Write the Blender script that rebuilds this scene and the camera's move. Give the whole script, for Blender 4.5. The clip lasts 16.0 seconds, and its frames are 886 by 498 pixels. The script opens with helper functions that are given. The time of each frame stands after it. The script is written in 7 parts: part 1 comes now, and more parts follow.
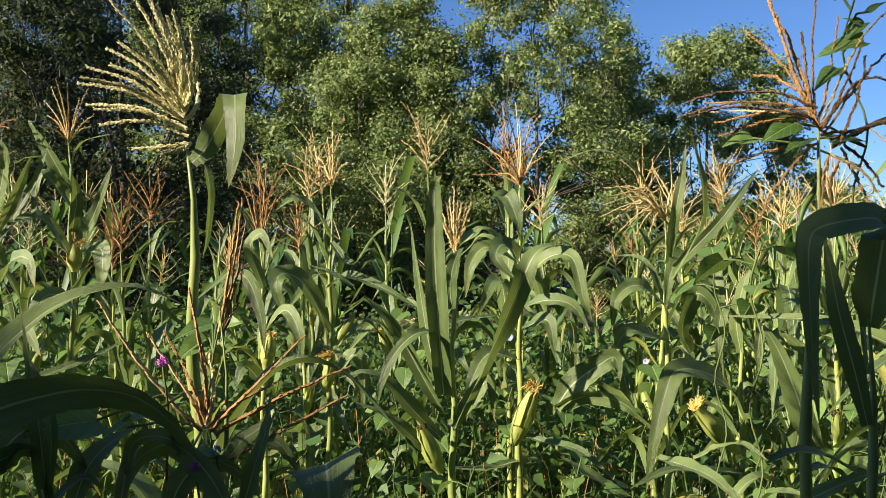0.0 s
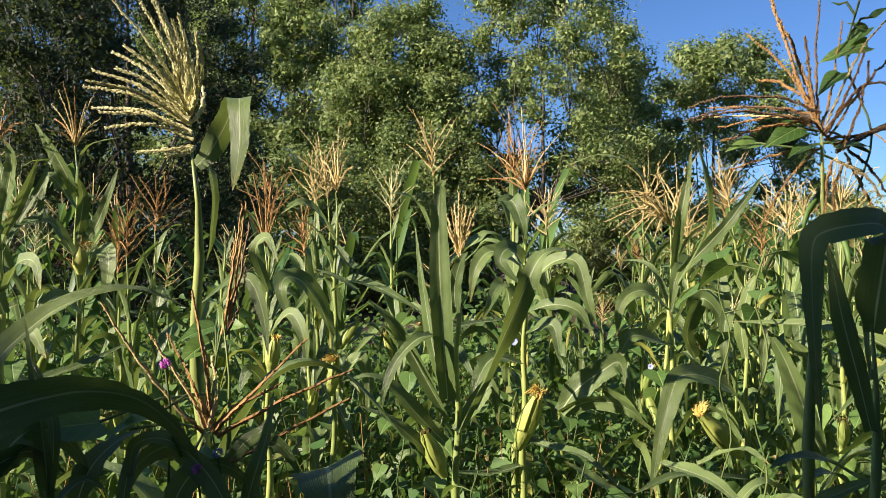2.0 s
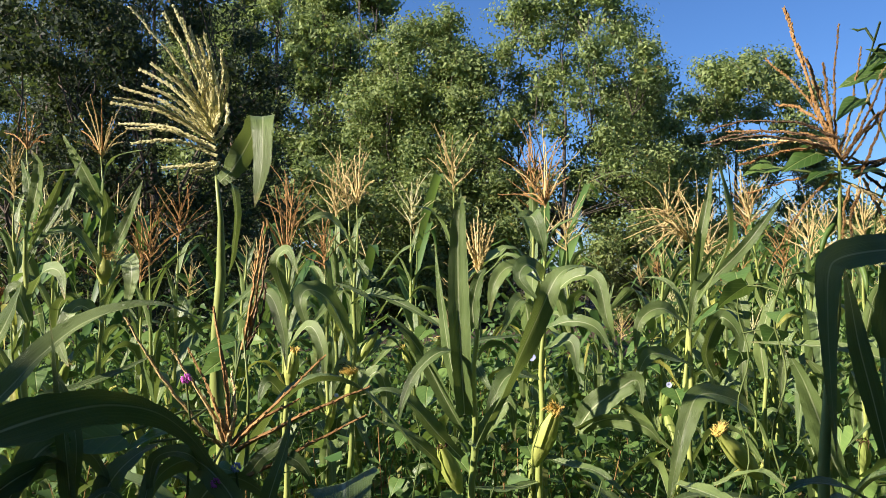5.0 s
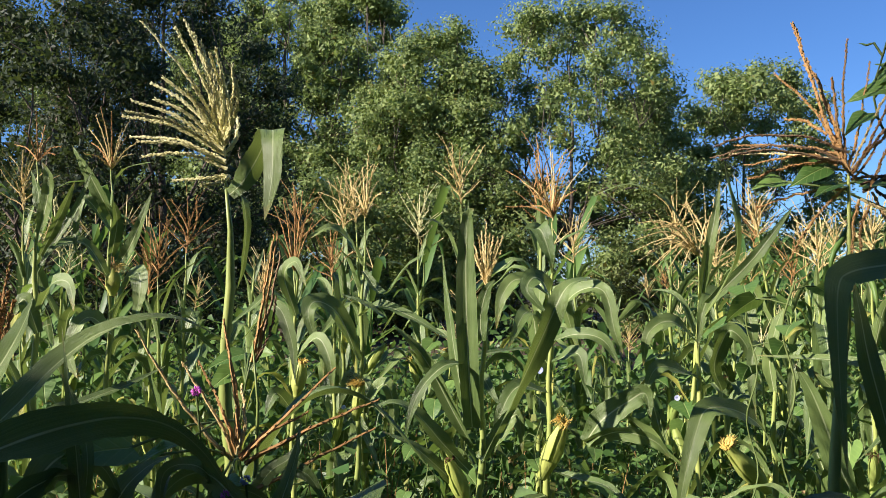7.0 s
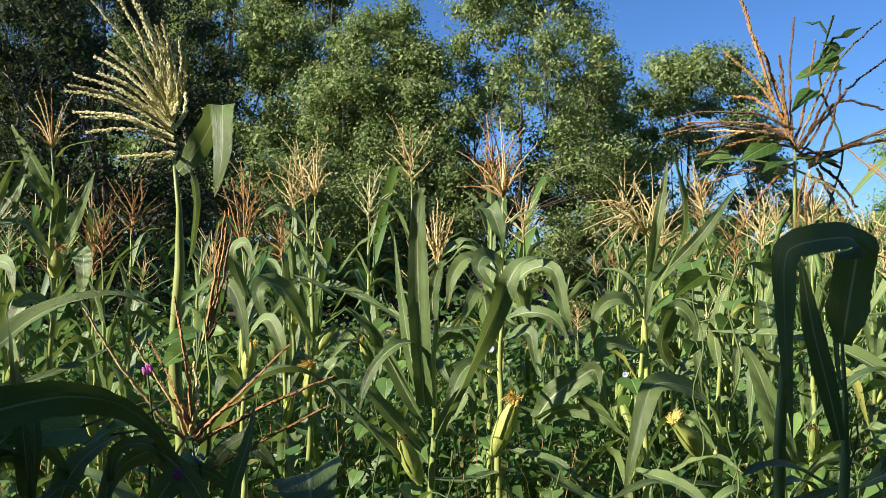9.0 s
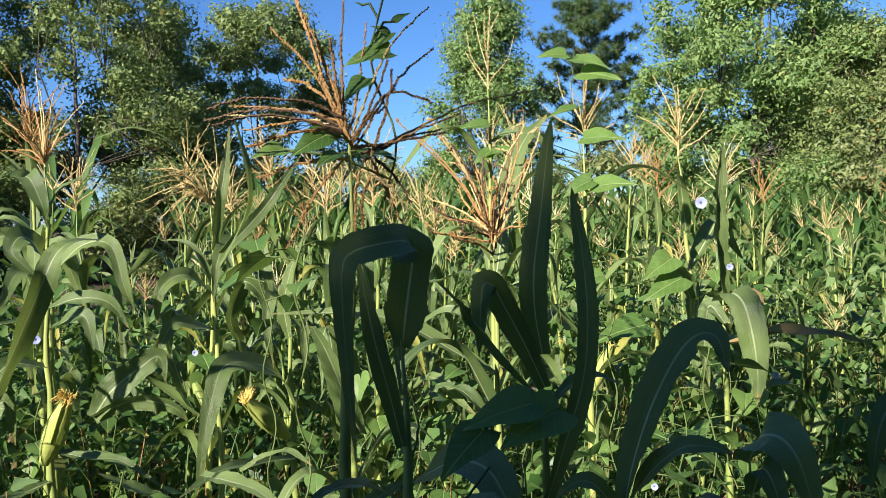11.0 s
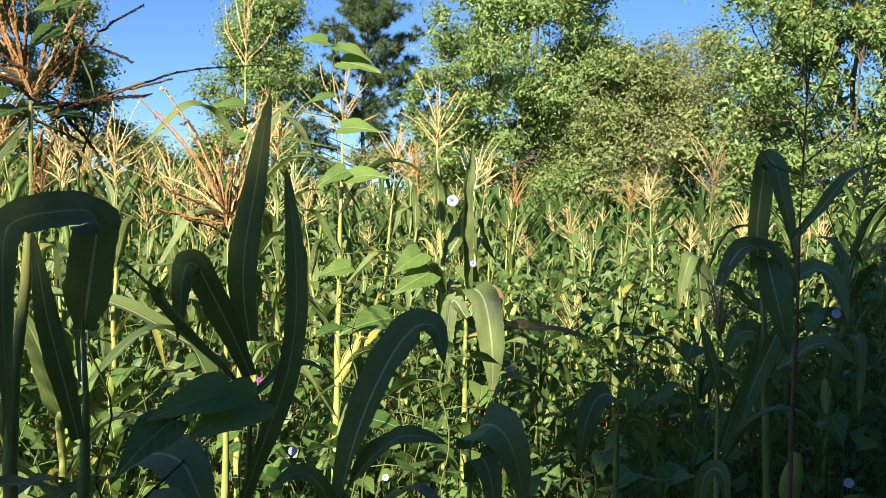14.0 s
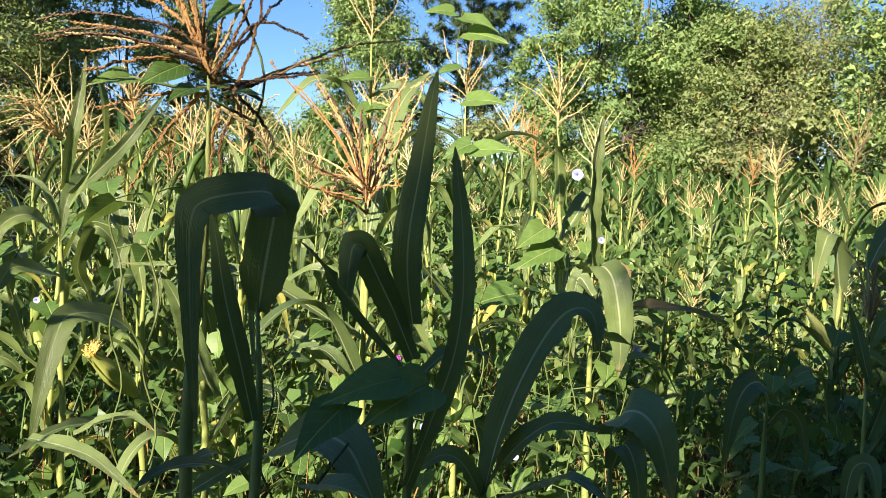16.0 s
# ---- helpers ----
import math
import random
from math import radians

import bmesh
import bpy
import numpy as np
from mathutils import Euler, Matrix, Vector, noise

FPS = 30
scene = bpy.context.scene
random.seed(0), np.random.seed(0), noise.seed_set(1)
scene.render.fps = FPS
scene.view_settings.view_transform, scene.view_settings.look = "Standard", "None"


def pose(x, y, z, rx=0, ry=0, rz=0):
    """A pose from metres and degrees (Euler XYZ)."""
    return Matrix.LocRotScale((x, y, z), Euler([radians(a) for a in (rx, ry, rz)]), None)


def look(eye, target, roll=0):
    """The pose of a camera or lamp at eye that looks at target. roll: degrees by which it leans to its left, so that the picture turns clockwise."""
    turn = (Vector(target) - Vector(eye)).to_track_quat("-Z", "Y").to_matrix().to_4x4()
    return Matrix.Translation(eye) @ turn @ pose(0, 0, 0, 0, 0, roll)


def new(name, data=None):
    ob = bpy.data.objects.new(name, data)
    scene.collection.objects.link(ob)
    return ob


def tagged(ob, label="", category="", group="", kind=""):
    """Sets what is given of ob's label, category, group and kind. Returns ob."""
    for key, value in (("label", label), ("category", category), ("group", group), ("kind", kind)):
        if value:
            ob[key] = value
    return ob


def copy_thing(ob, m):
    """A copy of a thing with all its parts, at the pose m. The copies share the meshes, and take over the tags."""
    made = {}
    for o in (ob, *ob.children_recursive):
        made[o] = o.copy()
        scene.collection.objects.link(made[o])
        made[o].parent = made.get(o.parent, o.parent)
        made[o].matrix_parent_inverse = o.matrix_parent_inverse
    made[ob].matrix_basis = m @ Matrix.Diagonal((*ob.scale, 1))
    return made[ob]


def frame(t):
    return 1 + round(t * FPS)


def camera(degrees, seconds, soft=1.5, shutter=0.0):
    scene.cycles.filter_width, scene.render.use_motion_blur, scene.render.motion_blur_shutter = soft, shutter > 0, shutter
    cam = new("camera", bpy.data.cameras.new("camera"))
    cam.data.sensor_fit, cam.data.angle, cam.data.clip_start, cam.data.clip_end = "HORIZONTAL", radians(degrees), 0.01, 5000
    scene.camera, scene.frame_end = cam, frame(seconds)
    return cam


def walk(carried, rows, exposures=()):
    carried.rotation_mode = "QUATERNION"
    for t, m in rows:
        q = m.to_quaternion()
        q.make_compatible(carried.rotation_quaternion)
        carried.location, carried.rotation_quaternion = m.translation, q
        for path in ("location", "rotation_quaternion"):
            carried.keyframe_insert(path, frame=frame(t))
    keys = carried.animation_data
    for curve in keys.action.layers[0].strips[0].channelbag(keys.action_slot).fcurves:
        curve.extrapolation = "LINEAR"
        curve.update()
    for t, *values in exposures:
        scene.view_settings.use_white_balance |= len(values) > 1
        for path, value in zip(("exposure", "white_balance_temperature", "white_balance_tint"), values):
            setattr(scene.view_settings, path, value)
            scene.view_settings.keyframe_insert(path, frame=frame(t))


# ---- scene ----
# ---- camera and walk ----
cam = camera(54.76, 16.0, soft=0.35)
EYE = 1.6
ROWS = [
    (0.0, 0.000, 0.000, -0.000, 0.00, 0.30, 0.30),
    (0.5, 0.005, 0.002, -0.000, -0.10, 0.40, 0.25),
    (1.0, 0.006, 0.004, 0.001, 0.05, 0.48, 0.09),
    (1.5, 0.003, -0.001, 0.001, 0.18, 0.54, 0.08),
    (2.0, 0.004, -0.001, -0.001, 0.39, 0.60, 0.08),
    (2.5, 0.006, 0.006, 0.002, 0.72, 0.72, 0.07),
    (3.0, 0.003, 0.003, 0.002, 1.12, 1.08, -0.06),
    (3.5, 0.004, -0.002, 0.004, 1.70, 1.39, -0.19),
    (4.0, 0.007, -0.006, 0.009, 1.82, 1.42, -0.51),
    (6.5, 0.007, -0.021, 0.006, 1.72, 1.60, -0.79),
    (7.0, 0.004, -0.018, 0.010, 2.17, 2.20, -0.83),
    (7.5, 0.002, -0.020, 0.008, 2.82, 2.05, -1.22),
    (8.0, -0.006, -0.018, 0.006, 2.20, 1.47, -1.29),
    (8.2, -0.015, -0.029, 0.001, 1.44, 1.27, -1.03),
    (10.3, 0.023, 0.095, 0.029, -15.02, -0.04, 0.88),
    (10.5, 0.023, 0.117, 0.044, -19.44, -0.67, 1.46),
    (11.0, 0.068, 0.123, 0.064, -29.12, -2.33, 1.57),
    (11.5, 0.108, 0.119, 0.060, -35.95, -2.21, -1.31),
    (12.0, 0.120, 0.110, 0.053, -39.31, -2.21, -2.58),
    (12.5, 0.140, 0.105, 0.048, -41.98, -2.89, -2.41),
    (13.0, 0.156, 0.112, 0.047, -43.81, -3.26, -1.89),
    (13.5, 0.151, 0.110, 0.048, -44.20, -2.82, -1.66),
    (14.0, 0.150, 0.112, 0.051, -44.16, -2.75, -2.00),
    (14.5, 0.138, 0.109, 0.047, -42.90, -3.48, -2.45),
    (15.0, 0.135, 0.126, 0.052, -41.74, -4.28, -2.81),
    (15.5, 0.130, 0.135, 0.048, -40.65, -4.68, -2.67),
    (16.0, 0.118, 0.199, 0.060, -37.36, -4.98, -2.38),
]
walk(cam, [(t, pose(x, y, EYE + z, 90 + pitch, roll, yaw)) for t, x, y, z, yaw, pitch, roll in ROWS],
     [(0.0, 1.24, 6500, 11.5), (4.0, 1.23, 6350, 11), (7.5, 1.22, 6100, 10), (10.5, 1.14, 5950, 8.5), (12.5, 1.21, 5900, 8.5), (13.5, 1.33, 6400, 11.5), (15.0, 1.37, 6500, 12), (16.0, 1.46, 6500, 13)])

# ---- sky, sun ----
SUN_AZ, SUN_EL = -113.0, 27.0
world = bpy.data.worlds.new("sky")
scene.world = world
world.use_nodes = True
wn = world.node_tree
sky = wn.nodes.new("ShaderNodeTexSky")
sky.sky_type = "NISHITA"
sky.sun_disc = False
sky.sun_elevation = radians(SUN_EL)
sky.sun_rotation = radians(SUN_AZ % 360)
sky.air_density, sky.dust_density, sky.ozone_density = 1.0, 0.0, 5.0
blue = wn.nodes.new("ShaderNodeMix")
blue.data_type, blue.blend_type = "RGBA", "MULTIPLY"
blue.inputs[0].default_value = 1.0
blue.inputs[7].default_value = (0.77, 0.96, 1.24, 1)
wn.links.new(sky.outputs[0], blue.inputs[6])
wn.links.new(blue.outputs[2], wn.nodes["Background"].inputs[0])
wn.nodes["Background"].inputs[1].default_value = 0.0505
sun_data = bpy.data.lights.new("sun", "SUN")
sun_data.energy, sun_data.angle, sun_data.color = 5.0, radians(0.55), (1.0, 0.86, 0.73)
sun = new("sun", sun_data)
sa, se = radians(SUN_AZ), radians(SUN_EL)
sun.matrix_world = look((40 * math.sin(sa), 40 * math.cos(sa), 40 * math.tan(se)), (0, 0, 0))


# ---- materials ----
class Nodes:
    """A small wrapper to wire one material."""

    def __init__(self, name):
        self.m = bpy.data.materials.new(name)
        self.m.use_nodes = True
        self.t = self.m.node_tree
        self.p = self.t.nodes["Principled BSDF"]
        self.out = self.t.nodes["Material Output"]

    def n(self, kind, **sets):
        node = self.t.nodes.new("ShaderNode" + kind)
        for k, v in sets.items():
            setattr(node, k, v)
        return node

    def put(self, socket, value):
        if hasattr(value, "is_output"):
            self.t.links.new(value, socket)
        else:
            socket.default_value = value

    def math(self, op, a, b=0.0, c=0.0):
        node = self.n("Math", operation=op)
        for s, v in zip(node.inputs, (a, b, c)):
            self.put(s, v)
        return node.outputs[0]

    def mix(self, f, a, b, kind="MIX"):
        node = self.n("Mix", data_type="RGBA", blend_type=kind)
        self.put(node.inputs[0], f)
        self.put(node.inputs[6], a if hasattr(a, "is_output") else (*a, 1))
        self.put(node.inputs[7], b if hasattr(b, "is_output") else (*b, 1))
        return node.outputs[2]

    def noise(self, scale, detail=3.0, coords=None, rough=0.55):
        node = self.n("TexNoise")
        node.inputs["Scale"].default_value = scale
        node.inputs["Detail"].default_value = detail
        node.inputs["Roughness"].default_value = rough
        if coords is not None:
            self.t.links.new(coords, node.inputs["Vector"])
        return node.outputs[0]

    def ramp(self, f, lo, hi):
        node = self.n("MapRange")
        self.put(node.inputs[0], f)
        node.inputs[1].default_value, node.inputs[2].default_value = lo, hi
        return node.outputs[0]

    def coords(self, which="Object"):
        return self.n("TexCoord").outputs[which]

    def bump(self, height, strength, distance):
        node = self.n("Bump")
        node.inputs["Strength"].default_value = strength
        node.inputs["Distance"].default_value = distance
        self.put(node.inputs["Height"], height)
        self.t.links.new(node.outputs[0], self.p.inputs["Normal"])
        return node.outputs[0]

    def finish(self, color, rough, spec=0.4):
        self.put(self.p.inputs["Base Color"], color if hasattr(color, "is_output") else (*color, 1))
        self.put(self.p.inputs["Roughness"], rough)
        self.p.inputs["Specular IOR Level"].default_value = spec
        return self.m

    def translucent(self, color, amount):
        tr = self.n("BsdfTranslucent")
        self.put(tr.inputs[0], color)
        mx = self.n("MixShader")
        mx.inputs[0].default_value = amount
        self.t.links.new(self.p.outputs[0], mx.inputs[1])
        self.t.links.new(tr.outputs[0], mx.inputs[2])
        self.t.links.new(mx.outputs[0], self.out.inputs[0])


def blade_material(name, dark, light, tip, rib, rough=0.37, through_light=0.30, spec=0.55):
    """A long blade: parallel veins, a pale midrib, blotches and a drying tip."""
    k = Nodes(name)
    uv = k.coords("UV")
    sep = k.n("SeparateXYZ")
    k.t.links.new(uv, sep.inputs[0])
    u, v = sep.outputs[0], sep.outputs[1]
    obj = k.coords("Object")
    rnd = k.n("ObjectInfo").outputs["Random"]
    blotch = k.noise(9.0, 4.0, obj)
    base = k.mix(k.math("MULTIPLY_ADD", blotch, 0.7, k.math("MULTIPLY_ADD", rnd, 0.55, -0.12)), dark, light)
    mp = k.n("Mapping")
    k.t.links.new(uv, mp.inputs[0])
    mp.inputs["Scale"].default_value = (46.0, 0.9, 1.0)
    vein = k.noise(1.0, 4.0, mp.outputs[0], 0.6)
    base = k.mix(k.ramp(vein, 0.35, 0.8), base, k.mix(0.6, base, light))
    dry = k.math("ADD", v, k.math("MULTIPLY_ADD", k.noise(22.0, 5.0, obj, 0.7), 0.5, -0.28))
    dry = k.ramp(k.math("MULTIPLY_ADD", rnd, 0.1, dry), 0.93, 1.12)
    base = k.mix(dry, base, tip)
    spots = k.ramp(k.noise(60.0, 4.0, obj, 0.7), 0.68, 0.76)
    base = k.mix(k.math("MULTIPLY", spots, 0.35), base, tip)
    mid = k.math("ABSOLUTE", k.math("SUBTRACT", u, 0.5))
    ribf = k.math("SUBTRACT", 1.0, k.ramp(mid, 0.014, 0.042))
    ribf = k.math("MULTIPLY", ribf, k.math("SUBTRACT", 0.95, k.math("MULTIPLY", v, 0.8)))
    base = k.mix(ribf, base, rib)
    k.bump(k.math("ADD", vein, k.math("MULTIPLY", blotch, 1.2)), 0.8, 0.003)
    k.finish(base, k.math("MULTIPLY_ADD", blotch, 0.25, rough - 0.1), spec)
    k.translucent(k.mix(0.35, base, (0.42, 0.55, 0.06)), through_light)
    return k.m


def foliage_material(name, dark, light, odd, rough=0.5, through_light=0.35, island=True, spec=0.35):
    """Small leaves, each with a shade of its own."""
    k = Nodes(name)
    rnd = k.n("NewGeometry").outputs["Random Per Island"] if island else k.n("ObjectInfo").outputs["Random"]
    obj = k.coords("Object")
    big = k.noise(0.9 if island else 14.0, 3.0, obj)
    base = k.mix(k.math("MULTIPLY_ADD", rnd, 0.75, k.math("MULTIPLY_ADD", big, 0.8, -0.3)), dark, light)
    base = k.mix(k.ramp(rnd, 0.965, 0.985), base, odd)
    grain = k.noise(70.0, 3.0, obj)
    base = k.mix(k.math("MULTIPLY", grain, 0.3), base, dark)
    k.bump(grain, 0.3, 0.002)
    k.finish(base, k.math("MULTIPLY_ADD", rnd, 0.2, rough - 0.1), spec)
    k.translucent(k.mix(0.3, base, (0.35, 0.5, 0.05)), through_light)
    return k.m


def veined_material(name, dark, light, vein, rough=0.46, through_light=0.33):
    """A broad leaf with a midrib, side veins that slant to the edge, blotches and a few eaten spots."""
    k = Nodes(name)
    sep = k.n("SeparateXYZ")
    k.t.links.new(k.coords("UV"), sep.inputs[0])
    across = k.math("ABSOLUTE", k.math("SUBTRACT", sep.outputs[0], 0.5))
    obj = k.coords("Object")
    rnd = k.n("ObjectInfo").outputs["Random"]
    blotch = k.noise(22.0, 4.0, obj)
    base = k.mix(k.math("MULTIPLY_ADD", rnd, 0.7, k.math("MULTIPLY_ADD", blotch, 0.8, -0.28)), dark, light)
    wave = k.math("FRACT", k.math("MULTIPLY", k.math("SUBTRACT", sep.outputs[1], k.math("MULTIPLY", across, 0.75)), 5.0))
    line = k.math("SUBTRACT", 1.0, k.ramp(k.math("ABSOLUTE", k.math("SUBTRACT", wave, 0.5)), 0.03, 0.12))
    rib = k.math("SUBTRACT", 1.0, k.ramp(across, 0.008, 0.022))
    veins = k.math("MAXIMUM", k.math("MULTIPLY", line, 0.16), k.math("MULTIPLY", rib, 0.8))
    base = k.mix(veins, base, vein)
    spots = k.ramp(k.noise(95.0, 4.0, obj, 0.7), 0.68, 0.74)
    base = k.mix(k.math("MULTIPLY", spots, 0.4), base, (0.20, 0.15, 0.05))
    k.bump(k.math("SUBTRACT", blotch, veins), 0.6, 0.003)
    k.finish(base, k.math("MULTIPLY_ADD", blotch, 0.2, rough - 0.1), 0.42)
    k.translucent(k.mix(0.3, base, (0.38, 0.52, 0.05)), through_light)
    return k.m


def fibre_material(name, dark, light, scale=60.0, rough=0.7, stretch=0.15, spec=0.3, through_light=0.0):
    """Straw, bark, stalks: streaked along z with blotches."""
    k = Nodes(name)
    mp = k.n("Mapping")
    k.t.links.new(k.coords("Object"), mp.inputs[0])
    mp.inputs["Scale"].default_value = (1, 1, stretch)
    streak = k.noise(scale, 5.0, mp.outputs[0], 0.65)
    blotch = k.noise(scale * 0.13, 3.0, k.coords("Object"))
    rnd = k.n("ObjectInfo").outputs["Random"]
    f = k.math("ADD", k.math("MULTIPLY", streak, 0.6), k.math("MULTIPLY_ADD", blotch, 0.5, k.math("MULTIPLY_ADD", rnd, 0.4, -0.25)))
    base = k.mix(f, dark, light)
    k.bump(streak, 0.5, 0.004)
    k.finish(base, rough, spec)
    if through_light:
        k.translucent(base, through_light)
    return k.m


LEAF = blade_material("corn_leaf", (0.030, 0.074, 0.020), (0.235, 0.315, 0.098), (0.42, 0.30, 0.10), (0.64, 0.70, 0.40), 0.36, 0.22, 0.48)
DRYLEAF = blade_material("dry_leaf", (0.22, 0.15, 0.06), (0.50, 0.38, 0.18), (0.30, 0.16, 0.06), (0.55, 0.45, 0.25), 0.7, 0.2, 0.2)
YELLOWLEAF = blade_material("yellowing_leaf", (0.20, 0.24, 0.04), (0.46, 0.44, 0.10), (0.40, 0.26, 0.09), (0.62, 0.6, 0.3), 0.5, 0.3, 0.3)
STALK = fibre_material("stalk", (0.10, 0.17, 0.035), (0.46, 0.50, 0.14), 22.0, 0.45, 0.22, 0.4)
HUSK = fibre_material("husk", (0.26, 0.36, 0.06), (0.66, 0.66, 0.20), 90.0, 0.5, 0.08, 0.35, 0.15)
HUSK_GREEN = fibre_material("husk_green", (0.13, 0.22, 0.04), (0.42, 0.48, 0.13), 90.0, 0.5, 0.08, 0.35, 0.12)
SILK_GOLD = fibre_material("silk_gold", (0.52, 0.35, 0.07), (0.85, 0.66, 0.20), 200.0, 0.6, 0.3)
SILK_BROWN = fibre_material("silk_brown", (0.05, 0.022, 0.012), (0.20, 0.09, 0.04), 200.0, 0.7, 0.3)
TASSEL_STRAW = fibre_material("tassel_straw", (0.42, 0.30, 0.10), (0.82, 0.68, 0.34), 130.0, 0.7, 0.5, 0.25, 0.15)
TASSEL_PALE = fibre_material("tassel_pale", (0.54, 0.51, 0.23), (0.86, 0.82, 0.48), 130.0, 0.65, 0.5, 0.25, 0.15)
TASSEL_RUST = fibre_material("tassel_rust", (0.17, 0.08, 0.028), (0.66, 0.41, 0.16), 110.0, 0.75, 0.5, 0.2, 0.1)
TASSEL_DARK = fibre_material("tassel_dark", (0.065, 0.042, 0.026), (0.30, 0.20, 0.11), 110.0, 0.8, 0.5, 0.2)
VINELEAF = veined_material("vine_leaf", (0.045, 0.115, 0.022), (0.20, 0.32, 0.075), (0.34, 0.44, 0.14))
WEEDLEAF = foliage_material("weed_leaf", (0.05, 0.12, 0.03), (0.20, 0.32, 0.085), (0.26, 0.27, 0.08), 0.5, 0.35)
VINESTEM = fibre_material("vine_stem", (0.055, 0.10, 0.025), (0.17, 0.21, 0.06), 120.0, 0.6, 0.3)
BARK = fibre_material("bark", (0.045, 0.036, 0.028), (0.19, 0.155, 0.12), 14.0, 0.9, 0.25, 0.2)
OAKLEAF = foliage_material("broad_leaf", (0.065, 0.115, 0.038), (0.40, 0.475, 0.16), (0.26, 0.20, 0.05), 0.55, 0.30, spec=0.28)
# nearly black: the shade on the left trees is put into this leaf colour
SHADELEAF = foliage_material("shade_leaf", (0.022, 0.036, 0.024), (0.075, 0.10, 0.05), (0.09, 0.07, 0.02), 0.62, 0.2, spec=0.2)
BRIGHTLEAF = foliage_material("bright_leaf", (0.095, 0.185, 0.06), (0.41, 0.54, 0.18), (0.36, 0.28, 0.06), 0.5, 0.38, spec=0.3)
OLIVELEAF = foliage_material("olive_leaf", (0.15, 0.195, 0.075), (0.39, 0.43, 0.17), (0.34, 0.20, 0.06), 0.52, 0.35, spec=0.3)
NEEDLE = foliage_material("pine_needle", (0.04, 0.08, 0.025), (0.11, 0.17, 0.05), (0.2, 0.15, 0.06), 0.55, 0.15)
SOIL = fibre_material("soil", (0.03, 0.022, 0.014), (0.11, 0.08, 0.05), 9.0, 0.95, 1.0, 0.2)
PETAL_BLUE = foliage_material("petal_blue", (0.34, 0.38, 0.72), (0.56, 0.60, 0.84), (0.7, 0.7, 0.95), 0.6, 0.35, False)
PETAL_PINK = foliage_material("petal_pink", (0.75, 0.10, 0.66), (0.90, 0.30, 0.85), (0.8, 0.4, 0.75), 0.6, 0.3, False)

# ---- mesh helpers ----
UP = Vector((0, 0, 1))


def make_mesh(name, verts, faces, material, uvs=None, smooth=True):
    me = bpy.data.meshes.new(name)
    me.from_pydata([tuple(v) for v in verts], [], [tuple(f) for f in faces])
    if uvs is not None:
        layer = me.uv_layers.new(name="UVMap")
        idx = np.empty(len(me.loops), dtype=np.int32)
        me.loops.foreach_get("vertex_index", idx)
        layer.data.foreach_set("uv", np.asarray(uvs, dtype=np.float32)[idx].ravel())
    me.materials.append(material)
    if smooth:
        me.polygons.foreach_set("use_smooth", np.ones(len(me.polygons), dtype=bool))
    me.update()
    return me


def scatter_mesh(name, shape_v, shape_f, turns, places, material, smooth=False):
    """One mesh of many copies of a small shape; turns is (n, 3, 3), places (n, 3)."""
    shape_v, shape_f = np.asarray(shape_v, float), np.asarray(shape_f, int)
    n, k, c = len(places), len(shape_v), shape_f.shape[1]
    v = (np.einsum("nij,kj->nki", turns, shape_v) + places[:, None]).reshape(-1, 3)
    f = (shape_f[None] + (np.arange(n) * k)[:, None, None]).reshape(-1, c)
    me = bpy.data.meshes.new(name)
    me.vertices.add(len(v))
    me.vertices.foreach_set("co", v.astype(np.float32).ravel())
    me.loops.add(f.size)
    me.loops.foreach_set("vertex_index", f.astype(np.int32).ravel())
    me.polygons.add(len(f))
    me.polygons.foreach_set("loop_start", np.arange(0, f.size, c, dtype=np.int32))
    me.update(calc_edges=True)
    me.materials.append(material)
    if smooth:
        me.polygons.foreach_set("use_smooth", np.ones(len(f), dtype=bool))
    return me


def part(name, me, parent, m=None, label=""):
    ob = new(name, me)
    ob.parent = parent
    if m is not None:
        ob.matrix_basis = m
    return tagged(ob, label)


def tube(points, radii, sides=6, cap=True):
    """Verts and faces of a tube along points."""
    pts = [Vector(p) for p in points]
    verts, faces = [], []
    for i, p in enumerate(pts):
        d = (pts[min(i + 1, len(pts) - 1)] - pts[max(i - 1, 0)]).normalized()
        a = d.cross(UP if abs(d.z) < 0.9 else Vector((1, 0, 0))).normalized()
        b = d.cross(a)
        for j in range(sides):
            w = 2 * math.pi * j / sides
            verts.append(p + (a * math.cos(w) + b * math.sin(w)) * radii[i])
    for i in range(len(pts) - 1):
        for j in range(sides):
            k = (j + 1) % sides
            faces.append((i * sides + j, i * sides + k, (i + 1) * sides + k, (i + 1) * sides + j))
    if cap:
        faces.append(tuple(range((len(pts) - 1) * sides, len(pts) * sides)))
    return verts, faces


def merged(pieces):
    verts, faces = [], []
    for v, f in pieces:
        o = len(verts)
        verts += list(v)
        faces += [tuple(i + o for i in q) for q in f]
    return verts, faces


def smooth01(x):
    x = min(1.0, max(0.0, x))
    return x * x * (3 - 2 * x)


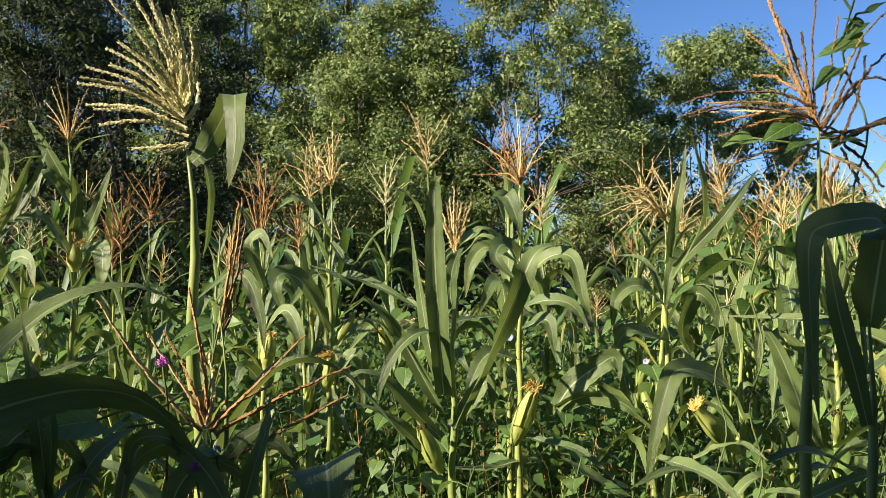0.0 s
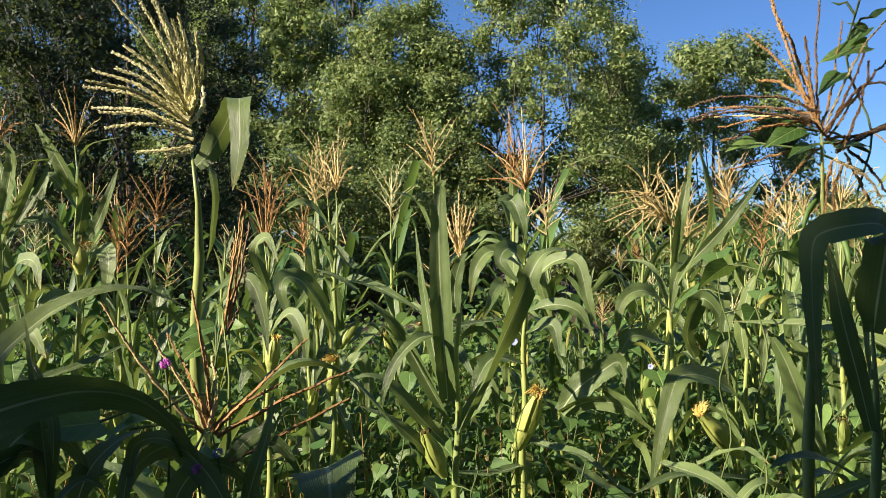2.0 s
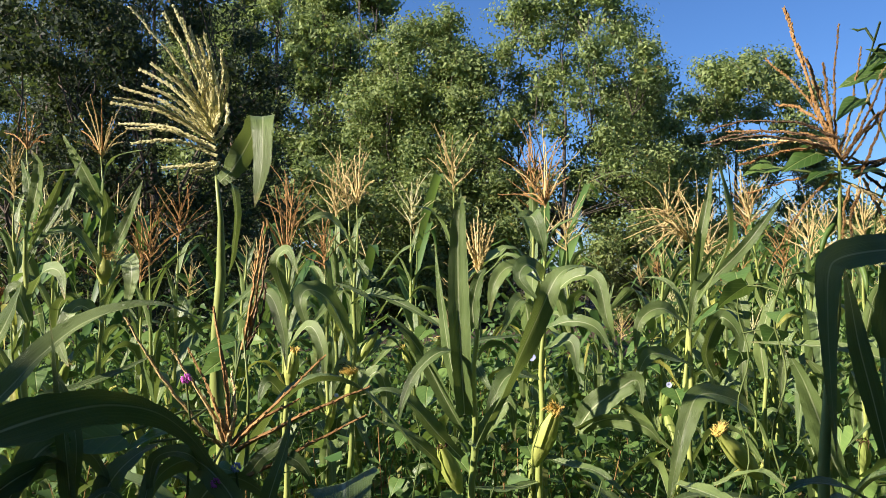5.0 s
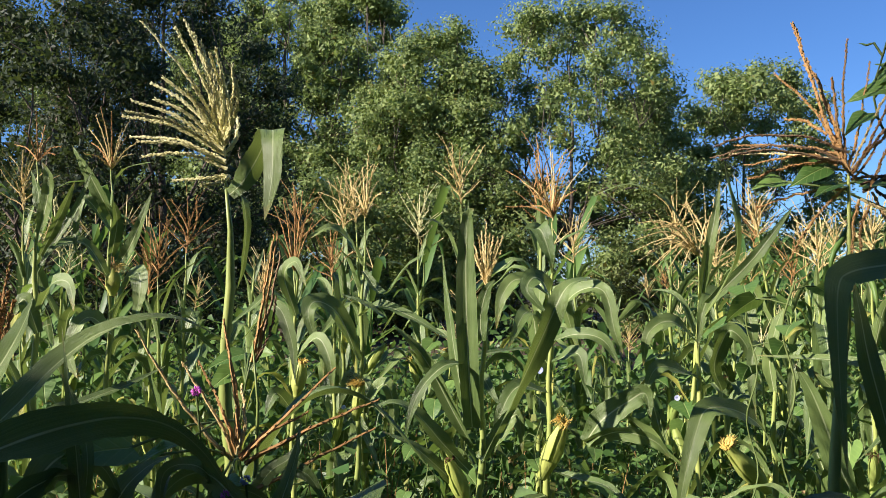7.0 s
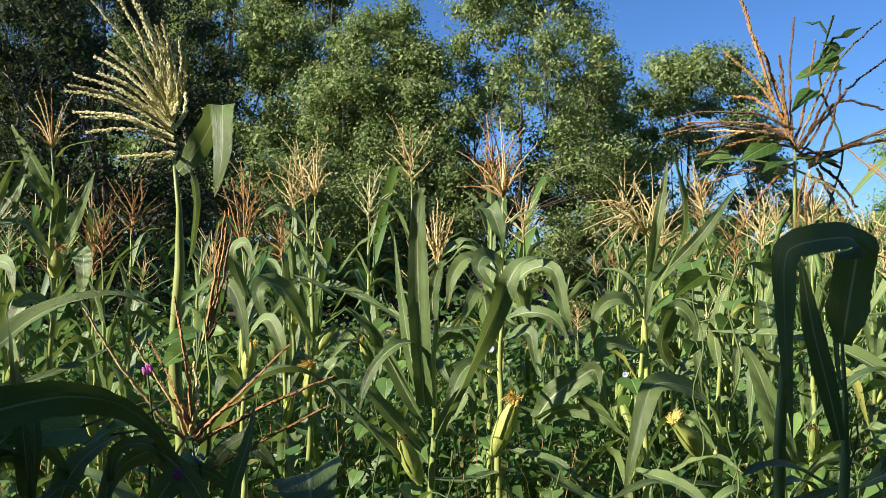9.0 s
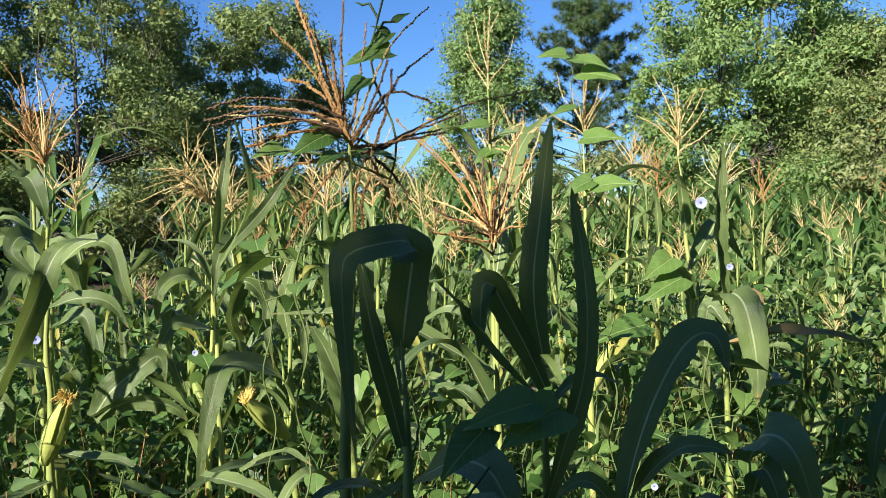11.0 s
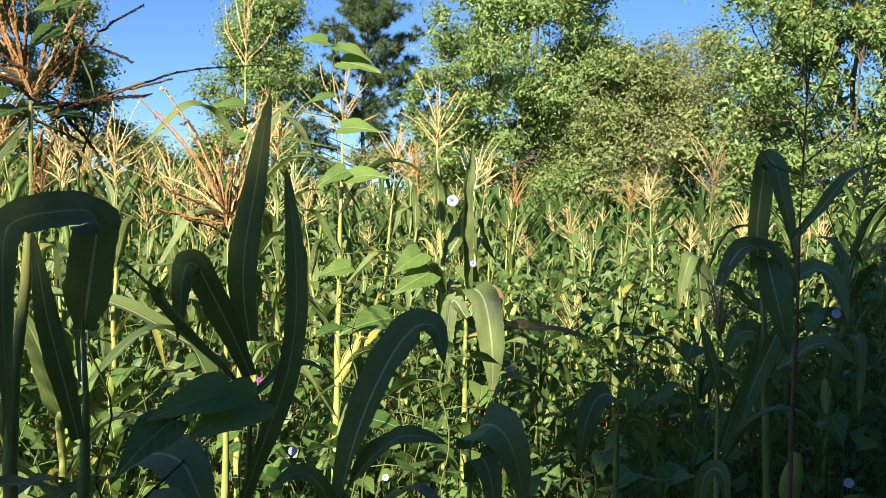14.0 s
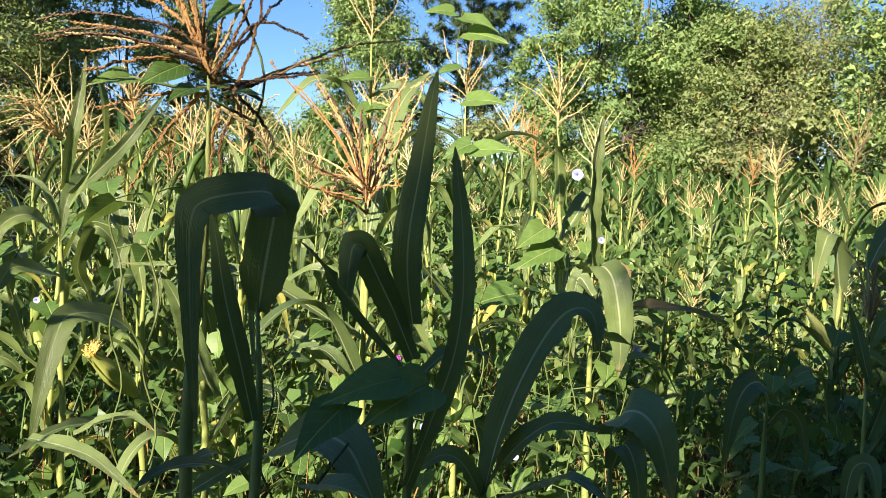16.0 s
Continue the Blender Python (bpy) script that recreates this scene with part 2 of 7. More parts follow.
def random_turns(rng, n, scale_lo, scale_hi, flat=0.0, towards=None):
    """Random rotations with a size; flat pulls the leaf normals to the vertical."""
    nrm = rng.normal(size=(n, 3)) if towards is None else towards
    nrm /= np.linalg.norm(nrm, axis=1)[:, None]
    nrm[:, 2] = (np.abs(nrm[:, 2]) if towards is None else nrm[:, 2]) + flat
    nrm /= np.linalg.norm(nrm, axis=1)[:, None]
    a = rng.normal(size=(n, 3))
    a -= nrm * (a * nrm).sum(1)[:, None]
    a /= np.linalg.norm(a, axis=1)[:, None]
    b = np.cross(nrm, a)
    s = rng.uniform(scale_lo, scale_hi, n)[:, None, None]
    return np.stack([a, b, nrm], axis=2) * s


# ---- corn ----
def blade(length, width, e0, e1, bend=0.5, sharp=0.6, twist=0.0, sway=0.0, wave=0.12, fold=28.0, seg=16, across=4, seed=0, material=None, roll=0.0):
    """A maize leaf from the origin towards +x: it leaves at elevation e0 and ends at e1, turning round bend over a stretch sharp."""
    r = random.Random(seed)
    ph, fr, ph2 = r.uniform(0, 6), r.uniform(14, 22), r.uniform(0, 6)
    p = Vector((0, 0, 0))
    verts, faces, uvs = [], [], []
    for i in range(seg + 1):
        s = i / seg
        e = radians(e0 + (e1 - e0) * smooth01((s - bend) / sharp + 0.5))
        h = radians(sway * s * s)
        d = Vector((math.cos(e) * math.cos(h), math.cos(e) * math.sin(h), math.sin(e)))
        side = Vector((-math.sin(h), math.cos(h), 0))
        nrm = d.cross(side)
        tw = radians(twist * s + roll * smooth01(s * 5))
        side, nrm = side * math.cos(tw) + nrm * math.sin(tw), nrm * math.cos(tw) - side * math.sin(tw)
        w = width * 0.5 * min(1.0, 0.5 + 2.0 * s) * max(0.0, 1 - s ** 2.1) ** 0.95
        fa = radians(fold * (1 - 0.75 * s) + 4)
        for j in range(across + 1):
            q = j / across * 2 - 1
            lift = abs(q) * w * math.sin(fa) + wave * w * q * q * math.sin(fr * s + (ph if q < 0 else ph2)) * smooth01(s * 4)
            verts.append(p + side * (q * w * math.cos(fa)) + nrm * lift)
            uvs.append((q * 0.5 + 0.5, s))
        p = p + d * (length / seg)
    m = across + 1
    for i in range(seg):
        for j in range(across):
            a = i * m + j
            faces.append((a, a + 1, a + m + 1, a + m))
    return make_mesh("leaf", verts, faces, material or LEAF, uvs)


def curve_through(way, steps):
    """Points of a smooth curve through a few places."""
    w = [Vector(q) for q in way]
    w = [w[0] * 2 - w[1]] + w + [w[-1] * 2 - w[-2]]
    out = []
    for i in range(1, len(w) - 2):
        a, b, c, d = w[i - 1:i + 3]
        for k in range(steps):
            t = k / steps
            out.append(0.5 * (b * 2 + (c - a) * t + (a * 2 - b * 5 + c * 4 - d) * t * t + (b * 3 - a - c * 3 + d) * t ** 3))
    out.append(w[-2])
    return out


def strap_mesh(way, width, face, face_end, wave=0.10, fold=18.0, base=0.55, point=2.4, seed=0, material=None, face_mid=None, rise=3.2, across=6):
    """A leaf blade along way, its upper side turned to face at the start and to face_end at the tip."""
    r = random.Random(seed)
    pts = curve_through(way, 9)
    n = len(pts) - 1
    f0, f1 = Vector(face), Vector(face_end)
    fm = Vector(face_mid) if face_mid else (f0 + f1) / 2
    ph, fr, ph2 = r.uniform(0, 6), r.uniform(15, 24), r.uniform(0, 6)
    verts, faces, uvs = [], [], []
    for i, p in enumerate(pts):
        t = i / n
        d = (pts[min(i + 1, n)] - pts[max(i - 1, 0)]).normalized()
        side = d.cross(f0.lerp(fm, smooth01(t / 0.42)) if t < 0.42 else fm.lerp(f1, smooth01((t - 0.42) / 0.35))).normalized()
        nrm = side.cross(d)
        w = width * 0.5 * (base + (1 - base) * smooth01(t * rise)) * max(0.0, 1 - t ** point) ** 0.9
        w *= 1 + 0.05 * math.sin(fr * 0.7 * t + ph)
        fa = radians(fold * (1 - 0.5 * t) + 3)
        for j in range(across + 1):
            q = j / across * 2 - 1
            rag = 1 + 0.05 * r.uniform(-1, 1) if abs(q) == 1 else 1
            lift = abs(q) * w * math.sin(fa) + wave * w * q * q * (math.sin(fr * t + (ph if q < 0 else ph2)) + 0.5 * math.sin(fr * 2.3 * t + ph2))
            verts.append(p - Vector(way[0]) + side * (q * w * math.cos(fa) * rag) + nrm * lift)
            uvs.append((q * 0.5 + 0.5, t))
    m = across + 1
    for i in range(n):
        for j in range(across):
            a = i * m + j
            faces.append((a, a + 1, a + m + 1, a + m))
    return make_mesh("leaf", verts, faces, material or LEAF, uvs)


def spikelet(p, d, out, size):
    """A small pointed grain case that leans off its branch."""
    ax = (d * 0.92 + out * 0.34).normalized()
    a = ax.cross(out).normalized()
    b = ax.cross(a)
    w = size * 0.24
    q = p + out * size * 0.12
    v = [q, q + ax * size * 0.45 + a * w, q + ax * size * 0.45 + b * w, q + ax * size * 0.45 - a * w, q + ax * size * 0.45 - b * w, q + ax * size]
    f = [(0, 2, 1), (0, 3, 2), (0, 4, 3), (0, 1, 4), (5, 1, 2), (5, 2, 3), (5, 3, 4), (5, 4, 1)]
    return v, f


def spray(length, e0, e1, grains, size, seed, material, radius=0.0016, bend=0.4, sharp=0.9, sway=0.0, bare=0.12):
    """One tassel branch from the origin towards +x, set with spikelets."""
    r = random.Random(seed)
    p, pts, dirs = Vector((0, 0, 0)), [], []
    seg = 10
    wob = r.uniform(-20, 20)
    for i in range(seg + 1):
        s = i / seg
        e = radians(e0 + (e1 - e0) * smooth01((s - bend) / sharp + 0.5) + wob * math.sin(s * 6))
        h = radians(sway * s + wob * 0.6 * math.sin(s * 5 + 1))
        d = Vector((math.cos(e) * math.cos(h), math.cos(e) * math.sin(h), math.sin(e)))
        pts.append(p.copy())
        dirs.append(d)
        p = p + d * (length / seg)
    return set_with_grains(pts, dirs, grains, size, r, material, radius, bare)


def strand(way, grains, size, seed, material, radius=0.0016, bare=0.06):
    """One tassel branch along a curve from way[0], which becomes its origin."""
    r = random.Random(seed)
    o = Vector(way[0])
    pts = [p - o + Vector((r.uniform(-1, 1), r.uniform(-1, 1), r.uniform(-1, 1))) * 0.0012 for p in curve_through(way, 6)]
    dirs = [(pts[min(i + 1, len(pts) - 1)] - pts[max(i - 1, 0)]).normalized() for i in range(len(pts))]
    return set_with_grains(pts, dirs, grains, size, r, material, radius, bare)


def set_with_grains(pts, dirs, grains, size, r, material, radius, bare):
    """The stem of a tassel branch with its spikelets."""
    seg = len(pts) - 1
    pieces = [tube(pts, [radius * (1.15 - 0.7 * i / seg) for i in range(seg + 1)], 4)]
    for g in range(grains):
        s = bare + (0.99 - bare) * g / max(1, grains - 1)
        i = min(seg - 1, int(s * seg))
        f = s * seg - i
        q = pts[i].lerp(pts[i + 1], min(f, 1.0))
        d = dirs[i]
        a = d.cross(Vector((0.3, 0.5, 1))).normalized()
        w = g * 2.4 + r.uniform(-0.5, 0.5)
        out = a * math.cos(w) + d.cross(a) * math.sin(w)
        pieces.append(spikelet(q, d, out, size * r.uniform(0.75, 1.2) * (1.05 - 0.3 * s)))
    v, f = merged(pieces)
    return make_mesh("branch", v, f, material, smooth=False)


def husk_mesh(length, radius, seed, material=None):
    """A closed ear in its husk, along +z, with overlapping husk leaves at its mouth."""
    r = random.Random(seed)
    sides, rings = 12, 10
    verts, faces = [], []
    for i in range(rings + 1):
        s = i / rings
        rad = radius * (0.45 + 0.55 * smooth01(s * 3.2)) * (1 - 0.62 * smooth01((s - 0.55) / 0.5))
        for j in range(sides):
            w = 2 * math.pi * j / sides
            ridge = 1 + 0.06 * math.cos(4 * w + 2.2 * s) + 0.03 * r.uniform(-1, 1)
            verts.append((rad * ridge * math.cos(w) + 0.01 * s * s, rad * ridge * math.sin(w), s * length))
    for i in range(rings):
        for j in range(sides):
            k = (j + 1) % sides
            faces.append((i * sides + j, i * sides + k, (i + 1) * sides + k, (i + 1) * sides + j))
    for n in range(4):
        w = n * 1.57 + r.uniform(-0.3, 0.3)
        o = len(verts)
        for i in range(5):
            s = 0.35 + 0.18 * i
            rad = radius * (1.06 - 0.75 * smooth01((s - 0.5) / 0.5)) + 0.004 * i * r.uniform(0.2, 1)
            half = (0.55, 0.5, 0.4, 0.24, 0.02)[i]
            for q in (-half, 0, half):
                verts.append((rad * math.cos(w + q) + 0.008 * s * s, rad * math.sin(w + q), s * length))
        for i in range(4):
            for j in range(2):
                a = o + i * 3 + j
                faces.append((a, a + 1, a + 4, a + 3))
    return make_mesh("husk", verts, faces, material or HUSK)


def silk_mesh(length, spread, strands, seed, material):
    """The tuft of silk at the mouth of an ear, along +z and falling over."""
    r = random.Random(seed)
    pieces = []
    lean = r.uniform(0, 6.28)
    lean = Vector((math.cos(lean), math.sin(lean), 0))
    for n in range(strands):
        w = r.uniform(0, 6.28)
        o = Vector((math.cos(w), math.sin(w), 0))
        far = length * r.uniform(0.45, 1.0)
        fall = r.uniform(0.3, 1.0) * spread
        curl, ph = r.uniform(0.02, 0.08), r.uniform(0, 6)
        pts = []
        for i in range(7):
            t = i / 6
            side = o * (0.008 + far * 0.28 * t) + lean * (far * 0.55 * t * t * fall)
            pts.append(side + UP * (far * (0.75 * t - 0.6 * t * t * fall)) + Vector((math.sin(7 * t + ph), math.cos(6 * t + ph), math.sin(5 * t))) * far * curl * t)
        pieces.append(tube(pts, [0.0013] * 4 + [0.0011, 0.0009, 0.0006], 3, False))
    v, f = merged(pieces)
    return make_mesh("silk", v, f, material)


class Corn:
    """One maize plant: an empty at its foot with stalk, leaves, ears and tassel."""

    def __init__(self, foot, top, thick=0.012, label="", bow=0.03, name="corn_plant", seed=0, stalk_mat=None):
        self.r = random.Random(seed)
        self.seed = seed
        self.foot, self.top = Vector((*foot, 0)), Vector(top) - Vector((*foot, 0))
        self.root = new(name)
        self.root.empty_display_size = 0.1
        self.root.location = self.foot
        tagged(self.root, label or "green maize plant with arching leaves in the field", "corn plant", "maize plants of the field")
        self.bow = Vector((math.cos(seed * 1.7), math.sin(seed * 1.7), 0)) * bow
        pts, rad = [], []
        n = 9
        for i in range(n * 2 + 1):
            s = i / (n * 2)
            pts.append(self.at(s) + Vector((0.004 * (-1) ** (i // 2), 0.003 * (-1) ** (i // 2), 0)))
            rad.append(thick * (1.15 - 0.65 * s - 0.38 * s ** 10) * (1.2 if i % 2 == 0 else 0.98))
        v, f = tube(pts, rad, 8)
        part("stalk", make_mesh("stalk", v, f, stalk_mat or STALK), self.root)

    def at(self, s):
        return self.top * s + self.bow * math.sin(math.pi * s)

    def height(self, z):
        return self.at(z / self.top.z)

    def leaf(self, z, heading, length, width, e0, e1, bend=0.5, sharp=0.6, twist=0.0, sway=0.0, wave=0.12, fold=28.0, material=None, label="", roll=0.0):
        self.seed += 1
        me = blade(length, width, e0, e1, bend, sharp, twist, sway, wave, fold, 30, 6, self.seed, material, roll)
        return part("leaf", me, self.root, Matrix.Translation(self.height(z)) @ pose(0, 0, 0, 0, 0, 90 - heading), label)

    def strap(self, way, width, face=(0, -1, 0.3), face_end=None, wave=0.10, fold=18.0, base=0.55, point=2.4, material=None, label="", face_mid=None, rise=3.2):
        """A leaf along a few places of the world."""
        self.seed += 1
        me = strap_mesh(way, width, face, face_end or face, wave, fold, base, point, self.seed, material, face_mid, rise)
        return part("leaf", me, self.root, Matrix.Translation(Vector(way[0]) - self.foot), label)

    def strands(self, ways, material, grains=60, size=0.008, radius=0.002, label=""):
        """A tassel whose branches follow the given curves; the first is its main spike."""
        crown, first = None, None
        for way in ways:
            self.seed += 1
            me = strand(way, grains, size, self.seed, self.r.choice(material) if isinstance(material, tuple) else material, radius)
            m = Matrix.Translation(Vector(way[0]) - self.foot)
            if crown is None:
                crown, first = part("tassel", me, self.root, m, label), m.inverted()
            else:
                part("branch", me, crown, first @ m)
        return crown

    def ear(self, z, heading, lean, length=0.19, radius=0.026, silk=None, silk_len=0.05, strands=46, label="ripening ear in its pale green husk"):
        self.seed += 1
        m = Matrix.Translation(self.height(z)) @ pose(0, 0, 0, 0, 0, 90 - heading) @ pose(0.012, 0, 0, 0, lean, 0)
        ob = part("ear", husk_mesh(length, radius, self.seed), self.root, m, label)
        part("silk", silk_mesh(silk_len, 0.6, strands, self.seed, silk or SILK_GOLD), ob, pose(0.01, 0, length * 0.95), "")
        return ob

    def ear_at(self, base, tip, radius, silk, silk_len, strands, label):
        """An ear from base to tip, in places of the world, with its silk at the tip."""
        self.seed += 1
        o, d = Vector(base) - self.foot, Vector(tip) - Vector(base)
        m = Matrix.Translation(o) @ d.to_track_quat("Z", "Y").to_matrix().to_4x4()
        ob = part("ear", husk_mesh(d.length, radius, self.seed), self.root, m, label)
        part("silk", silk_mesh(silk_len, 1.3, strands, self.seed, silk), ob, pose(0.008, 0, d.length * 0.93))
        return ob

    def tassel(self, count, length, material, spread=(25, 75), tip=(-10, 60), grains=34, size=0.009, headings=None, spike=1.25, zone=0.4, label="", lean=(0, 0)):
        """Central spike and side branches; headings limits where the branches go."""
        r = self.r
        base = self.at(1.0)
        axis = pose(0, 0, 0, lean[0], lean[1], 0)
        self.seed += 1
        crown = part("tassel", spray(length * spike, 90, 84, int(grains * 1.3), size * 1.1, self.seed, material, 0.0022, bare=0.25), self.root, Matrix.Translation(base) @ axis, label)
        for i in range(count):
            s = i / max(1, count - 1)
            e0 = spread[1] + (spread[0] - spread[1]) * (1 - s) + r.uniform(-8, 8)
            e1 = tip[0] + (tip[1] - tip[0]) * s + r.uniform(-12, 12)
            hd = (i * 137.5 + r.uniform(-20, 20)) if headings is None else r.uniform(*headings)
            self.seed += 1
            me = spray(length * r.uniform(0.7, 1.0), e0, e1, grains, size, self.seed, material)
            part("branch", me, crown, pose(0, 0, s * zone * length, 0, 0, 90 - hd))
        return crown


# ---- ground ----
def ground_height(x, y):
    return 0.05 * noise.noise(Vector((x * 0.35, y * 0.35, 0))) + 0.02 * noise.noise(Vector((x * 1.7, y * 1.7, 3)))


def build_ground():
    steps = [-2500, -800, -250, -90, -45] + [i * 0.6 for i in range(-50, 71)] + [60, 120, 300, 900, 2500]
    verts = [(x, y, ground_height(x, y) if max(abs(x), abs(y)) < 45 else 0.0) for y in steps for x in steps]
    n = len(steps)
    faces = [(j * n + i, j * n + i + 1, (j + 1) * n + i + 1, (j + 1) * n + i) for j in range(n - 1) for i in range(n - 1)]
    tagged(new("ground", make_mesh("ground", verts, faces, SOIL)), "brown garden soil under the maize and weeds", "ground", kind="structure")


build_ground()


# ---- trees ----
LEAF_V = [(-0.5, 0, 0), (-0.05, 0.3, 0.06), (0.5, 0, -0.05), (-0.05, -0.3, 0.06)]
LEAF_F = [(0, 1, 2, 3)]
SMALL_V = [(-0.5, 0.12, 0.05), (0.02, -0.38, 0.0), (0.54, 0.12, -0.05)]


def tree(name, az, dist, top, radius, material, label, seed, clumps=85, leaves=210, leaf=0.15, low=0.12, airy=0.0, trunk=0.10, flat=0.2, clump_r=0.8, point=0.0, core_size=1.75, sway=0.5):
    """A broadleaf tree: trunk, limbs to each clump, and a crown of many single leaves. low is the crown's foot as a share of the height."""
    r = random.Random(seed)
    rng = np.random.default_rng(seed)
    fine = leaf < 0.2 and trunk > 0.02
    if fine:
        leaves, leaf = int(leaves * 1.9), leaf * 0.84
    a = radians(az)
    root = new(name)
    root.location = (dist * math.sin(a), dist * math.cos(a), 0)
    tagged(root, label, "tree", "trees at the field's edge")
    lean = Vector((r.uniform(-1, 1), r.uniform(-1, 1), 0)) * sway
    spine = [Vector((0, 0, -0.1)) + UP * (top * 0.93 * s) + lean * s * s + Vector((r.uniform(-1, 1), r.uniform(-1, 1), 0)) * 0.12 * s for s in [i / 9 for i in range(10)]]
    v, f = tube(spine, [trunk * (1.06 - 0.92 * i / 9) for i in range(10)], 9)
    part("trunk", make_mesh("trunk", v, f, BARK), root)
    centres = []
    for i in range(clumps * 3):
        if len(centres) >= clumps:
            break
        s = r.random() ** 0.85
        z = top * (low + (0.97 - low) * s)
        prof = max(0.12, math.sin(math.pi * (0.2 + 0.77 * s) ** (1.05 - 0.5 * point))) ** 0.5 * (1 - point * s * 0.6)
        w = r.uniform(0, 6.283)
        d = radius * prof * (r.uniform(0.15, 1.0) ** 0.5)
        lump = 1 + 0.28 * noise.noise(Vector((math.cos(w) * 1.6 + seed, math.sin(w) * 1.6, z * 0.6)))
        c = Vector((d * lump * math.cos(w), d * lump * math.sin(w), z)) + lean * s * s
        if airy and noise.noise(c * 0.75 + Vector((seed, 0, 0))) < airy - 0.35:
            continue
        centres.append(c)
    groups = [[] for _ in range(9)]
    for c in centres:
        groups[min(8, int(9 * (math.atan2(c.y, c.x) + math.pi) / 6.2832))].append(c)
    for g in groups:
        if not g:
            continue
        far = sum(g, Vector()) / len(g)
        s = max(0.1, min(0.8, far.z / (top * 0.93) - 0.25))
        o = spine[int(s * 9)]
        rr = min(0.018, trunk * 0.3) + trunk * 0.16
        way = [o, o.lerp(far, 0.45) - UP * 0.1, far, far.lerp(max(g, key=lambda c: c.z), 0.7)]
        bough = [tube(way, [rr, rr * 0.8, rr * 0.55, rr * 0.3], 5)]
        for c in g:
            a = min(way, key=lambda w: (w - c).length + (1.5 if w.z > c.z else 0))
            m = a.lerp(c, 0.5) + Vector((r.uniform(-1, 1), r.uniform(-1, 1), r.uniform(-0.6, 1))) * 0.12
            bough.append(tube([a, m, c], [rr * 0.45, rr * 0.32, 0.008], 4))
            e = c + Vector((r.uniform(-1, 1), r.uniform(-1, 1), r.uniform(-0.4, 1))) * clump_r * 0.8
            bough.append(tube([c, e], [rr * 0.4, rr * 0.2], 3))
        v, f = merged(bough)
        part("limb", make_mesh("limb", v, f, BARK), root)
    pos, out, size = [], [], []
    for c in centres:
        n = int(leaves * r.uniform(0.6, 1.3))
        k = clump_r * r.uniform(0.65, 1.25)
        # leaves gather in tufts round the clump, more on its upper side; larger ones fill its core
        tufts = rng.normal(size=(10, 3))
        tufts[:, 2] += 0.35
        tufts /= np.linalg.norm(tufts, axis=1)[:, None]
        which = rng.integers(0, 10, n)
        core = rng.random((n, 1)) < 0.3
        p = np.where(core, rng.normal(size=(n, 3)) * 0.26, tufts[which] * rng.uniform(0.6, 1.0, (n, 1)) + rng.normal(size=(n, 3)) * 0.21)
        out.append(p + rng.normal(size=(n, 3)) * 0.5)
        size.append(np.where(core[:, 0], core_size, 1.0))
        pos.append(p * np.array([k, k, k * 0.75]) + np.array(c))
    pos, out, size = np.concatenate(pos), np.concatenate(out), np.concatenate(size)
    pos[:, 2] = np.maximum(pos[:, 2], 0.1)
    me = scatter_mesh("crown", SMALL_V if fine else LEAF_V, [(0, 1, 2)] if fine else LEAF_F, random_turns(rng, len(pos), leaf * 0.7, leaf * 1.35, flat, out) * size[:, None, None], pos, material)
    part("crown", me, root)
    return root


def pine(az, dist, top, radius, seed):
    r = random.Random(seed)
    rng = np.random.default_rng(seed)
    a = radians(az)
    root = new("pine_tree")
    root.location = (dist * math.sin(a), dist * math.cos(a), 0)
    tagged(root, "tall green pine with loose needle tufts behind the field", "tree", "trees at the field's edge")
    v, f = tube([(0.1 * math.sin(i), 0, top * i / 8 - 0.1) for i in range(9)], [0.11 * (1 - i / 9) + 0.015 for i in range(9)], 9)
    part("trunk", make_mesh("trunk", v, f, BARK), root)
    limbs, tips = [], []
    for i in range(46):
        s = 0.25 + 0.75 * i / 45
        w = i * 2.4 + r.uniform(-0.4, 0.4)
        ln = radius * (1.15 - s) ** 0.7 * r.uniform(0.7, 1.15) + 0.25
        o = Vector((0, 0, top * s))
        d = Vector((math.cos(w), math.sin(w), 0.25 + 0.5 * s))
        e = o + d * ln
        limbs.append(tube([o, o.lerp(e, 0.5) - UP * 0.08, e], [0.025, 0.015, 0.008], 5))
        for k in range(26):
            q = o.lerp(e, r.uniform(0.45, 1.05)) + Vector((r.uniform(-1, 1), r.uniform(-1, 1), r.uniform(-0.3, 0.6))) * 0.38
            tips.append(q)
    for v, f in limbs:
        part("limb", make_mesh("limb", v, f, BARK), root)
    pos = np.repeat(np.array([tuple(t) for t in tips]), 60, axis=0)
    turns = random_turns(rng, len(pos), 0.8, 1.2)
    me = scatter_mesh("crown", [(0, 0.012, 0), (0, -0.012, 0), (0.26, 0, 0.02)], [(0, 1, 2)], turns, pos, NEEDLE)
    part("crown", me, root)
    return root


DARK = "dark green broadleaf tree with shaded dense crown"
GREEN = "green broadleaf tree with sunlit leaf clumps"
AIRY = "open-crowned broadleaf tree with sky between its limbs"
# the first two crowns look shaded by their near-black leaf colour
tree("tree", -27.0, 13, 5.6, 2.1, SHADELEAF, DARK, 11, 150, 190, 0.068, 0.0, clump_r=0.5)
tree("tree", -20.5, 15, 7.3, 2.3, SHADELEAF, DARK, 12, 190, 190, 0.068, 0.0, clump_r=0.52)
tree("tree", -12.6, 33, 12.6, 4.3, OAKLEAF, DARK, 13, 212, 205, 0.142, 0.0, clump_r=0.75, trunk=0.22)
t_ = tree("tree", -7.6, 31, 12.4, 3.2, OAKLEAF, GREEN, 14, 168, 205, 0.138, 0.0)
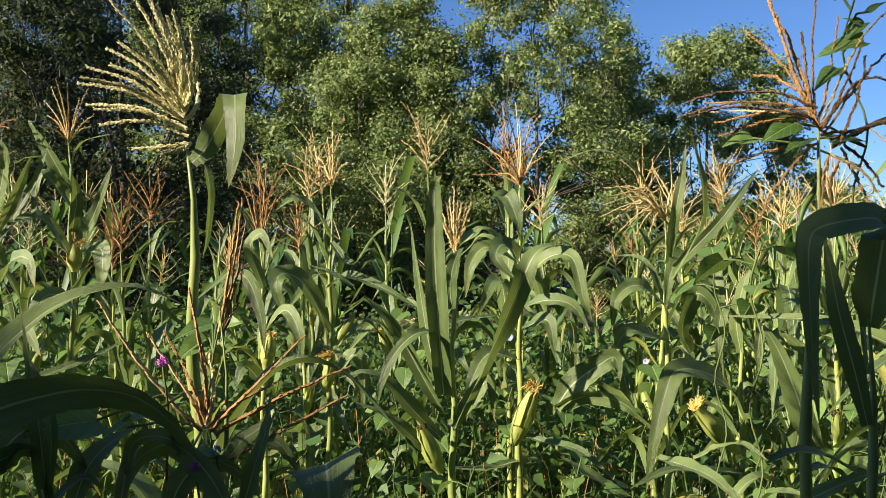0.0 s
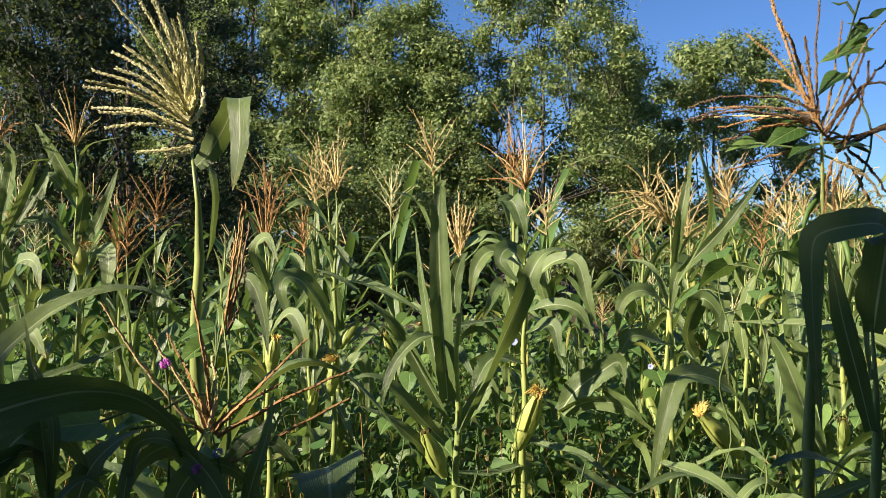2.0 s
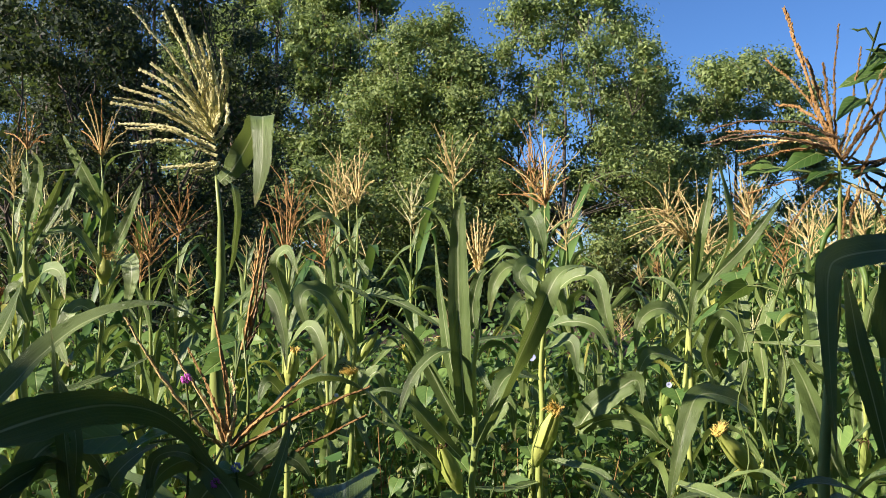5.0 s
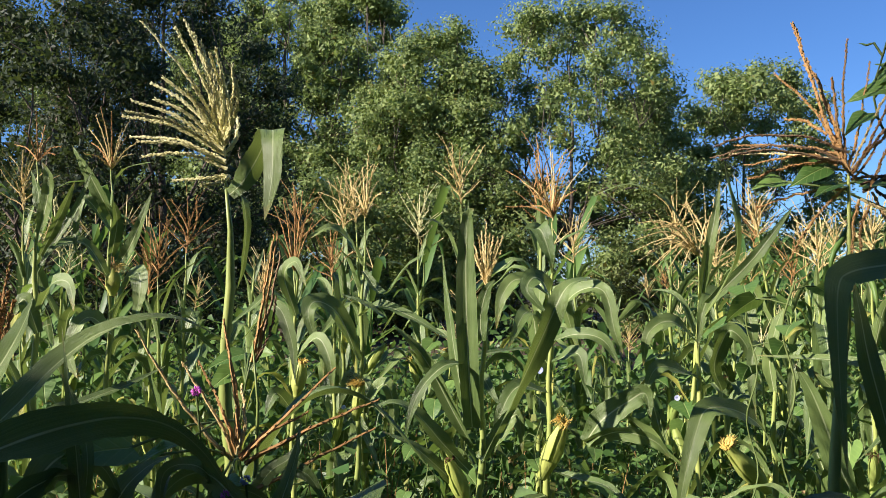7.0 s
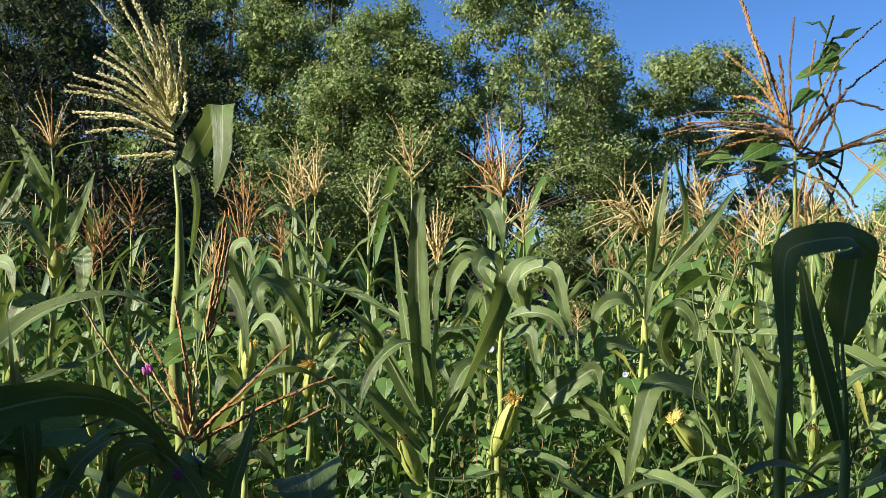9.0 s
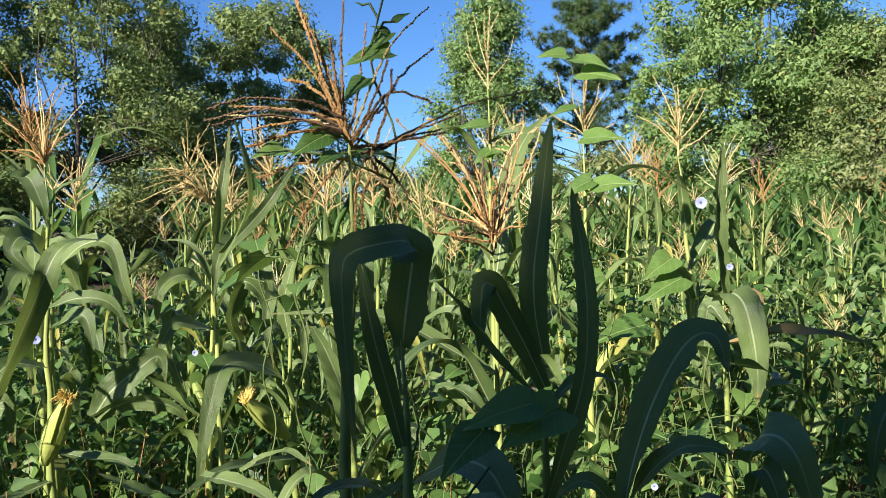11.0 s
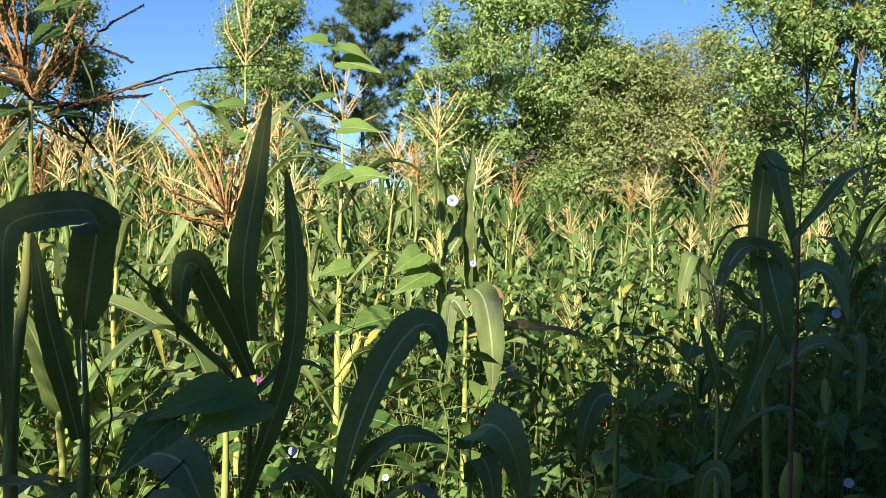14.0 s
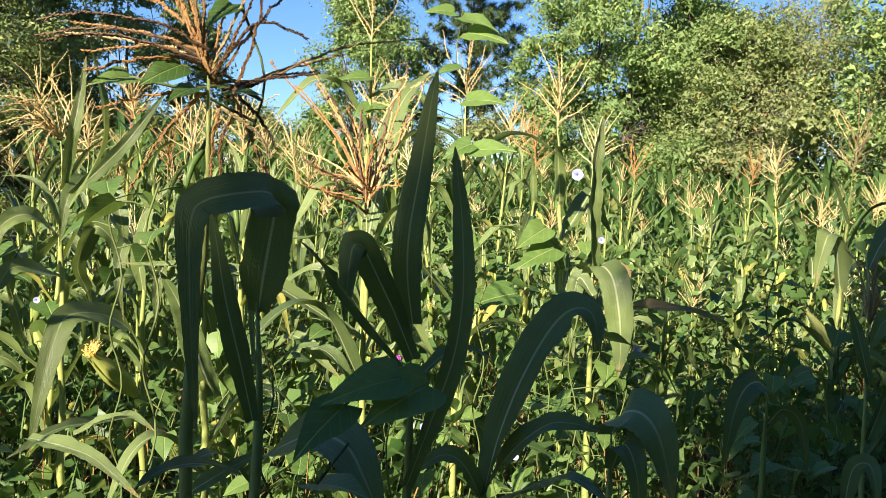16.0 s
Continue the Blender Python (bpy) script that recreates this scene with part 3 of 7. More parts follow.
tree("tree", -3.8, 29.5, 10.6, 2.5, OAKLEAF, GREEN, 15, 130, 205, 0.130, 0.0)
tree("tree", -0.6, 28.5, 8.9, 2.3, OAKLEAF, GREEN, 16, 110, 205, 0.130, 0.0, 0.03)
tree("tree", 6.3, 28, 10.8, 4.1, OAKLEAF, AIRY, 17, 185, 205, 0.118, 0.1, 0.27)
tree("tree", 11.3, 30, 8.2, 2.1, OAKLEAF, GREEN, 18, 77, 205, 0.138, 0.0)
tree("tree", 17.2, 33, 9.7, 3.6, OAKLEAF, GREEN, 19, 142, 205, 0.145, 0.0)
tree("tree", 32.2, 30, 9.6, 2.7, BRIGHTLEAF, "slender green tree with a pointed sunlit crown", 20, 136, 205, 0.122, 0.0, point=0.7)
pine(38.8, 36, 9.6, 3.5, 21)
s_ = tree("tree", 48.8, 26, 10.2, 3.1, BRIGHTLEAF, GREEN, 22, 240, 205, 0.128, 0.0)
tree("tree", 55.5, 25, 6.2, 2.6, OAKLEAF, GREEN, 26, 122, 205, 0.115, 0.0)
tree("tree", 60.5, 25, 6.9, 2.9, OLIVELEAF, "olive-green tree with thin bare twigs at its top", 23, 150, 190, 0.085, 0.0, 0.14, clump_r=0.7, core_size=1.4)
tree("tree", 69.5, 22, 9.6, 3.1, BRIGHTLEAF, GREEN, 24, 250, 205, 0.125, 0.0)
tree("tree", 79.0, 23, 9.0, 3.0, BRIGHTLEAF, GREEN, 25, 150, 205, 0.135, 0.0)
for az_, d_, sc_ in ((-30, 30, 0.8), (-17, 40, 1.05), (-5.2, 37, 0.8)):
    copy_thing(t_, pose(d_ * math.sin(radians(az_)), d_ * math.cos(radians(az_)), 0, 0, 0, az_ * 40) @ Matrix.Scale(sc_, 4))
for az_, d_, sc_ in ((53.0, 31, 0.75), (65.5, 30, 0.5)):
    copy_thing(s_, pose(d_ * math.sin(radians(az_)), d_ * math.cos(radians(az_)), 0, 0, 0, az_ * 40) @ Matrix.Scale(sc_, 4))


def shrub_row():
    """Low bushes that close the field's edge between the trees."""
    r = random.Random(5)
    kinds = [tree("shrub", -30, 22, 3.4, 2.0, OAKLEAF, "green bush at the edge of the maize field", 31, 30, 190, 0.11, 0.0, clump_r=0.65, trunk=0.05),
             tree("shrub", 12.5, 27, 2.9, 2.2, OLIVELEAF, "green bush at the edge of the maize field", 32, 30, 190, 0.11, 0.0, clump_r=0.65, trunk=0.05),
             tree("shrub", 53, 23, 3.0, 2.2, BRIGHTLEAF, "green bush at the edge of the maize field", 33, 30, 190, 0.11, 0.0, clump_r=0.65, trunk=0.05)]
    for s in kinds:
        tagged(s, category="bush", group="bushes at the field's edge")
    for az, dist, k, sc in ((-27, 20, 0, 1.1), (-21, 22, 0, 1.2), (-15.5, 23, 0, 1.2), (-10, 24.5, 0, 1.25), (-5.5, 25.5, 0, 1.3), (-1.5, 26.5, 0, 1.3), (2.5, 26, 1, 0.85), (8, 27, 1, 0.7),
                            (18, 28, 0, 1.0), (22.5, 31, 1, 1.1), (26.5, 32, 0, 1.15), (30, 29, 2, 1.0), (35, 32, 2, 1.2), (39.5, 31, 1, 1.1), (43.5, 27, 2, 1.15), (58, 22.5, 1, 1.1), (63, 22, 2, 1.1), (73, 21, 2, 1.2)):
        a = radians(az)
        m = pose(dist * math.sin(a), dist * math.cos(a), 0, 0, 0, r.uniform(0, 360)) @ Matrix.Scale(sc * r.uniform(0.9, 1.1), 4)
        copy_thing(kinds[k], m)


shrub_row()

# unseen trees added behind the camera to shade the near plants and block sky light
tree("tree", -123.7, 10.18, 10.42, 3.4, OAKLEAF, "unseen broadleaf tree added behind the viewer to shade the near maize", 660, 280, 150, 0.30, 0.0, clump_r=0.5, point=0.48, core_size=2.5)
tree("tree", -139.2, 11.14, 10.7, 3.77, OAKLEAF, GREEN, 661, 280, 150, 0.30, 0.0, clump_r=0.5, core_size=2.5)
tree("tree", -120.3, 14.1, 14.0, 2.65, OAKLEAF, GREEN, 47, 240, 150, 0.30, 0.0, clump_r=0.5, core_size=2.5)
tree("tree", -168, 10.0, 12.0, 3.8, OAKLEAF, GREEN, 42, 130, 70, 0.40, 0.0, core_size=2.5)
tree("tree", 118, 10.0, 11.0, 3.8, OAKLEAF, GREEN, 43, 130, 70, 0.40, 0.0, core_size=2.5)
tree("tree", 150, 9.5, 12.0, 4.0, OAKLEAF, GREEN, 44, 130, 70, 0.40, 0.0, core_size=2.5)
tree("tree", 97, 13.0, 10.0, 3.4, OAKLEAF, GREEN, 46, 110, 70, 0.40, 0.0, core_size=2.5)


# slim saplings added out of view, each crown set to shade certain near plants
SHADE_SAPLING = "unseen slim sapling added behind the viewer, its small leafy top shading near plants"
tree("tree", -106.72, 7.04, 5.60, 0.14, OAKLEAF, SHADE_SAPLING, 72, 20, 80, 0.075, 0.945, clump_r=0.09, trunk=0.012, core_size=1.5, sway=0.0)
tree("tree", -108.1, 7.02, 5.98, 0.05, OAKLEAF, SHADE_SAPLING, 76, 26, 90, 0.06, 0.925, clump_r=0.07, trunk=0.012, core_size=1.5, sway=0.0)
tree("tree", -110.4, 8.0, 7.25, 0.24, OAKLEAF, SHADE_SAPLING, 77, 64, 130, 0.09, 0.90, clump_r=0.13, trunk=0.012, core_size=1.5, sway=0.0)
tree("tree", -109.2, 8.2, 7.30, 0.25, OAKLEAF, SHADE_SAPLING, 78, 80, 130, 0.09, 0.905, clump_r=0.13, trunk=0.012, core_size=1.5, sway=0.0)
tree("tree", -104.0, 6.07, 4.58, 0.13, OAKLEAF, SHADE_SAPLING, 73, 34, 80, 0.08, 0.86, clump_r=0.09, trunk=0.012, core_size=1.5, sway=0.0)
tree("tree", -108.3, 7.02, 6.80, 0.11, OAKLEAF, SHADE_SAPLING, 74, 18, 80, 0.075, 0.875, clump_r=0.11, trunk=0.012, core_size=1.5, sway=0.0)
tree("tree", -107.86, 8.03, 7.50, 0.2, OAKLEAF, SHADE_SAPLING, 75, 30, 80, 0.09, 0.915, clump_r=0.13, trunk=0.012, core_size=1.5, sway=0.0)

# ---- generic maize plants ----
BLADES = []
for i in range(14):
    q = random.Random(100 + i)
    BLADES.append(blade(q.uniform(0.5, 0.8), q.uniform(0.085, 0.125), q.uniform(40, 80), q.uniform(-92, -35), q.uniform(0.28, 0.58), q.uniform(0.12, 0.55), q.uniform(-70, 70), q.uniform(-35, 35), 0.28, 26, 13, 4, 300 + i))
UPRIGHT = [blade(0.3 + 0.04 * i, 0.045 + 0.006 * i, 76 - 3 * i, 62 - 22 * i, 0.6, 0.6, 40 * (-1) ** i, 15, 0.14, 30, 10, 4, 330 + i) for i in range(4)]
DRY = [blade(0.5 + 0.06 * i, 0.05, 30, -88, 0.2, 0.4, 160 * (-1) ** i, 30, 0.5, 40, 10, 2, 340 + i, DRYLEAF) for i in range(3)]
YELLOW = [blade(0.55, 0.06, 55, -70, 0.4, 0.5, 60, 20, 0.3, 30, 11, 4, 350 + i, YELLOWLEAF) for i in range(2)]


def joined_sprays(length, e0, e1, grains, size, seed, material, radius):
    """A forked tassel branch: two strands from one root, the second turned aside."""
    r = random.Random(seed)
    verts, faces = [], []
    for k in range(2):
        me = spray(length * r.uniform(0.8, 1.1), e0 + r.uniform(-14, 14), e1 + r.uniform(-25, 10), grains, size, seed + 50 * k, material, radius)
        turn = pose(0, 0, 0.012 * k, 0, 0, 70 * k)
        o = len(verts)
        verts += [turn @ v.co for v in me.vertices]
        faces += [tuple(i + o for i in p.vertices) for p in me.polygons]
        bpy.data.meshes.remove(me)
    return make_mesh("branch", verts, faces, material, smooth=False)


SPRAYS = {}
for style, mat_ in (("straw", TASSEL_STRAW), ("rust", TASSEL_RUST), ("pale", TASSEL_PALE)):
    SPRAYS[style] = [joined_sprays(0.18 + 0.025 * (i % 4), 42 + 4.0 * i, 32 + 4.6 * i, 12, 0.013, 400 + i, mat_, 0.0030) for i in range(8)] + [spray(0.32, 90, 82, 26, 0.018, 420, mat_, 0.0048, bare=0.12)]
HUSKS = [husk_mesh(0.19, 0.024, i, HUSK_GREEN if i < 2 else HUSK) for i in range(3)]
SILKS = [silk_mesh(0.075, 1.25, 16, i, SILK_GOLD if i < 2 else SILK_BROWN) for i in range(3)]


def maize_kind(seed, style):
    """One ordinary plant, about 2.25 m to the tassel's tip."""
    r = random.Random(seed)
    h = r.uniform(1.85, 1.95)
    what = {"straw": "straw-coloured", "rust": "rusty brown", "pale": "pale yellow", "none": ""}[style]
    c = Corn((0, 0), (r.uniform(-0.1, 0.1), r.uniform(-0.1, 0.1), h), 0.0135, "maize plant with arching green leaves and a %s tassel" % what if what else "maize plant with broad arching leaves and no tassel", 0.03, seed=seed)
    ph = r.uniform(0, 360)
    n = 10
    for i in range(n):
        s = 0.16 + 0.72 * i / (n - 1)
        hd = ph + 180 * (i % 2) + r.uniform(-35, 35)
        if i < 2:
            me = r.choice(DRY + YELLOW)
        elif i >= n - 2:
            me = r.choice(UPRIGHT)
        elif r.random() < 0.13:
            me = r.choice(YELLOW)
        else:
            me = r.choice(BLADES)
        part("leaf", me, c.root, Matrix.Translation(c.at(s)) @ pose(0, 0, 0, 0, 0, 90 - hd) @ Matrix.Scale(r.uniform(0.85, 1.1), 4), "dry brown drooping leaf" if me in DRY else "")
    for i in range(r.choice((1, 1, 2))):
        s = 0.5 + 0.09 * i
        m = Matrix.Translation(c.at(s)) @ pose(0, 0, 0, 0, 0, 90 - ph - 180 * i - r.uniform(-50, 50)) @ pose(0.012, 0, 0, 0, r.uniform(12, 34), 0)
        ear = part("ear", r.choice(HUSKS), c.root, m, "yellow-green ear in its husk")
        part("silk", r.choice(SILKS), ear, pose(0.01, 0, 0.178))
    if style == "none":
        return c.root
    base = c.at(1.0)
    tas = part("tassel", SPRAYS[style][8], c.root, Matrix.Translation(base) @ pose(0, 0, 0, r.uniform(-10, 10), r.uniform(-10, 10), 0), "%s tassel" % what)
    for i in range(8):
        part("branch", SPRAYS[style][i], tas, pose(0, 0, 0.02 * i, 0, 0, i * 137.5 + r.uniform(-25, 25)))
    return c.root


KINDS = [maize_kind(500 + i, ("straw", "straw", "rust", "straw", "pale", "rust", "none", "none")[i]) for i in range(8)]
PLACED = []


def stand_out(tips):
    """Plants that rise above the rest of the stand: x, y and the height of the tip."""
    r = random.Random(12)
    for i, (x, y, z) in enumerate(tips):
        copy_thing(KINDS[i % 6], pose(x, y, 0, r.uniform(-3, 3), r.uniform(-3, 3), r.uniform(0, 360)) @ Matrix.Scale(z / 2.2, 4))
        HEROES.append((x, y))
        PLACED.append((x, y, math.hypot(x, y), 0, 1))


def tip_height(az):
    """How tall the stand grows, lower towards the open end of the field."""
    return 2.2 - 0.1 * smooth01((az + 2) / 25) - 0.3 * smooth01((az - 25) / 40)


def field_edge(az):
    """How far the stand reaches in a direction: to the near trees on one side, far out towards the open end."""
    return 7.4 + 12.1 * smooth01((az - 6) / 16)


def sow_field(keep_off):
    r = random.Random(77)
    spots = []
    y = -12.0
    while y < 12:
        x = -12.0
        while x < 14:
            px, py = x + r.uniform(-0.17, 0.17), y + r.uniform(-0.17, 0.17)
            d, az = math.hypot(px, py), math.degrees(math.atan2(px, py))
            near = 3.3 + 0.5 * smooth01((az - 20) / 30) - 0.9 * smooth01((-31 - az) / 4)
            if near < d < (min(9.4, field_edge(az) - 1.2) if az > -31 else 5.0) and -80 < az < 80 and all(math.hypot(px - a, py - b) > 0.3 for a, b in keep_off):
                spots.append((d, px, py, az))
            x += 0.56
        y += 0.58
    spots.sort()
    for i, (d, px, py, az) in enumerate(spots[:275]):
        sc = tip_height(az) / 2.28 * r.choice((0.8, 0.86, 0.92, 0.95, 1.0, 1.06, 1.13))
        m = pose(px, py, ground_height(px, py) - 0.01, r.uniform(-5, 5), r.uniform(-5, 5), r.uniform(0, 360)) @ Matrix.Scale(sc, 4)
        k = r.choice((0, 1, 2, 3, 4, 5, 6, 7) if az < 22 else (0, 1, 3, 4, 6, 6, 7, 7, 7))
        if i < 8:
            KINDS[i].matrix_basis = m
        else:
            copy_thing(KINDS[k], m)
        PLACED.append((px, py, d, az, sc))
    return spots[min(274, len(spots) - 1)][0]


def far_field(start):
    """The rest of the stand, too far to tell plant from plant: real leaves, stalks and tassels joined."""
    rng = np.random.default_rng(9)
    n = 1500
    d = np.sqrt(rng.uniform(6.0 ** 2, 19.5 ** 2, n))
    az = rng.uniform(-34, 78, n)
    reach = (d < np.array([field_edge(a) for a in az])) & ((d > start) | (az < 8))
    d, az, n = d[reach], az[reach], int(reach.sum())
    x, y = d * np.sin(np.radians(az)), d * np.cos(np.radians(az))
    tip = np.array([tip_height(a) for a in az]) * rng.uniform(0.78, 1.03, n)
    # stalks
    st_v = [(0.012, 0, 0), (-0.006, 0.01, 0), (-0.006, -0.01, 0), (0.006, 0, 1), (-0.003, 0.005, 1), (-0.003, -0.005, 1)]
    st_f = [(0, 1, 4, 3), (1, 2, 5, 4), (2, 0, 3, 5)]
    turns = np.zeros((n, 3, 3))
    turns[:, 0, 0] = turns[:, 1, 1] = 1
    turns[:, 2, 2] = tip - 0.25
    turns[:, 0, 2], turns[:, 1, 2] = rng.normal(0, 0.06, n), rng.normal(0, 0.06, n)
    pos = np.stack([x, y, np.zeros(n)], 1)
    stand = new("far_maize")
    tagged(stand, "dense stand of maize filling the far part of the field", "corn field", kind="stuff")
    part("stalks", scatter_mesh("stalks", st_v, st_f, turns, pos, STALK), stand)
    # leaves
    lv, k = [], 4
    for i in range(k + 1):
        s = i / k
        ang = radians(65 - 130 * smooth01(s * 1.1))
        w = 0.04 * min(1, 0.5 + 2 * s) * (1 - s ** 2.5)
        px = 0.7 * (s - 0.25 * s * s)
        pz = 0.42 * math.sin(math.pi * min(1, s * 1.25) * 0.62) - 0.45 * max(0, s - 0.55)
        lv += [(px, -w, pz + w * 0.4), (px, 0, pz), (px, w, pz + w * 0.4)]
    lf = [q for i in range(k) for q in ((i * 3, i * 3 + 1, i * 3 + 4, i * 3 + 3), (i * 3 + 1, i * 3 + 2, i * 3 + 5, i * 3 + 4))]
    m = n * 9
    idx = np.repeat(np.arange(n), 9)
    a = rng.uniform(0, 6.283, m)
    s = rng.uniform(0.7, 1.15, m)
    el = rng.uniform(-0.25, 0.35, m)
    t = np.zeros((m, 3, 3))
    t[:, 0, 0], t[:, 1, 0] = np.cos(a) * np.cos(el) * s, np.sin(a) * np.cos(el) * s
    t[:, 2, 0] = np.sin(el) * s
    t[:, 0, 1], t[:, 1, 1] = -np.sin(a) * s, np.cos(a) * s
    t[:, 2, 2] = s * rng.uniform(0.6, 1.3, m)
    fr = np.tile(np.linspace(0.15, 0.95, 9), n)
    p = pos[idx] + np.stack([turns[idx, 0, 2] * fr, turns[idx, 1, 2] * fr, (tip[idx] - 0.25) * fr], 1)
    part("leaves", scatter_mesh("leaves", lv, lf, t, p, WEEDLEAF, True), stand)
    # tassels
    b = 7
    idx = np.repeat(np.arange(n), b)
    a = rng.uniform(0, 6.283, n * b)
    el = np.radians(rng.uniform(25, 88, n * b))
    ln = rng.uniform(0.14, 0.25, n * b) * np.repeat(rng.random(n) < 0.75, b)
    t = np.zeros((n * b, 3, 3))
    dirs = np.stack([np.cos(a) * np.cos(el), np.sin(a) * np.cos(el), np.sin(el)], 1)
    side = np.stack([-np.sin(a), np.cos(a), 0 * a], 1)
    t[:, :, 0], t[:, :, 1], t[:, :, 2] = dirs * ln[:, None], side, np.cross(dirs, side)
    tv = [(0, 0.004, 0), (0, -0.003, 0.004), (0, -0.003, -0.004), (1, 0.003, 0), (1, -0.002, 0.002), (1, -0.002, -0.002)]
    p = pos[idx] + np.stack([turns[idx, 0, 2], turns[idx, 1, 2], tip[idx] - 0.25], 1)
    part("tassels", scatter_mesh("tassels", tv, st_f, t, p, TASSEL_STRAW), stand)


# ---- vines and weeds ----
def heart_mesh(size, seed, cup=0.25, lobes=1.0):
    """A heart-shaped vine leaf from its petiole along +x, folded along the rib and a little crinkled."""
    r = random.Random(seed)
    edge = [(0.0, 0.0), (-0.10 * lobes, 0.10), (-0.15 * lobes, 0.22), (-0.08, 0.35), (0.06, 0.44), (0.22, 0.46), (0.40, 0.40), (0.58, 0.29), (0.76, 0.17), (0.90, 0.07), (1.0, 0.0)]
    ph = r.uniform(0, 6)
    verts, faces, uvs = [], [], []
    n = len(edge)
    for side in (1, -1):
        o = len(verts)
        for i, (x, y) in enumerate(edge):
            rx = i / (n - 1)
            for k in range(3):
                q = k / 2
                px, py = rx + (x - rx) * q, y * q
                z = cup * py - 0.22 * max(px, 0) ** 2 + (0.02 * math.sin(9 * px + ph + side) * q) + 0.012 * r.uniform(-1, 1) * q
                verts.append((px * size, side * py * size, z * size))
                uvs.append((0.5 + side * py, px))
        for i in range(n - 1):
            for k in range(2):
                a = o + i * 3 + k
                f = (a, a + 1, a + 4, a + 3)
                faces.append(f if side == -1 else tuple(reversed(f)))
    return make_mesh("leaf", verts, faces, VINELEAF, uvs)


HEARTS = [heart_mesh(0.068 + 0.013 * i, i, 0.15 + 0.08 * (i % 3)) for i in range(6)]


def vine_kind(seed, height):
    """A climbing vine that winds up a stalk."""
    r = random.Random(seed)
    pts = []
    n = 26
    for i in range(n + 1):
        w = i * 0.75
        k = 0.02 + 0.03 * r.random()
        pts.append(Vector((k * math.cos(w), k * math.sin(w), height * i / n)))
    v, f = tube(pts, [0.0026] * (n + 1), 5)
    root = new("climbing_vine")
    tagged(root, "green twining vine with heart-shaped leaves round a maize stalk", "vine", "vines climbing the maize")
    part("stem", make_mesh("stem", v, f, VINESTEM), root)
    for i in range(12):
        p = pts[2 + int((n - 3) * i / 12)]
        w = r.uniform(0, 360)
        m = Matrix.Translation(p) @ pose(0, 0, 0, 0, 0, w) @ pose(0.03, 0, 0.01, r.uniform(-20, 20), r.uniform(-10, 65), 0)
        part("leaf", r.choice(HEARTS), root, m)
    return root


def climb():
    kinds = [vine_kind(i, h) for i, h in enumerate((0.7, 0.95, 1.2, 1.5, 1.75))]
    r = random.Random(8)
    used = 0
    for px, py, d, az, sc in PLACED:
        if d > 6.5 or r.random() > 0.8:
            continue
        k = r.choice((0, 1, 1, 2, 2, 3, 4))
        m = pose(px, py, ground_height(px, py), 0, 0, r.uniform(0, 360))
        if used < 5:
            kinds[used].matrix_basis = m
        else:
            copy_thing(kinds[k], m)
        used += 1


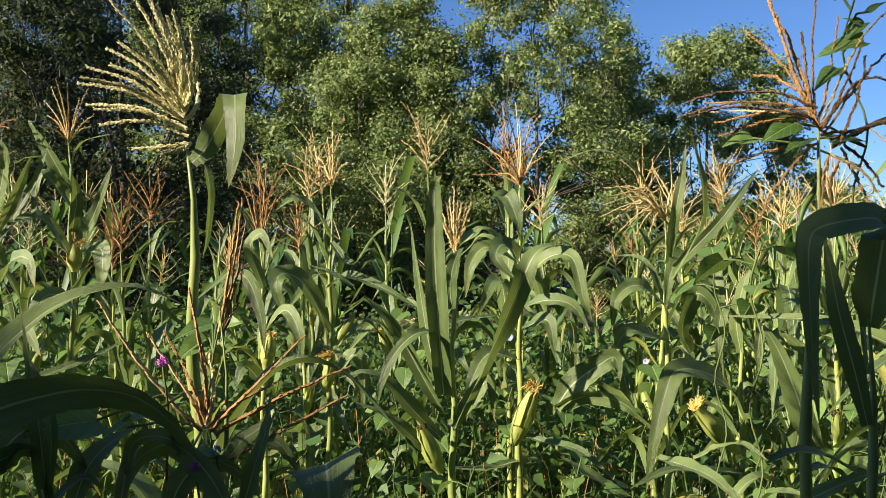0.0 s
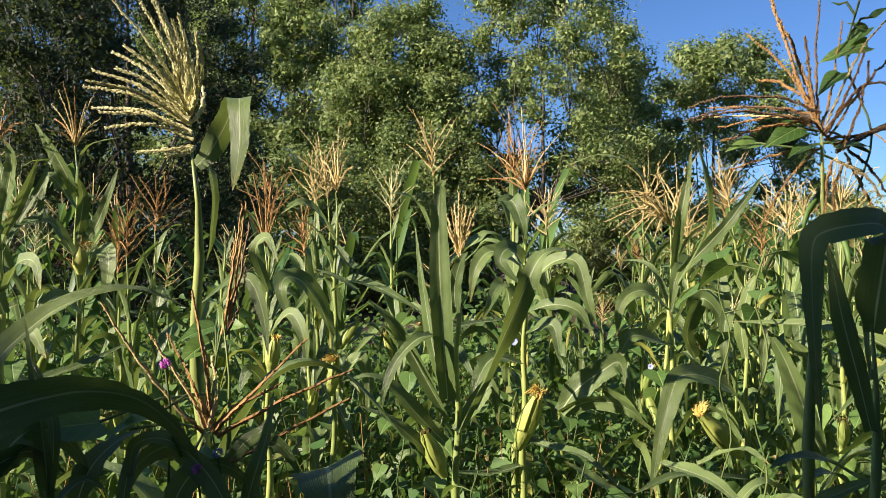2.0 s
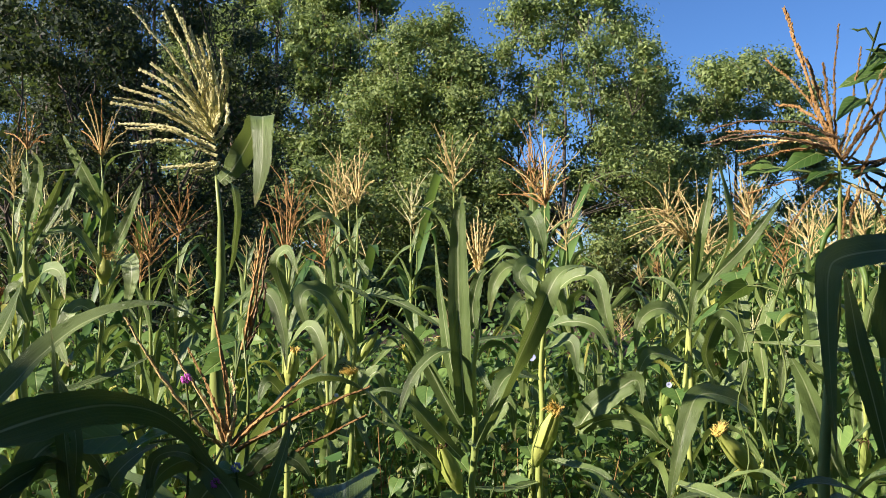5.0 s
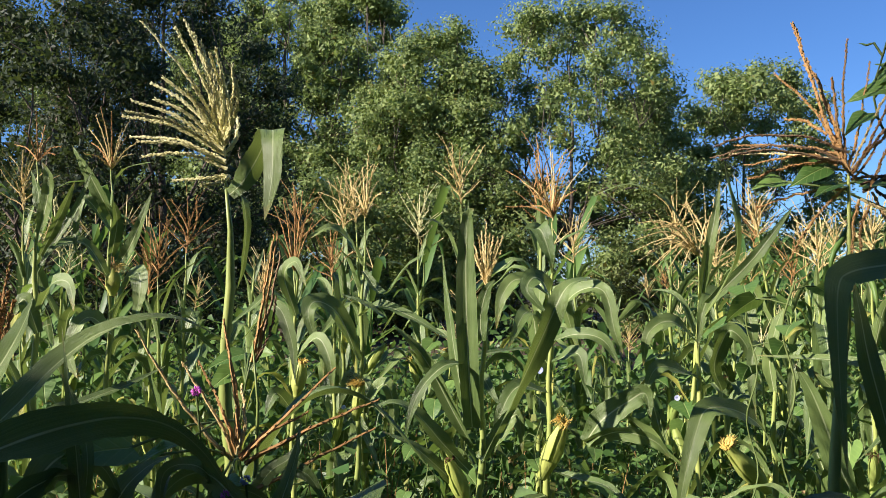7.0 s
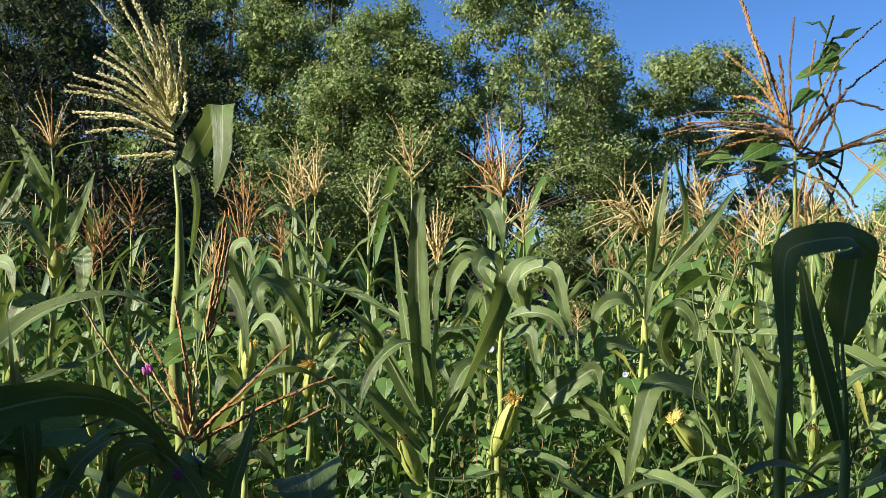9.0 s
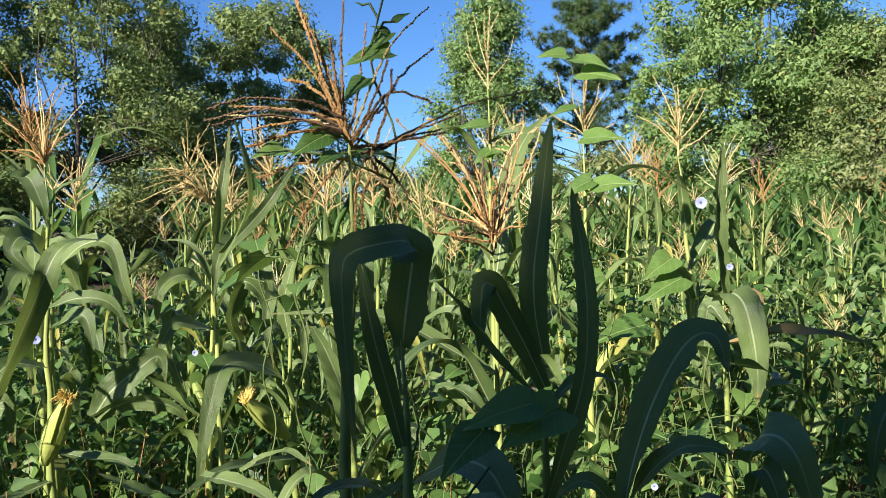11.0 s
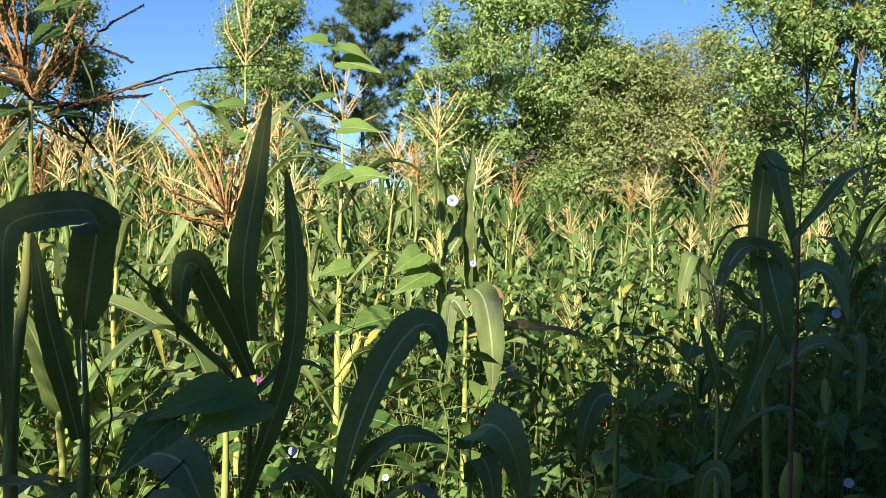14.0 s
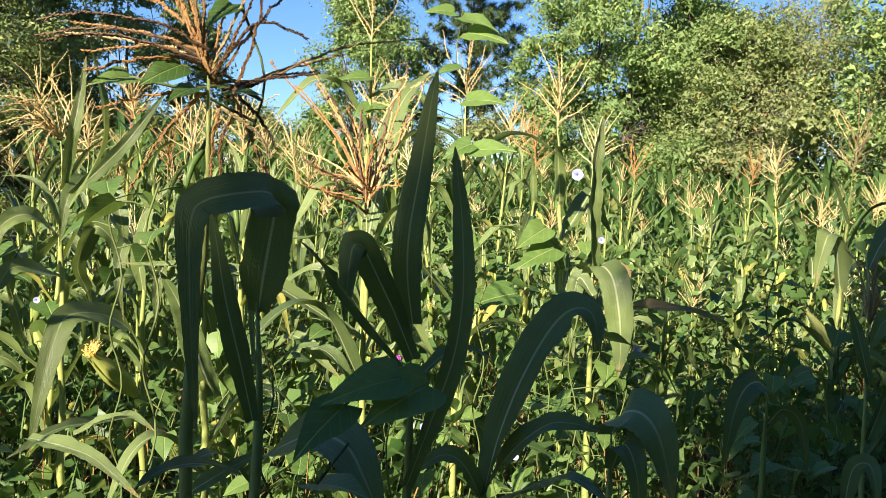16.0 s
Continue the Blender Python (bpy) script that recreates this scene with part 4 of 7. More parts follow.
def undergrowth():
    """Vines, weeds and grass that fill the ground between the stalks."""
    rng = np.random.default_rng(4)
    n = 46000
    d = np.sqrt(rng.uniform(1.7 ** 2, 11.0 ** 2, n))
    az = np.radians(rng.uniform(-36, 80, n))
    x, y = d * np.sin(az), d * np.cos(az)
    hump = np.array([noise.noise(Vector((a * 0.9, b * 0.9, 7))) for a, b in zip(x, y)])
    z = rng.beta(1.1, 2.5, n) * np.minimum(1.25 + 1.1 * hump, 0.28 * d + 0.1) + 0.02
    hv = [(0, 0, 0), (0.25, 0.34, 0.09), (1, 0, -0.16), (0.25, -0.34, 0.09), (0.45, 0, -0.03)]
    hf = [(0, 4, 2, 1), (0, 3, 2, 4)]
    # a thicker tangle under the deeper rows
    m = 16000
    d2 = np.sqrt(rng.uniform(4.2 ** 2, 10.5 ** 2, m))
    az2 = np.radians(rng.uniform(-36, 26, m))
    x, y = np.append(x, d2 * np.sin(az2)), np.append(y, d2 * np.cos(az2))
    z, n = np.append(z, rng.beta(1.2, 1.8, m) * 1.05 + 0.02), n + m
    me = scatter_mesh("weeds", hv, hf, random_turns(rng, n, 0.04, 0.11, 0.25), np.stack([x, y, z], 1), WEEDLEAF, True)
    tagged(new("weeds", me), "low tangle of green vines and weeds between the maize stalks", "weeds", kind="stuff")
    # vines that lie over the tops of the maize towards the open end, in patches
    m = 22000
    d = np.sqrt(rng.uniform(3.6 ** 2, 15.0 ** 2, m))
    az = np.radians(rng.uniform(20, 78, m))
    x, y = d * np.sin(az), d * np.cos(az)
    patch = np.array([noise.noise(Vector((a * 0.55, b * 0.55, 21))) for a, b in zip(x, y)])
    keep = patch > 0.05
    x, y, patch = x[keep], y[keep], patch[keep]
    z = rng.uniform(0.4, 1.0, len(x)) * np.minimum(1.6, 1.1 + 1.2 * patch)
    me = scatter_mesh("vine_cover", hv, hf, random_turns(rng, len(x), 0.04, 0.09, 0.2), np.stack([x, y, z], 1), WEEDLEAF, True)
    tagged(new("vine_cover", me), "green vine leaves lying over the tops of the maize", "vines", kind="stuff")
    n = 6500
    d = np.sqrt(rng.uniform(1.6 ** 2, 9.0 ** 2, n))
    az = np.radians(rng.uniform(-36, 80, n))
    a = rng.uniform(0, 6.283, n)
    el = np.radians(rng.uniform(35, 88, n))
    t = np.zeros((n, 3, 3))
    dirs = np.stack([np.cos(a) * np.cos(el), np.sin(a) * np.cos(el), np.sin(el)], 1)
    side = np.stack([-np.sin(a), np.cos(a), 0 * a], 1)
    ln = rng.uniform(0.35, 0.95, n)[:, None]
    t[:, :, 0], t[:, :, 1], t[:, :, 2] = dirs * ln, side, np.cross(dirs, side) * ln
    gv = [(0, 0.004, 0), (0, -0.004, 0), (0.45, 0.004, 0.03), (0.45, -0.004, 0.03), (0.8, 0.003, 0.0), (0.8, -0.003, 0.0), (1, 0.0005, -0.1), (1, -0.0005, -0.1)]
    gf = [(0, 1, 3, 2), (2, 3, 5, 4), (4, 5, 7, 6)]
    me = scatter_mesh("grass", gv, gf, t, np.stack([d * np.sin(az), d * np.cos(az), 0 * d], 1), WEEDLEAF)
    tagged(new("grass", me), "tall thin grass and weed stems between the maize", "grass", kind="stuff")
    n = 1500
    keep = rng.permutation(len(d))[:n]
    t2 = t[keep]
    me = scatter_mesh("dry_stems", [(0, 0.003, 0), (0, -0.002, 0.003), (0, -0.002, -0.003), (1, 0.002, 0), (1, -0.001, 0.002), (1, -0.001, -0.002)], [(0, 1, 4, 3), (1, 2, 5, 4), (2, 0, 3, 5)],
                      t2, np.stack([d * np.sin(az), d * np.cos(az), 0 * d], 1)[keep] + np.array([0.1, 0.1, 0]), TASSEL_RUST)
    tagged(new("dry_stems", me), "dry brown weed stems between the maize", "dry stems", kind="stuff")


def meadow():
    """Short grass round the viewer and along the field."""
    rng = np.random.default_rng(14)
    n = 24000
    x, y = rng.uniform(-14, 14, n), rng.uniform(-12, 9, n)
    az = np.degrees(np.arctan2(x, y))
    keep = ~((az > -36) & (az < 80) & (np.hypot(x, y) > 1.6))
    x, y = x[keep], y[keep]
    n = len(x)
    a, el = rng.uniform(0, 6.283, n), np.radians(rng.uniform(35, 85, n))
    dirs = np.stack([np.cos(a) * np.cos(el), np.sin(a) * np.cos(el), np.sin(el)], 1)
    side = np.stack([-np.sin(a), np.cos(a), 0 * a], 1)
    ln = rng.uniform(0.1, 0.35, n)[:, None]
    t = np.stack([dirs * ln, side, np.cross(dirs, side) * ln], 2)
    gv = [(0, 0.006, 0), (0, -0.006, 0), (0.55, 0.005, 0.04), (0.55, -0.005, 0.04), (1, 0.0005, -0.1), (1, -0.0005, -0.1)]
    me = scatter_mesh("meadow", gv, [(0, 1, 3, 2), (2, 3, 5, 4)], t, np.stack([x, y, 0 * x], 1), WEEDLEAF)
    tagged(new("meadow", me), "short green grass and weeds beside the maize field", "grass", kind="stuff")


def flower(place, size, face, material=None, label="pale blue morning glory flower, fully open"):
    """A trumpet-shaped flower, its mouth towards face."""
    root = new("morning_glory")
    root.matrix_basis = look(place, Vector(place) - Vector(face))
    tagged(root, label, "flower", "morning glories in the maize")
    prof = [(0.05, -0.9), (0.09, -0.5), (0.2, -0.2), (0.55, 0.0), (1.0, 0.05)]
    verts, faces = [], []
    for rr, z in prof:
        for j in range(15):
            w = 2 * math.pi * j / 15
            k = rr * (1 + (0.05 * math.cos(5 * w) if rr > 0.5 else 0))
            verts.append((k * size * math.cos(w), k * size * math.sin(w), z * size))
    for i in range(4):
        for j in range(15):
            k = (j + 1) % 15
            faces.append((i * 15 + j, i * 15 + k, (i + 1) * 15 + k, (i + 1) * 15 + j))
    part("petals", make_mesh("petals", verts, faces, material or PETAL_BLUE), root)
    v, f = tube([(0, 0, -0.85 * size), (0.1 * size, 0, -1.5 * size), (0.3 * size, 0.2 * size, -2.6 * size)], [0.08 * size, 0.06 * size, 0.05 * size], 5)
    part("stem", make_mesh("stem", v, f, VINESTEM), root)
    return root

# ---- the near plants ----
HEROES = []


def hero(foot, top, thick, label, seed=0, **kw):
    HEROES.append(foot)
    return Corn(foot, top, thick, label, 0.0, seed=seed, **kw)


def usual_leaves(p, z0, z1, n, heading, width=0.075, length=0.6):
    """Ordinary alternate leaves up a stalk."""
    for i in range(n):
        r = p.r
        z = z0 + (z1 - z0) * i / max(1, n - 1)
        p.leaf(z, heading + 180 * (i % 2) + r.uniform(-30, 30), length * r.uniform(0.8, 1.15), width * r.uniform(0.8, 1.15), r.uniform(45, 68), r.uniform(-85, -30), r.uniform(0.35, 0.55), r.uniform(0.3, 0.6), r.uniform(-50, 50), r.uniform(-20, 20))


# plant with the big pale tassel
p = hero((-0.388, 1.465), (-0.432, 1.458, 1.793), 0.0165, "tall maize plant with a large pale yellow tassel", 1001)
p.strands([
    [(-0.445, 1.452, 1.871), (-0.492, 1.407, 1.956), (-0.562, 1.382, 2.041)],
    [(-0.445, 1.452, 1.871), (-0.472, 1.432, 1.956), (-0.523, 1.431, 2.045)],
    [(-0.445, 1.452, 1.871), (-0.451, 1.418, 1.948), (-0.482, 1.404, 2.027)],
    [(-0.445, 1.452, 1.871), (-0.465, 1.437, 1.964), (-0.510, 1.441, 2.061)],
    [(-0.445, 1.452, 1.869), (-0.451, 1.439, 1.944), (-0.483, 1.445, 2.024)],
    [(-0.444, 1.452, 1.862), (-0.427, 1.395, 1.920), (-0.435, 1.356, 1.978)],
    [(-0.444, 1.452, 1.865), (-0.422, 1.390, 1.925), (-0.424, 1.348, 1.985)],
    [(-0.441, 1.453, 1.850), (-0.433, 1.456, 1.909), (-0.451, 1.480, 1.973)],
    [(-0.442, 1.452, 1.856), (-0.412, 1.410, 1.911), (-0.407, 1.388, 1.968)],
    [(-0.440, 1.453, 1.846), (-0.406, 1.409, 1.892), (-0.397, 1.384, 1.940)],
    [(-0.436, 1.453, 1.825), (-0.421, 1.470, 1.861), (-0.431, 1.506, 1.902)],
    [(-0.441, 1.453, 1.848), (-0.486, 1.426, 1.914), (-0.537, 1.420, 1.953)],
    [(-0.440, 1.453, 1.845), (-0.506, 1.455, 1.915), (-0.580, 1.478, 1.959)],
    [(-0.438, 1.453, 1.836), (-0.491, 1.427, 1.890), (-0.550, 1.421, 1.917)],
    [(-0.438, 1.453, 1.835), (-0.517, 1.440, 1.890), (-0.603, 1.447, 1.919)],
    [(-0.437, 1.453, 1.829), (-0.506, 1.401, 1.871), (-0.577, 1.369, 1.885)],
    [(-0.436, 1.453, 1.826), (-0.523, 1.439, 1.873), (-0.618, 1.446, 1.892)],
    [(-0.433, 1.453, 1.814), (-0.521, 1.458, 1.852), (-0.618, 1.484, 1.862)],
    [(-0.433, 1.453, 1.811), (-0.504, 1.431, 1.841), (-0.582, 1.430, 1.844)],
    [(-0.431, 1.453, 1.802), (-0.506, 1.449, 1.827), (-0.588, 1.465, 1.824)],
    [(-0.428, 1.453, 1.789), (-0.464, 1.444, 1.784), (-0.526, 1.455, 1.781)],
    [(-0.428, 1.453, 1.789), (-0.425, 1.396, 1.773), (-0.446, 1.359, 1.761)],
    [(-0.442, 1.452, 1.857), (-0.435, 1.450, 1.921), (-0.453, 1.467, 1.991)],
    [(-0.440, 1.453, 1.847), (-0.444, 1.437, 1.900), (-0.474, 1.440, 1.956)],
    [(-0.438, 1.453, 1.838), (-0.415, 1.414, 1.876), (-0.417, 1.395, 1.917)],
    [(-0.439, 1.453, 1.841), (-0.444, 1.392, 1.878), (-0.471, 1.351, 1.916)],
], TASSEL_PALE, 90, 0.0088, 0.0026, "large pale yellow-green tassel leaning aside")
p.strap([(-0.425, 1.449, 1.756), (-0.398, 1.429, 1.775), (-0.366, 1.399, 1.811), (-0.340, 1.369, 1.847), (-0.323, 1.329, 1.848), (-0.315, 1.299, 1.826), (-0.311, 1.285, 1.776), (-0.314, 1.280, 1.738), (-0.321, 1.281, 1.700)], 0.044, (-0.01, 0.98, 0.21), (0.01, -0.99, 0.14), 0.05, 8, 0.5, 3.4, label="leaf folded over with a bright hanging tip", face_mid=(0, -0.3, 1), rise=5)
p.strap([(-0.414, 1.439, 1.762), (-0.390, 1.409, 1.742), (-0.381, 1.400, 1.695), (-0.386, 1.401, 1.630), (-0.397, 1.411, 1.593)], 0.022, (0.90, -0.44, -0.01))
p.strap([(-0.395, 1.452, 1.507), (-0.335, 1.422, 1.565), (-0.302, 1.404, 1.510), (-0.293, 1.405, 1.436)], 0.028, (0.00, -0.33, 0.94), (0.01, -0.99, 0.14))
p.leaf(1.2, 80, 0.55, 0.07, 60, -50, 0.5, 0.5)
p.leaf(1.0, -80, 0.6, 0.07, 60, -50, 0.5, 0.5)

# low plant with a spent brown tassel
p = hero((-0.271, 1.006), (-0.279, 1.005, 1.398), 0.0080, "low maize plant with a spent brown tassel", 1002)
p.strands([
    [(-0.283, 1.005, 1.394), (-0.300, 0.985, 1.418), (-0.349, 0.973, 1.481), (-0.387, 0.962, 1.548)],
    [(-0.283, 1.005, 1.398), (-0.303, 1.004, 1.444), (-0.348, 1.003, 1.508)],
    [(-0.280, 1.005, 1.401), (-0.293, 1.004, 1.444), (-0.334, 1.023, 1.508)],
    [(-0.279, 1.005, 1.404), (-0.287, 1.024, 1.468), (-0.314, 1.053, 1.559)],
    [(-0.277, 1.005, 1.404), (-0.279, 1.005, 1.444), (-0.292, 1.003, 1.536)],
    [(-0.274, 1.005, 1.394), (-0.234, 1.005, 1.434), (-0.171, 1.055, 1.500)],
    [(-0.268, 1.005, 1.390), (-0.194, 1.006, 1.431), (-0.114, 1.046, 1.463)],
    [(-0.254, 0.986, 1.362), (-0.208, 1.006, 1.384), (-0.118, 1.057, 1.425)],
    [(-0.275, 1.005, 1.398), (-0.252, 1.025, 1.420), (-0.204, 1.056, 1.443)],
    [(-0.278, 1.005, 1.401), (-0.270, 1.005, 1.437), (-0.281, 1.024, 1.481)],
], (TASSEL_RUST, TASSEL_RUST, TASSEL_STRAW), 56, 0.0058, 0.0027, "spent brown tassel with bare spreading branches")
p.strap([(-0.269, 1.006, 1.332), (-0.236, 0.986, 1.382), (-0.208, 0.976, 1.404), (-0.198, 0.976, 1.426)], 0.019, (0.01, -0.99, 0.14))
p.strap([(-0.228, 0.957, 1.307), (-0.213, 0.956, 1.358), (-0.200, 0.966, 1.406), (-0.196, 0.976, 1.448)], 0.022, (0.01, -0.99, 0.14), (-0.66, -0.75, -0.01))
p.strap([(-0.264, 1.006, 1.351), (-0.234, 1.006, 1.384), (-0.194, 1.006, 1.378), (-0.168, 1.007, 1.338)], 0.024, (0.00, -0.33, 0.94), (0.01, -0.99, 0.14))
p.strap([(-0.160, 1.108, 1.304), (-0.146, 1.038, 1.342), (-0.136, 0.987, 1.356), (-0.128, 0.948, 1.341), (-0.124, 0.928, 1.298)], 0.085, (0.00, -0.33, 0.94), (0.01, -0.99, 0.14), 0.04, 6, 0.9, 4.0)
p.strap([(-0.279, 0.956, 1.364), (-0.303, 0.935, 1.400), (-0.329, 0.904, 1.400), (-0.335, 0.905, 1.347)], 0.022, (0.00, -0.33, 0.94), (0.01, -0.99, 0.14))
p.strap([(-0.387, 0.885, 1.329), (-0.377, 0.904, 1.374), (-0.362, 0.934, 1.397), (-0.345, 0.964, 1.406)], 0.032, (0.01, -0.99, 0.14), (0.00, -0.33, 0.94))
p.strap([(-0.338, 0.885, 1.318), (-0.336, 0.905, 1.371), (-0.340, 0.954, 1.394), (-0.320, 0.985, 1.394)], 0.018, (0.01, -0.99, 0.14), (0.00, -0.33, 0.94))
p.strap([(-0.307, 1.006, 1.312), (-0.327, 1.005, 1.351), (-0.346, 1.005, 1.358), (-0.370, 1.005, 1.345)], 0.013, (0.00, -0.33, 0.94))

# a dark dried spike beside it
p = hero((-0.296, 1.125), (-0.289, 1.123, 1.528), 0.0060, "dry dark brown weed spike among the maize", 1021, name="weed_stalk")
tagged(p.root, category="weed", group="weeds")
p.strands([
    [(-0.289, 1.124, 1.499), (-0.274, 1.123, 1.588), (-0.262, 1.122, 1.673)],
    [(-0.291, 1.124, 1.510), (-0.276, 1.113, 1.595), (-0.268, 1.122, 1.667)],
    [(-0.288, 1.124, 1.506), (-0.274, 1.133, 1.572), (-0.260, 1.132, 1.647)],
    [(-0.294, 1.124, 1.499), (-0.283, 1.123, 1.558), (-0.277, 1.122, 1.617)],
    [(-0.289, 1.124, 1.499), (-0.269, 1.123, 1.543), (-0.263, 1.123, 1.588)],
], (TASSEL_DARK, TASSEL_RUST, TASSEL_RUST), 46, 0.0055, 0.0022, "dark brown seed spike")

# long dark leaves that reach in from the side
p = hero((-0.473, 0.844), (-0.479, 0.841, 1.525), 0.0120, "maize plant with long arching dark leaves", 1003)
p.strap([(-0.514, 0.803, 1.412), (-0.482, 0.823, 1.451), (-0.459, 0.843, 1.481), (-0.435, 0.863, 1.515), (-0.403, 0.884, 1.546), (-0.368, 0.905, 1.561), (-0.332, 0.937, 1.564), (-0.286, 0.970, 1.539)], 0.035, (0.04, -0.79, 0.61), (0.02, -0.33, 0.94), 0.05, 30, 0.6, 3.0)
p.strap([(-0.490, 0.763, 1.429), (-0.459, 0.784, 1.440), (-0.427, 0.806, 1.453), (-0.392, 0.827, 1.463), (-0.354, 0.849, 1.467), (-0.315, 0.871, 1.456), (-0.285, 0.894, 1.425), (-0.257, 0.907, 1.379)], 0.048, (0.04, -0.79, 0.61), (0.04, -0.84, -0.54), 0.05, 24, 0.6, 3.0)
p.strap([(-0.507, 0.902, 1.424), (-0.486, 0.952, 1.452), (-0.459, 1.002, 1.463), (-0.426, 1.052, 1.478), (-0.403, 1.102, 1.494)], 0.017, (0.00, -0.33, 0.94), (0.01, -0.79, 0.62))
p.strap([(-0.456, 0.803, 1.381), (-0.429, 0.823, 1.402), (-0.411, 0.853, 1.406), (-0.391, 0.884, 1.376)], 0.028, (0.01, -0.99, 0.14), (0.01, -0.85, -0.52))
p.strap([(-0.440, 0.803, 1.370), (-0.429, 0.843, 1.414), (-0.420, 0.883, 1.422), (-0.394, 0.904, 1.400), (-0.371, 0.905, 1.353)], 0.037, (0.01, -0.99, 0.14), (0.01, -0.85, -0.52))
p.strap([(-0.222, 0.907, 1.317), (-0.257, 0.926, 1.365), (-0.300, 0.945, 1.391), (-0.338, 0.945, 1.373), (-0.356, 0.945, 1.329)], 0.033, (0.01, -0.99, 0.14), (0.01, -0.85, -0.52))
p.strap([(-0.293, 0.906, 1.305), (-0.288, 0.926, 1.347), (-0.266, 0.956, 1.370), (-0.233, 0.976, 1.352), (-0.210, 0.987, 1.317)], 0.031, (0.01, -0.99, 0.14), (0.01, -0.85, -0.52))
p = hero((-0.392, 0.855), (-0.395, 0.854, 1.367), 0.0100, "young maize plant with upright leaves in the shade", 1004)
p.strap([(-0.392, 0.855, 1.322), (-0.399, 0.854, 1.389), (-0.400, 0.843, 1.442), (-0.403, 0.832, 1.498), (-0.412, 0.831, 1.561)], 0.024, (0.01, -0.99, 0.14), (-0.66, -0.75, -0.01))
p.strap([(-0.396, 0.854, 1.355), (-0.396, 0.863, 1.421), (-0.417, 0.882, 1.469), (-0.445, 0.902, 1.504)], 0.014, (0.68, -0.73, -0.01))
p.strap([(-0.389, 0.854, 1.355), (-0.365, 0.864, 1.375), (-0.343, 0.865, 1.364)], 0.017, (0.00, -0.33, 0.94))

# plant at the edge with a dense rusty tassel and bright leaves
p = hero((-0.659, 1.060), (-0.625, 1.055, 1.476), 0.0110, "maize plant with a dense rusty tassel and bright green leaves", 1031)
p.strands([
    [(-0.620, 1.056, 1.476), (-0.609, 1.054, 1.542), (-0.588, 1.052, 1.628)],
    [(-0.622, 1.056, 1.476), (-0.609, 1.075, 1.526), (-0.594, 1.073, 1.578)],
    [(-0.621, 1.056, 1.478), (-0.594, 1.035, 1.533), (-0.585, 1.033, 1.587)],
    [(-0.620, 1.056, 1.479), (-0.626, 1.084, 1.527), (-0.623, 1.082, 1.581)],
    [(-0.620, 1.056, 1.481), (-0.597, 1.025, 1.526), (-0.598, 1.023, 1.572)],
    [(-0.619, 1.056, 1.482), (-0.629, 1.094, 1.517), (-0.622, 1.093, 1.562)],
    [(-0.618, 1.056, 1.483), (-0.590, 1.036, 1.519), (-0.578, 1.035, 1.559)],
    [(-0.617, 1.056, 1.485), (-0.623, 1.074, 1.511), (-0.621, 1.073, 1.548)],
    [(-0.617, 1.055, 1.486), (-0.620, 1.085, 1.507), (-0.610, 1.084, 1.540)],
    [(-0.616, 1.055, 1.488), (-0.604, 1.035, 1.504), (-0.607, 1.034, 1.529)],
    [(-0.615, 1.055, 1.489), (-0.608, 1.064, 1.532), (-0.597, 1.063, 1.589)],
    [(-0.615, 1.055, 1.491), (-0.591, 1.026, 1.507), (-0.586, 1.025, 1.533)],
], TASSEL_RUST, 70, 0.0075, 0.0022, "dense rusty tassel")
p.strap([(-0.658, 1.076, 1.418), (-0.607, 1.037, 1.470), (-0.563, 1.007, 1.517), (-0.533, 0.987, 1.557), (-0.523, 0.986, 1.586)], 0.039, (0.05, -0.99, 0.11), (-0.63, -0.77, -0.04))
p.strap([(-0.673, 1.076, 1.384), (-0.614, 1.038, 1.432), (-0.562, 1.009, 1.465), (-0.514, 0.990, 1.502)], 0.021, (0.05, -0.99, 0.11), (-0.63, -0.77, -0.04))

# centre plant with a broad upright leaf and an ear
p = hero((0.020, 2.565), (0.032, 2.607, 1.585), 0.0135, "maize plant with broad upright leaves and a ripe ear", 1005)
p.strap([(0.000, 2.542, 1.181), (-0.009, 2.510, 1.305), (-0.019, 2.508, 1.470), (-0.025, 2.505, 1.652), (-0.022, 2.504, 1.792), (-0.003, 2.463, 1.826)], 0.069, (0.01, -0.99, 0.14), (0.01, -0.99, 0.14), 0.05, 26, 0.8, 3.4)
p.strap([(0.000, 2.552, 1.124), (-0.052, 2.510, 1.222), (-0.127, 2.488, 1.363), (-0.178, 2.466, 1.432), (-0.226, 2.455, 1.479)], 0.049, (-0.66, -0.75, -0.01), (0.01, -0.79, 0.62), 0.08, 22)
p.strap([(-0.007, 2.553, 1.048), (-0.086, 2.511, 1.136), (-0.163, 2.489, 1.225), (-0.227, 2.468, 1.258), (-0.302, 2.447, 1.245)], 0.059, (0.01, -0.79, 0.62), (0.00, -0.33, 0.94))
p.strap([(-0.017, 2.554, 0.981), (-0.107, 2.512, 1.074), (-0.180, 2.490, 1.135), (-0.266, 2.468, 1.177)], 0.053, (0.01, -0.79, 0.62), (0.00, -0.33, 0.94))
p.strap([(-0.016, 2.529, 1.369), (-0.080, 2.458, 1.369), (-0.140, 2.428, 1.314), (-0.174, 2.409, 1.238), (-0.190, 2.409, 1.158)], 0.039, (0.00, -0.33, 0.94), (0.01, -0.99, 0.14))
p.strap([(0.185, 2.811, 1.395), (0.072, 2.710, 1.391), (-0.017, 2.609, 1.375), (-0.098, 2.508, 1.354), (-0.151, 2.458, 1.295), (-0.172, 2.429, 1.219)], 0.031, (0.00, -0.33, 0.94), (0.01, -0.99, 0.14))
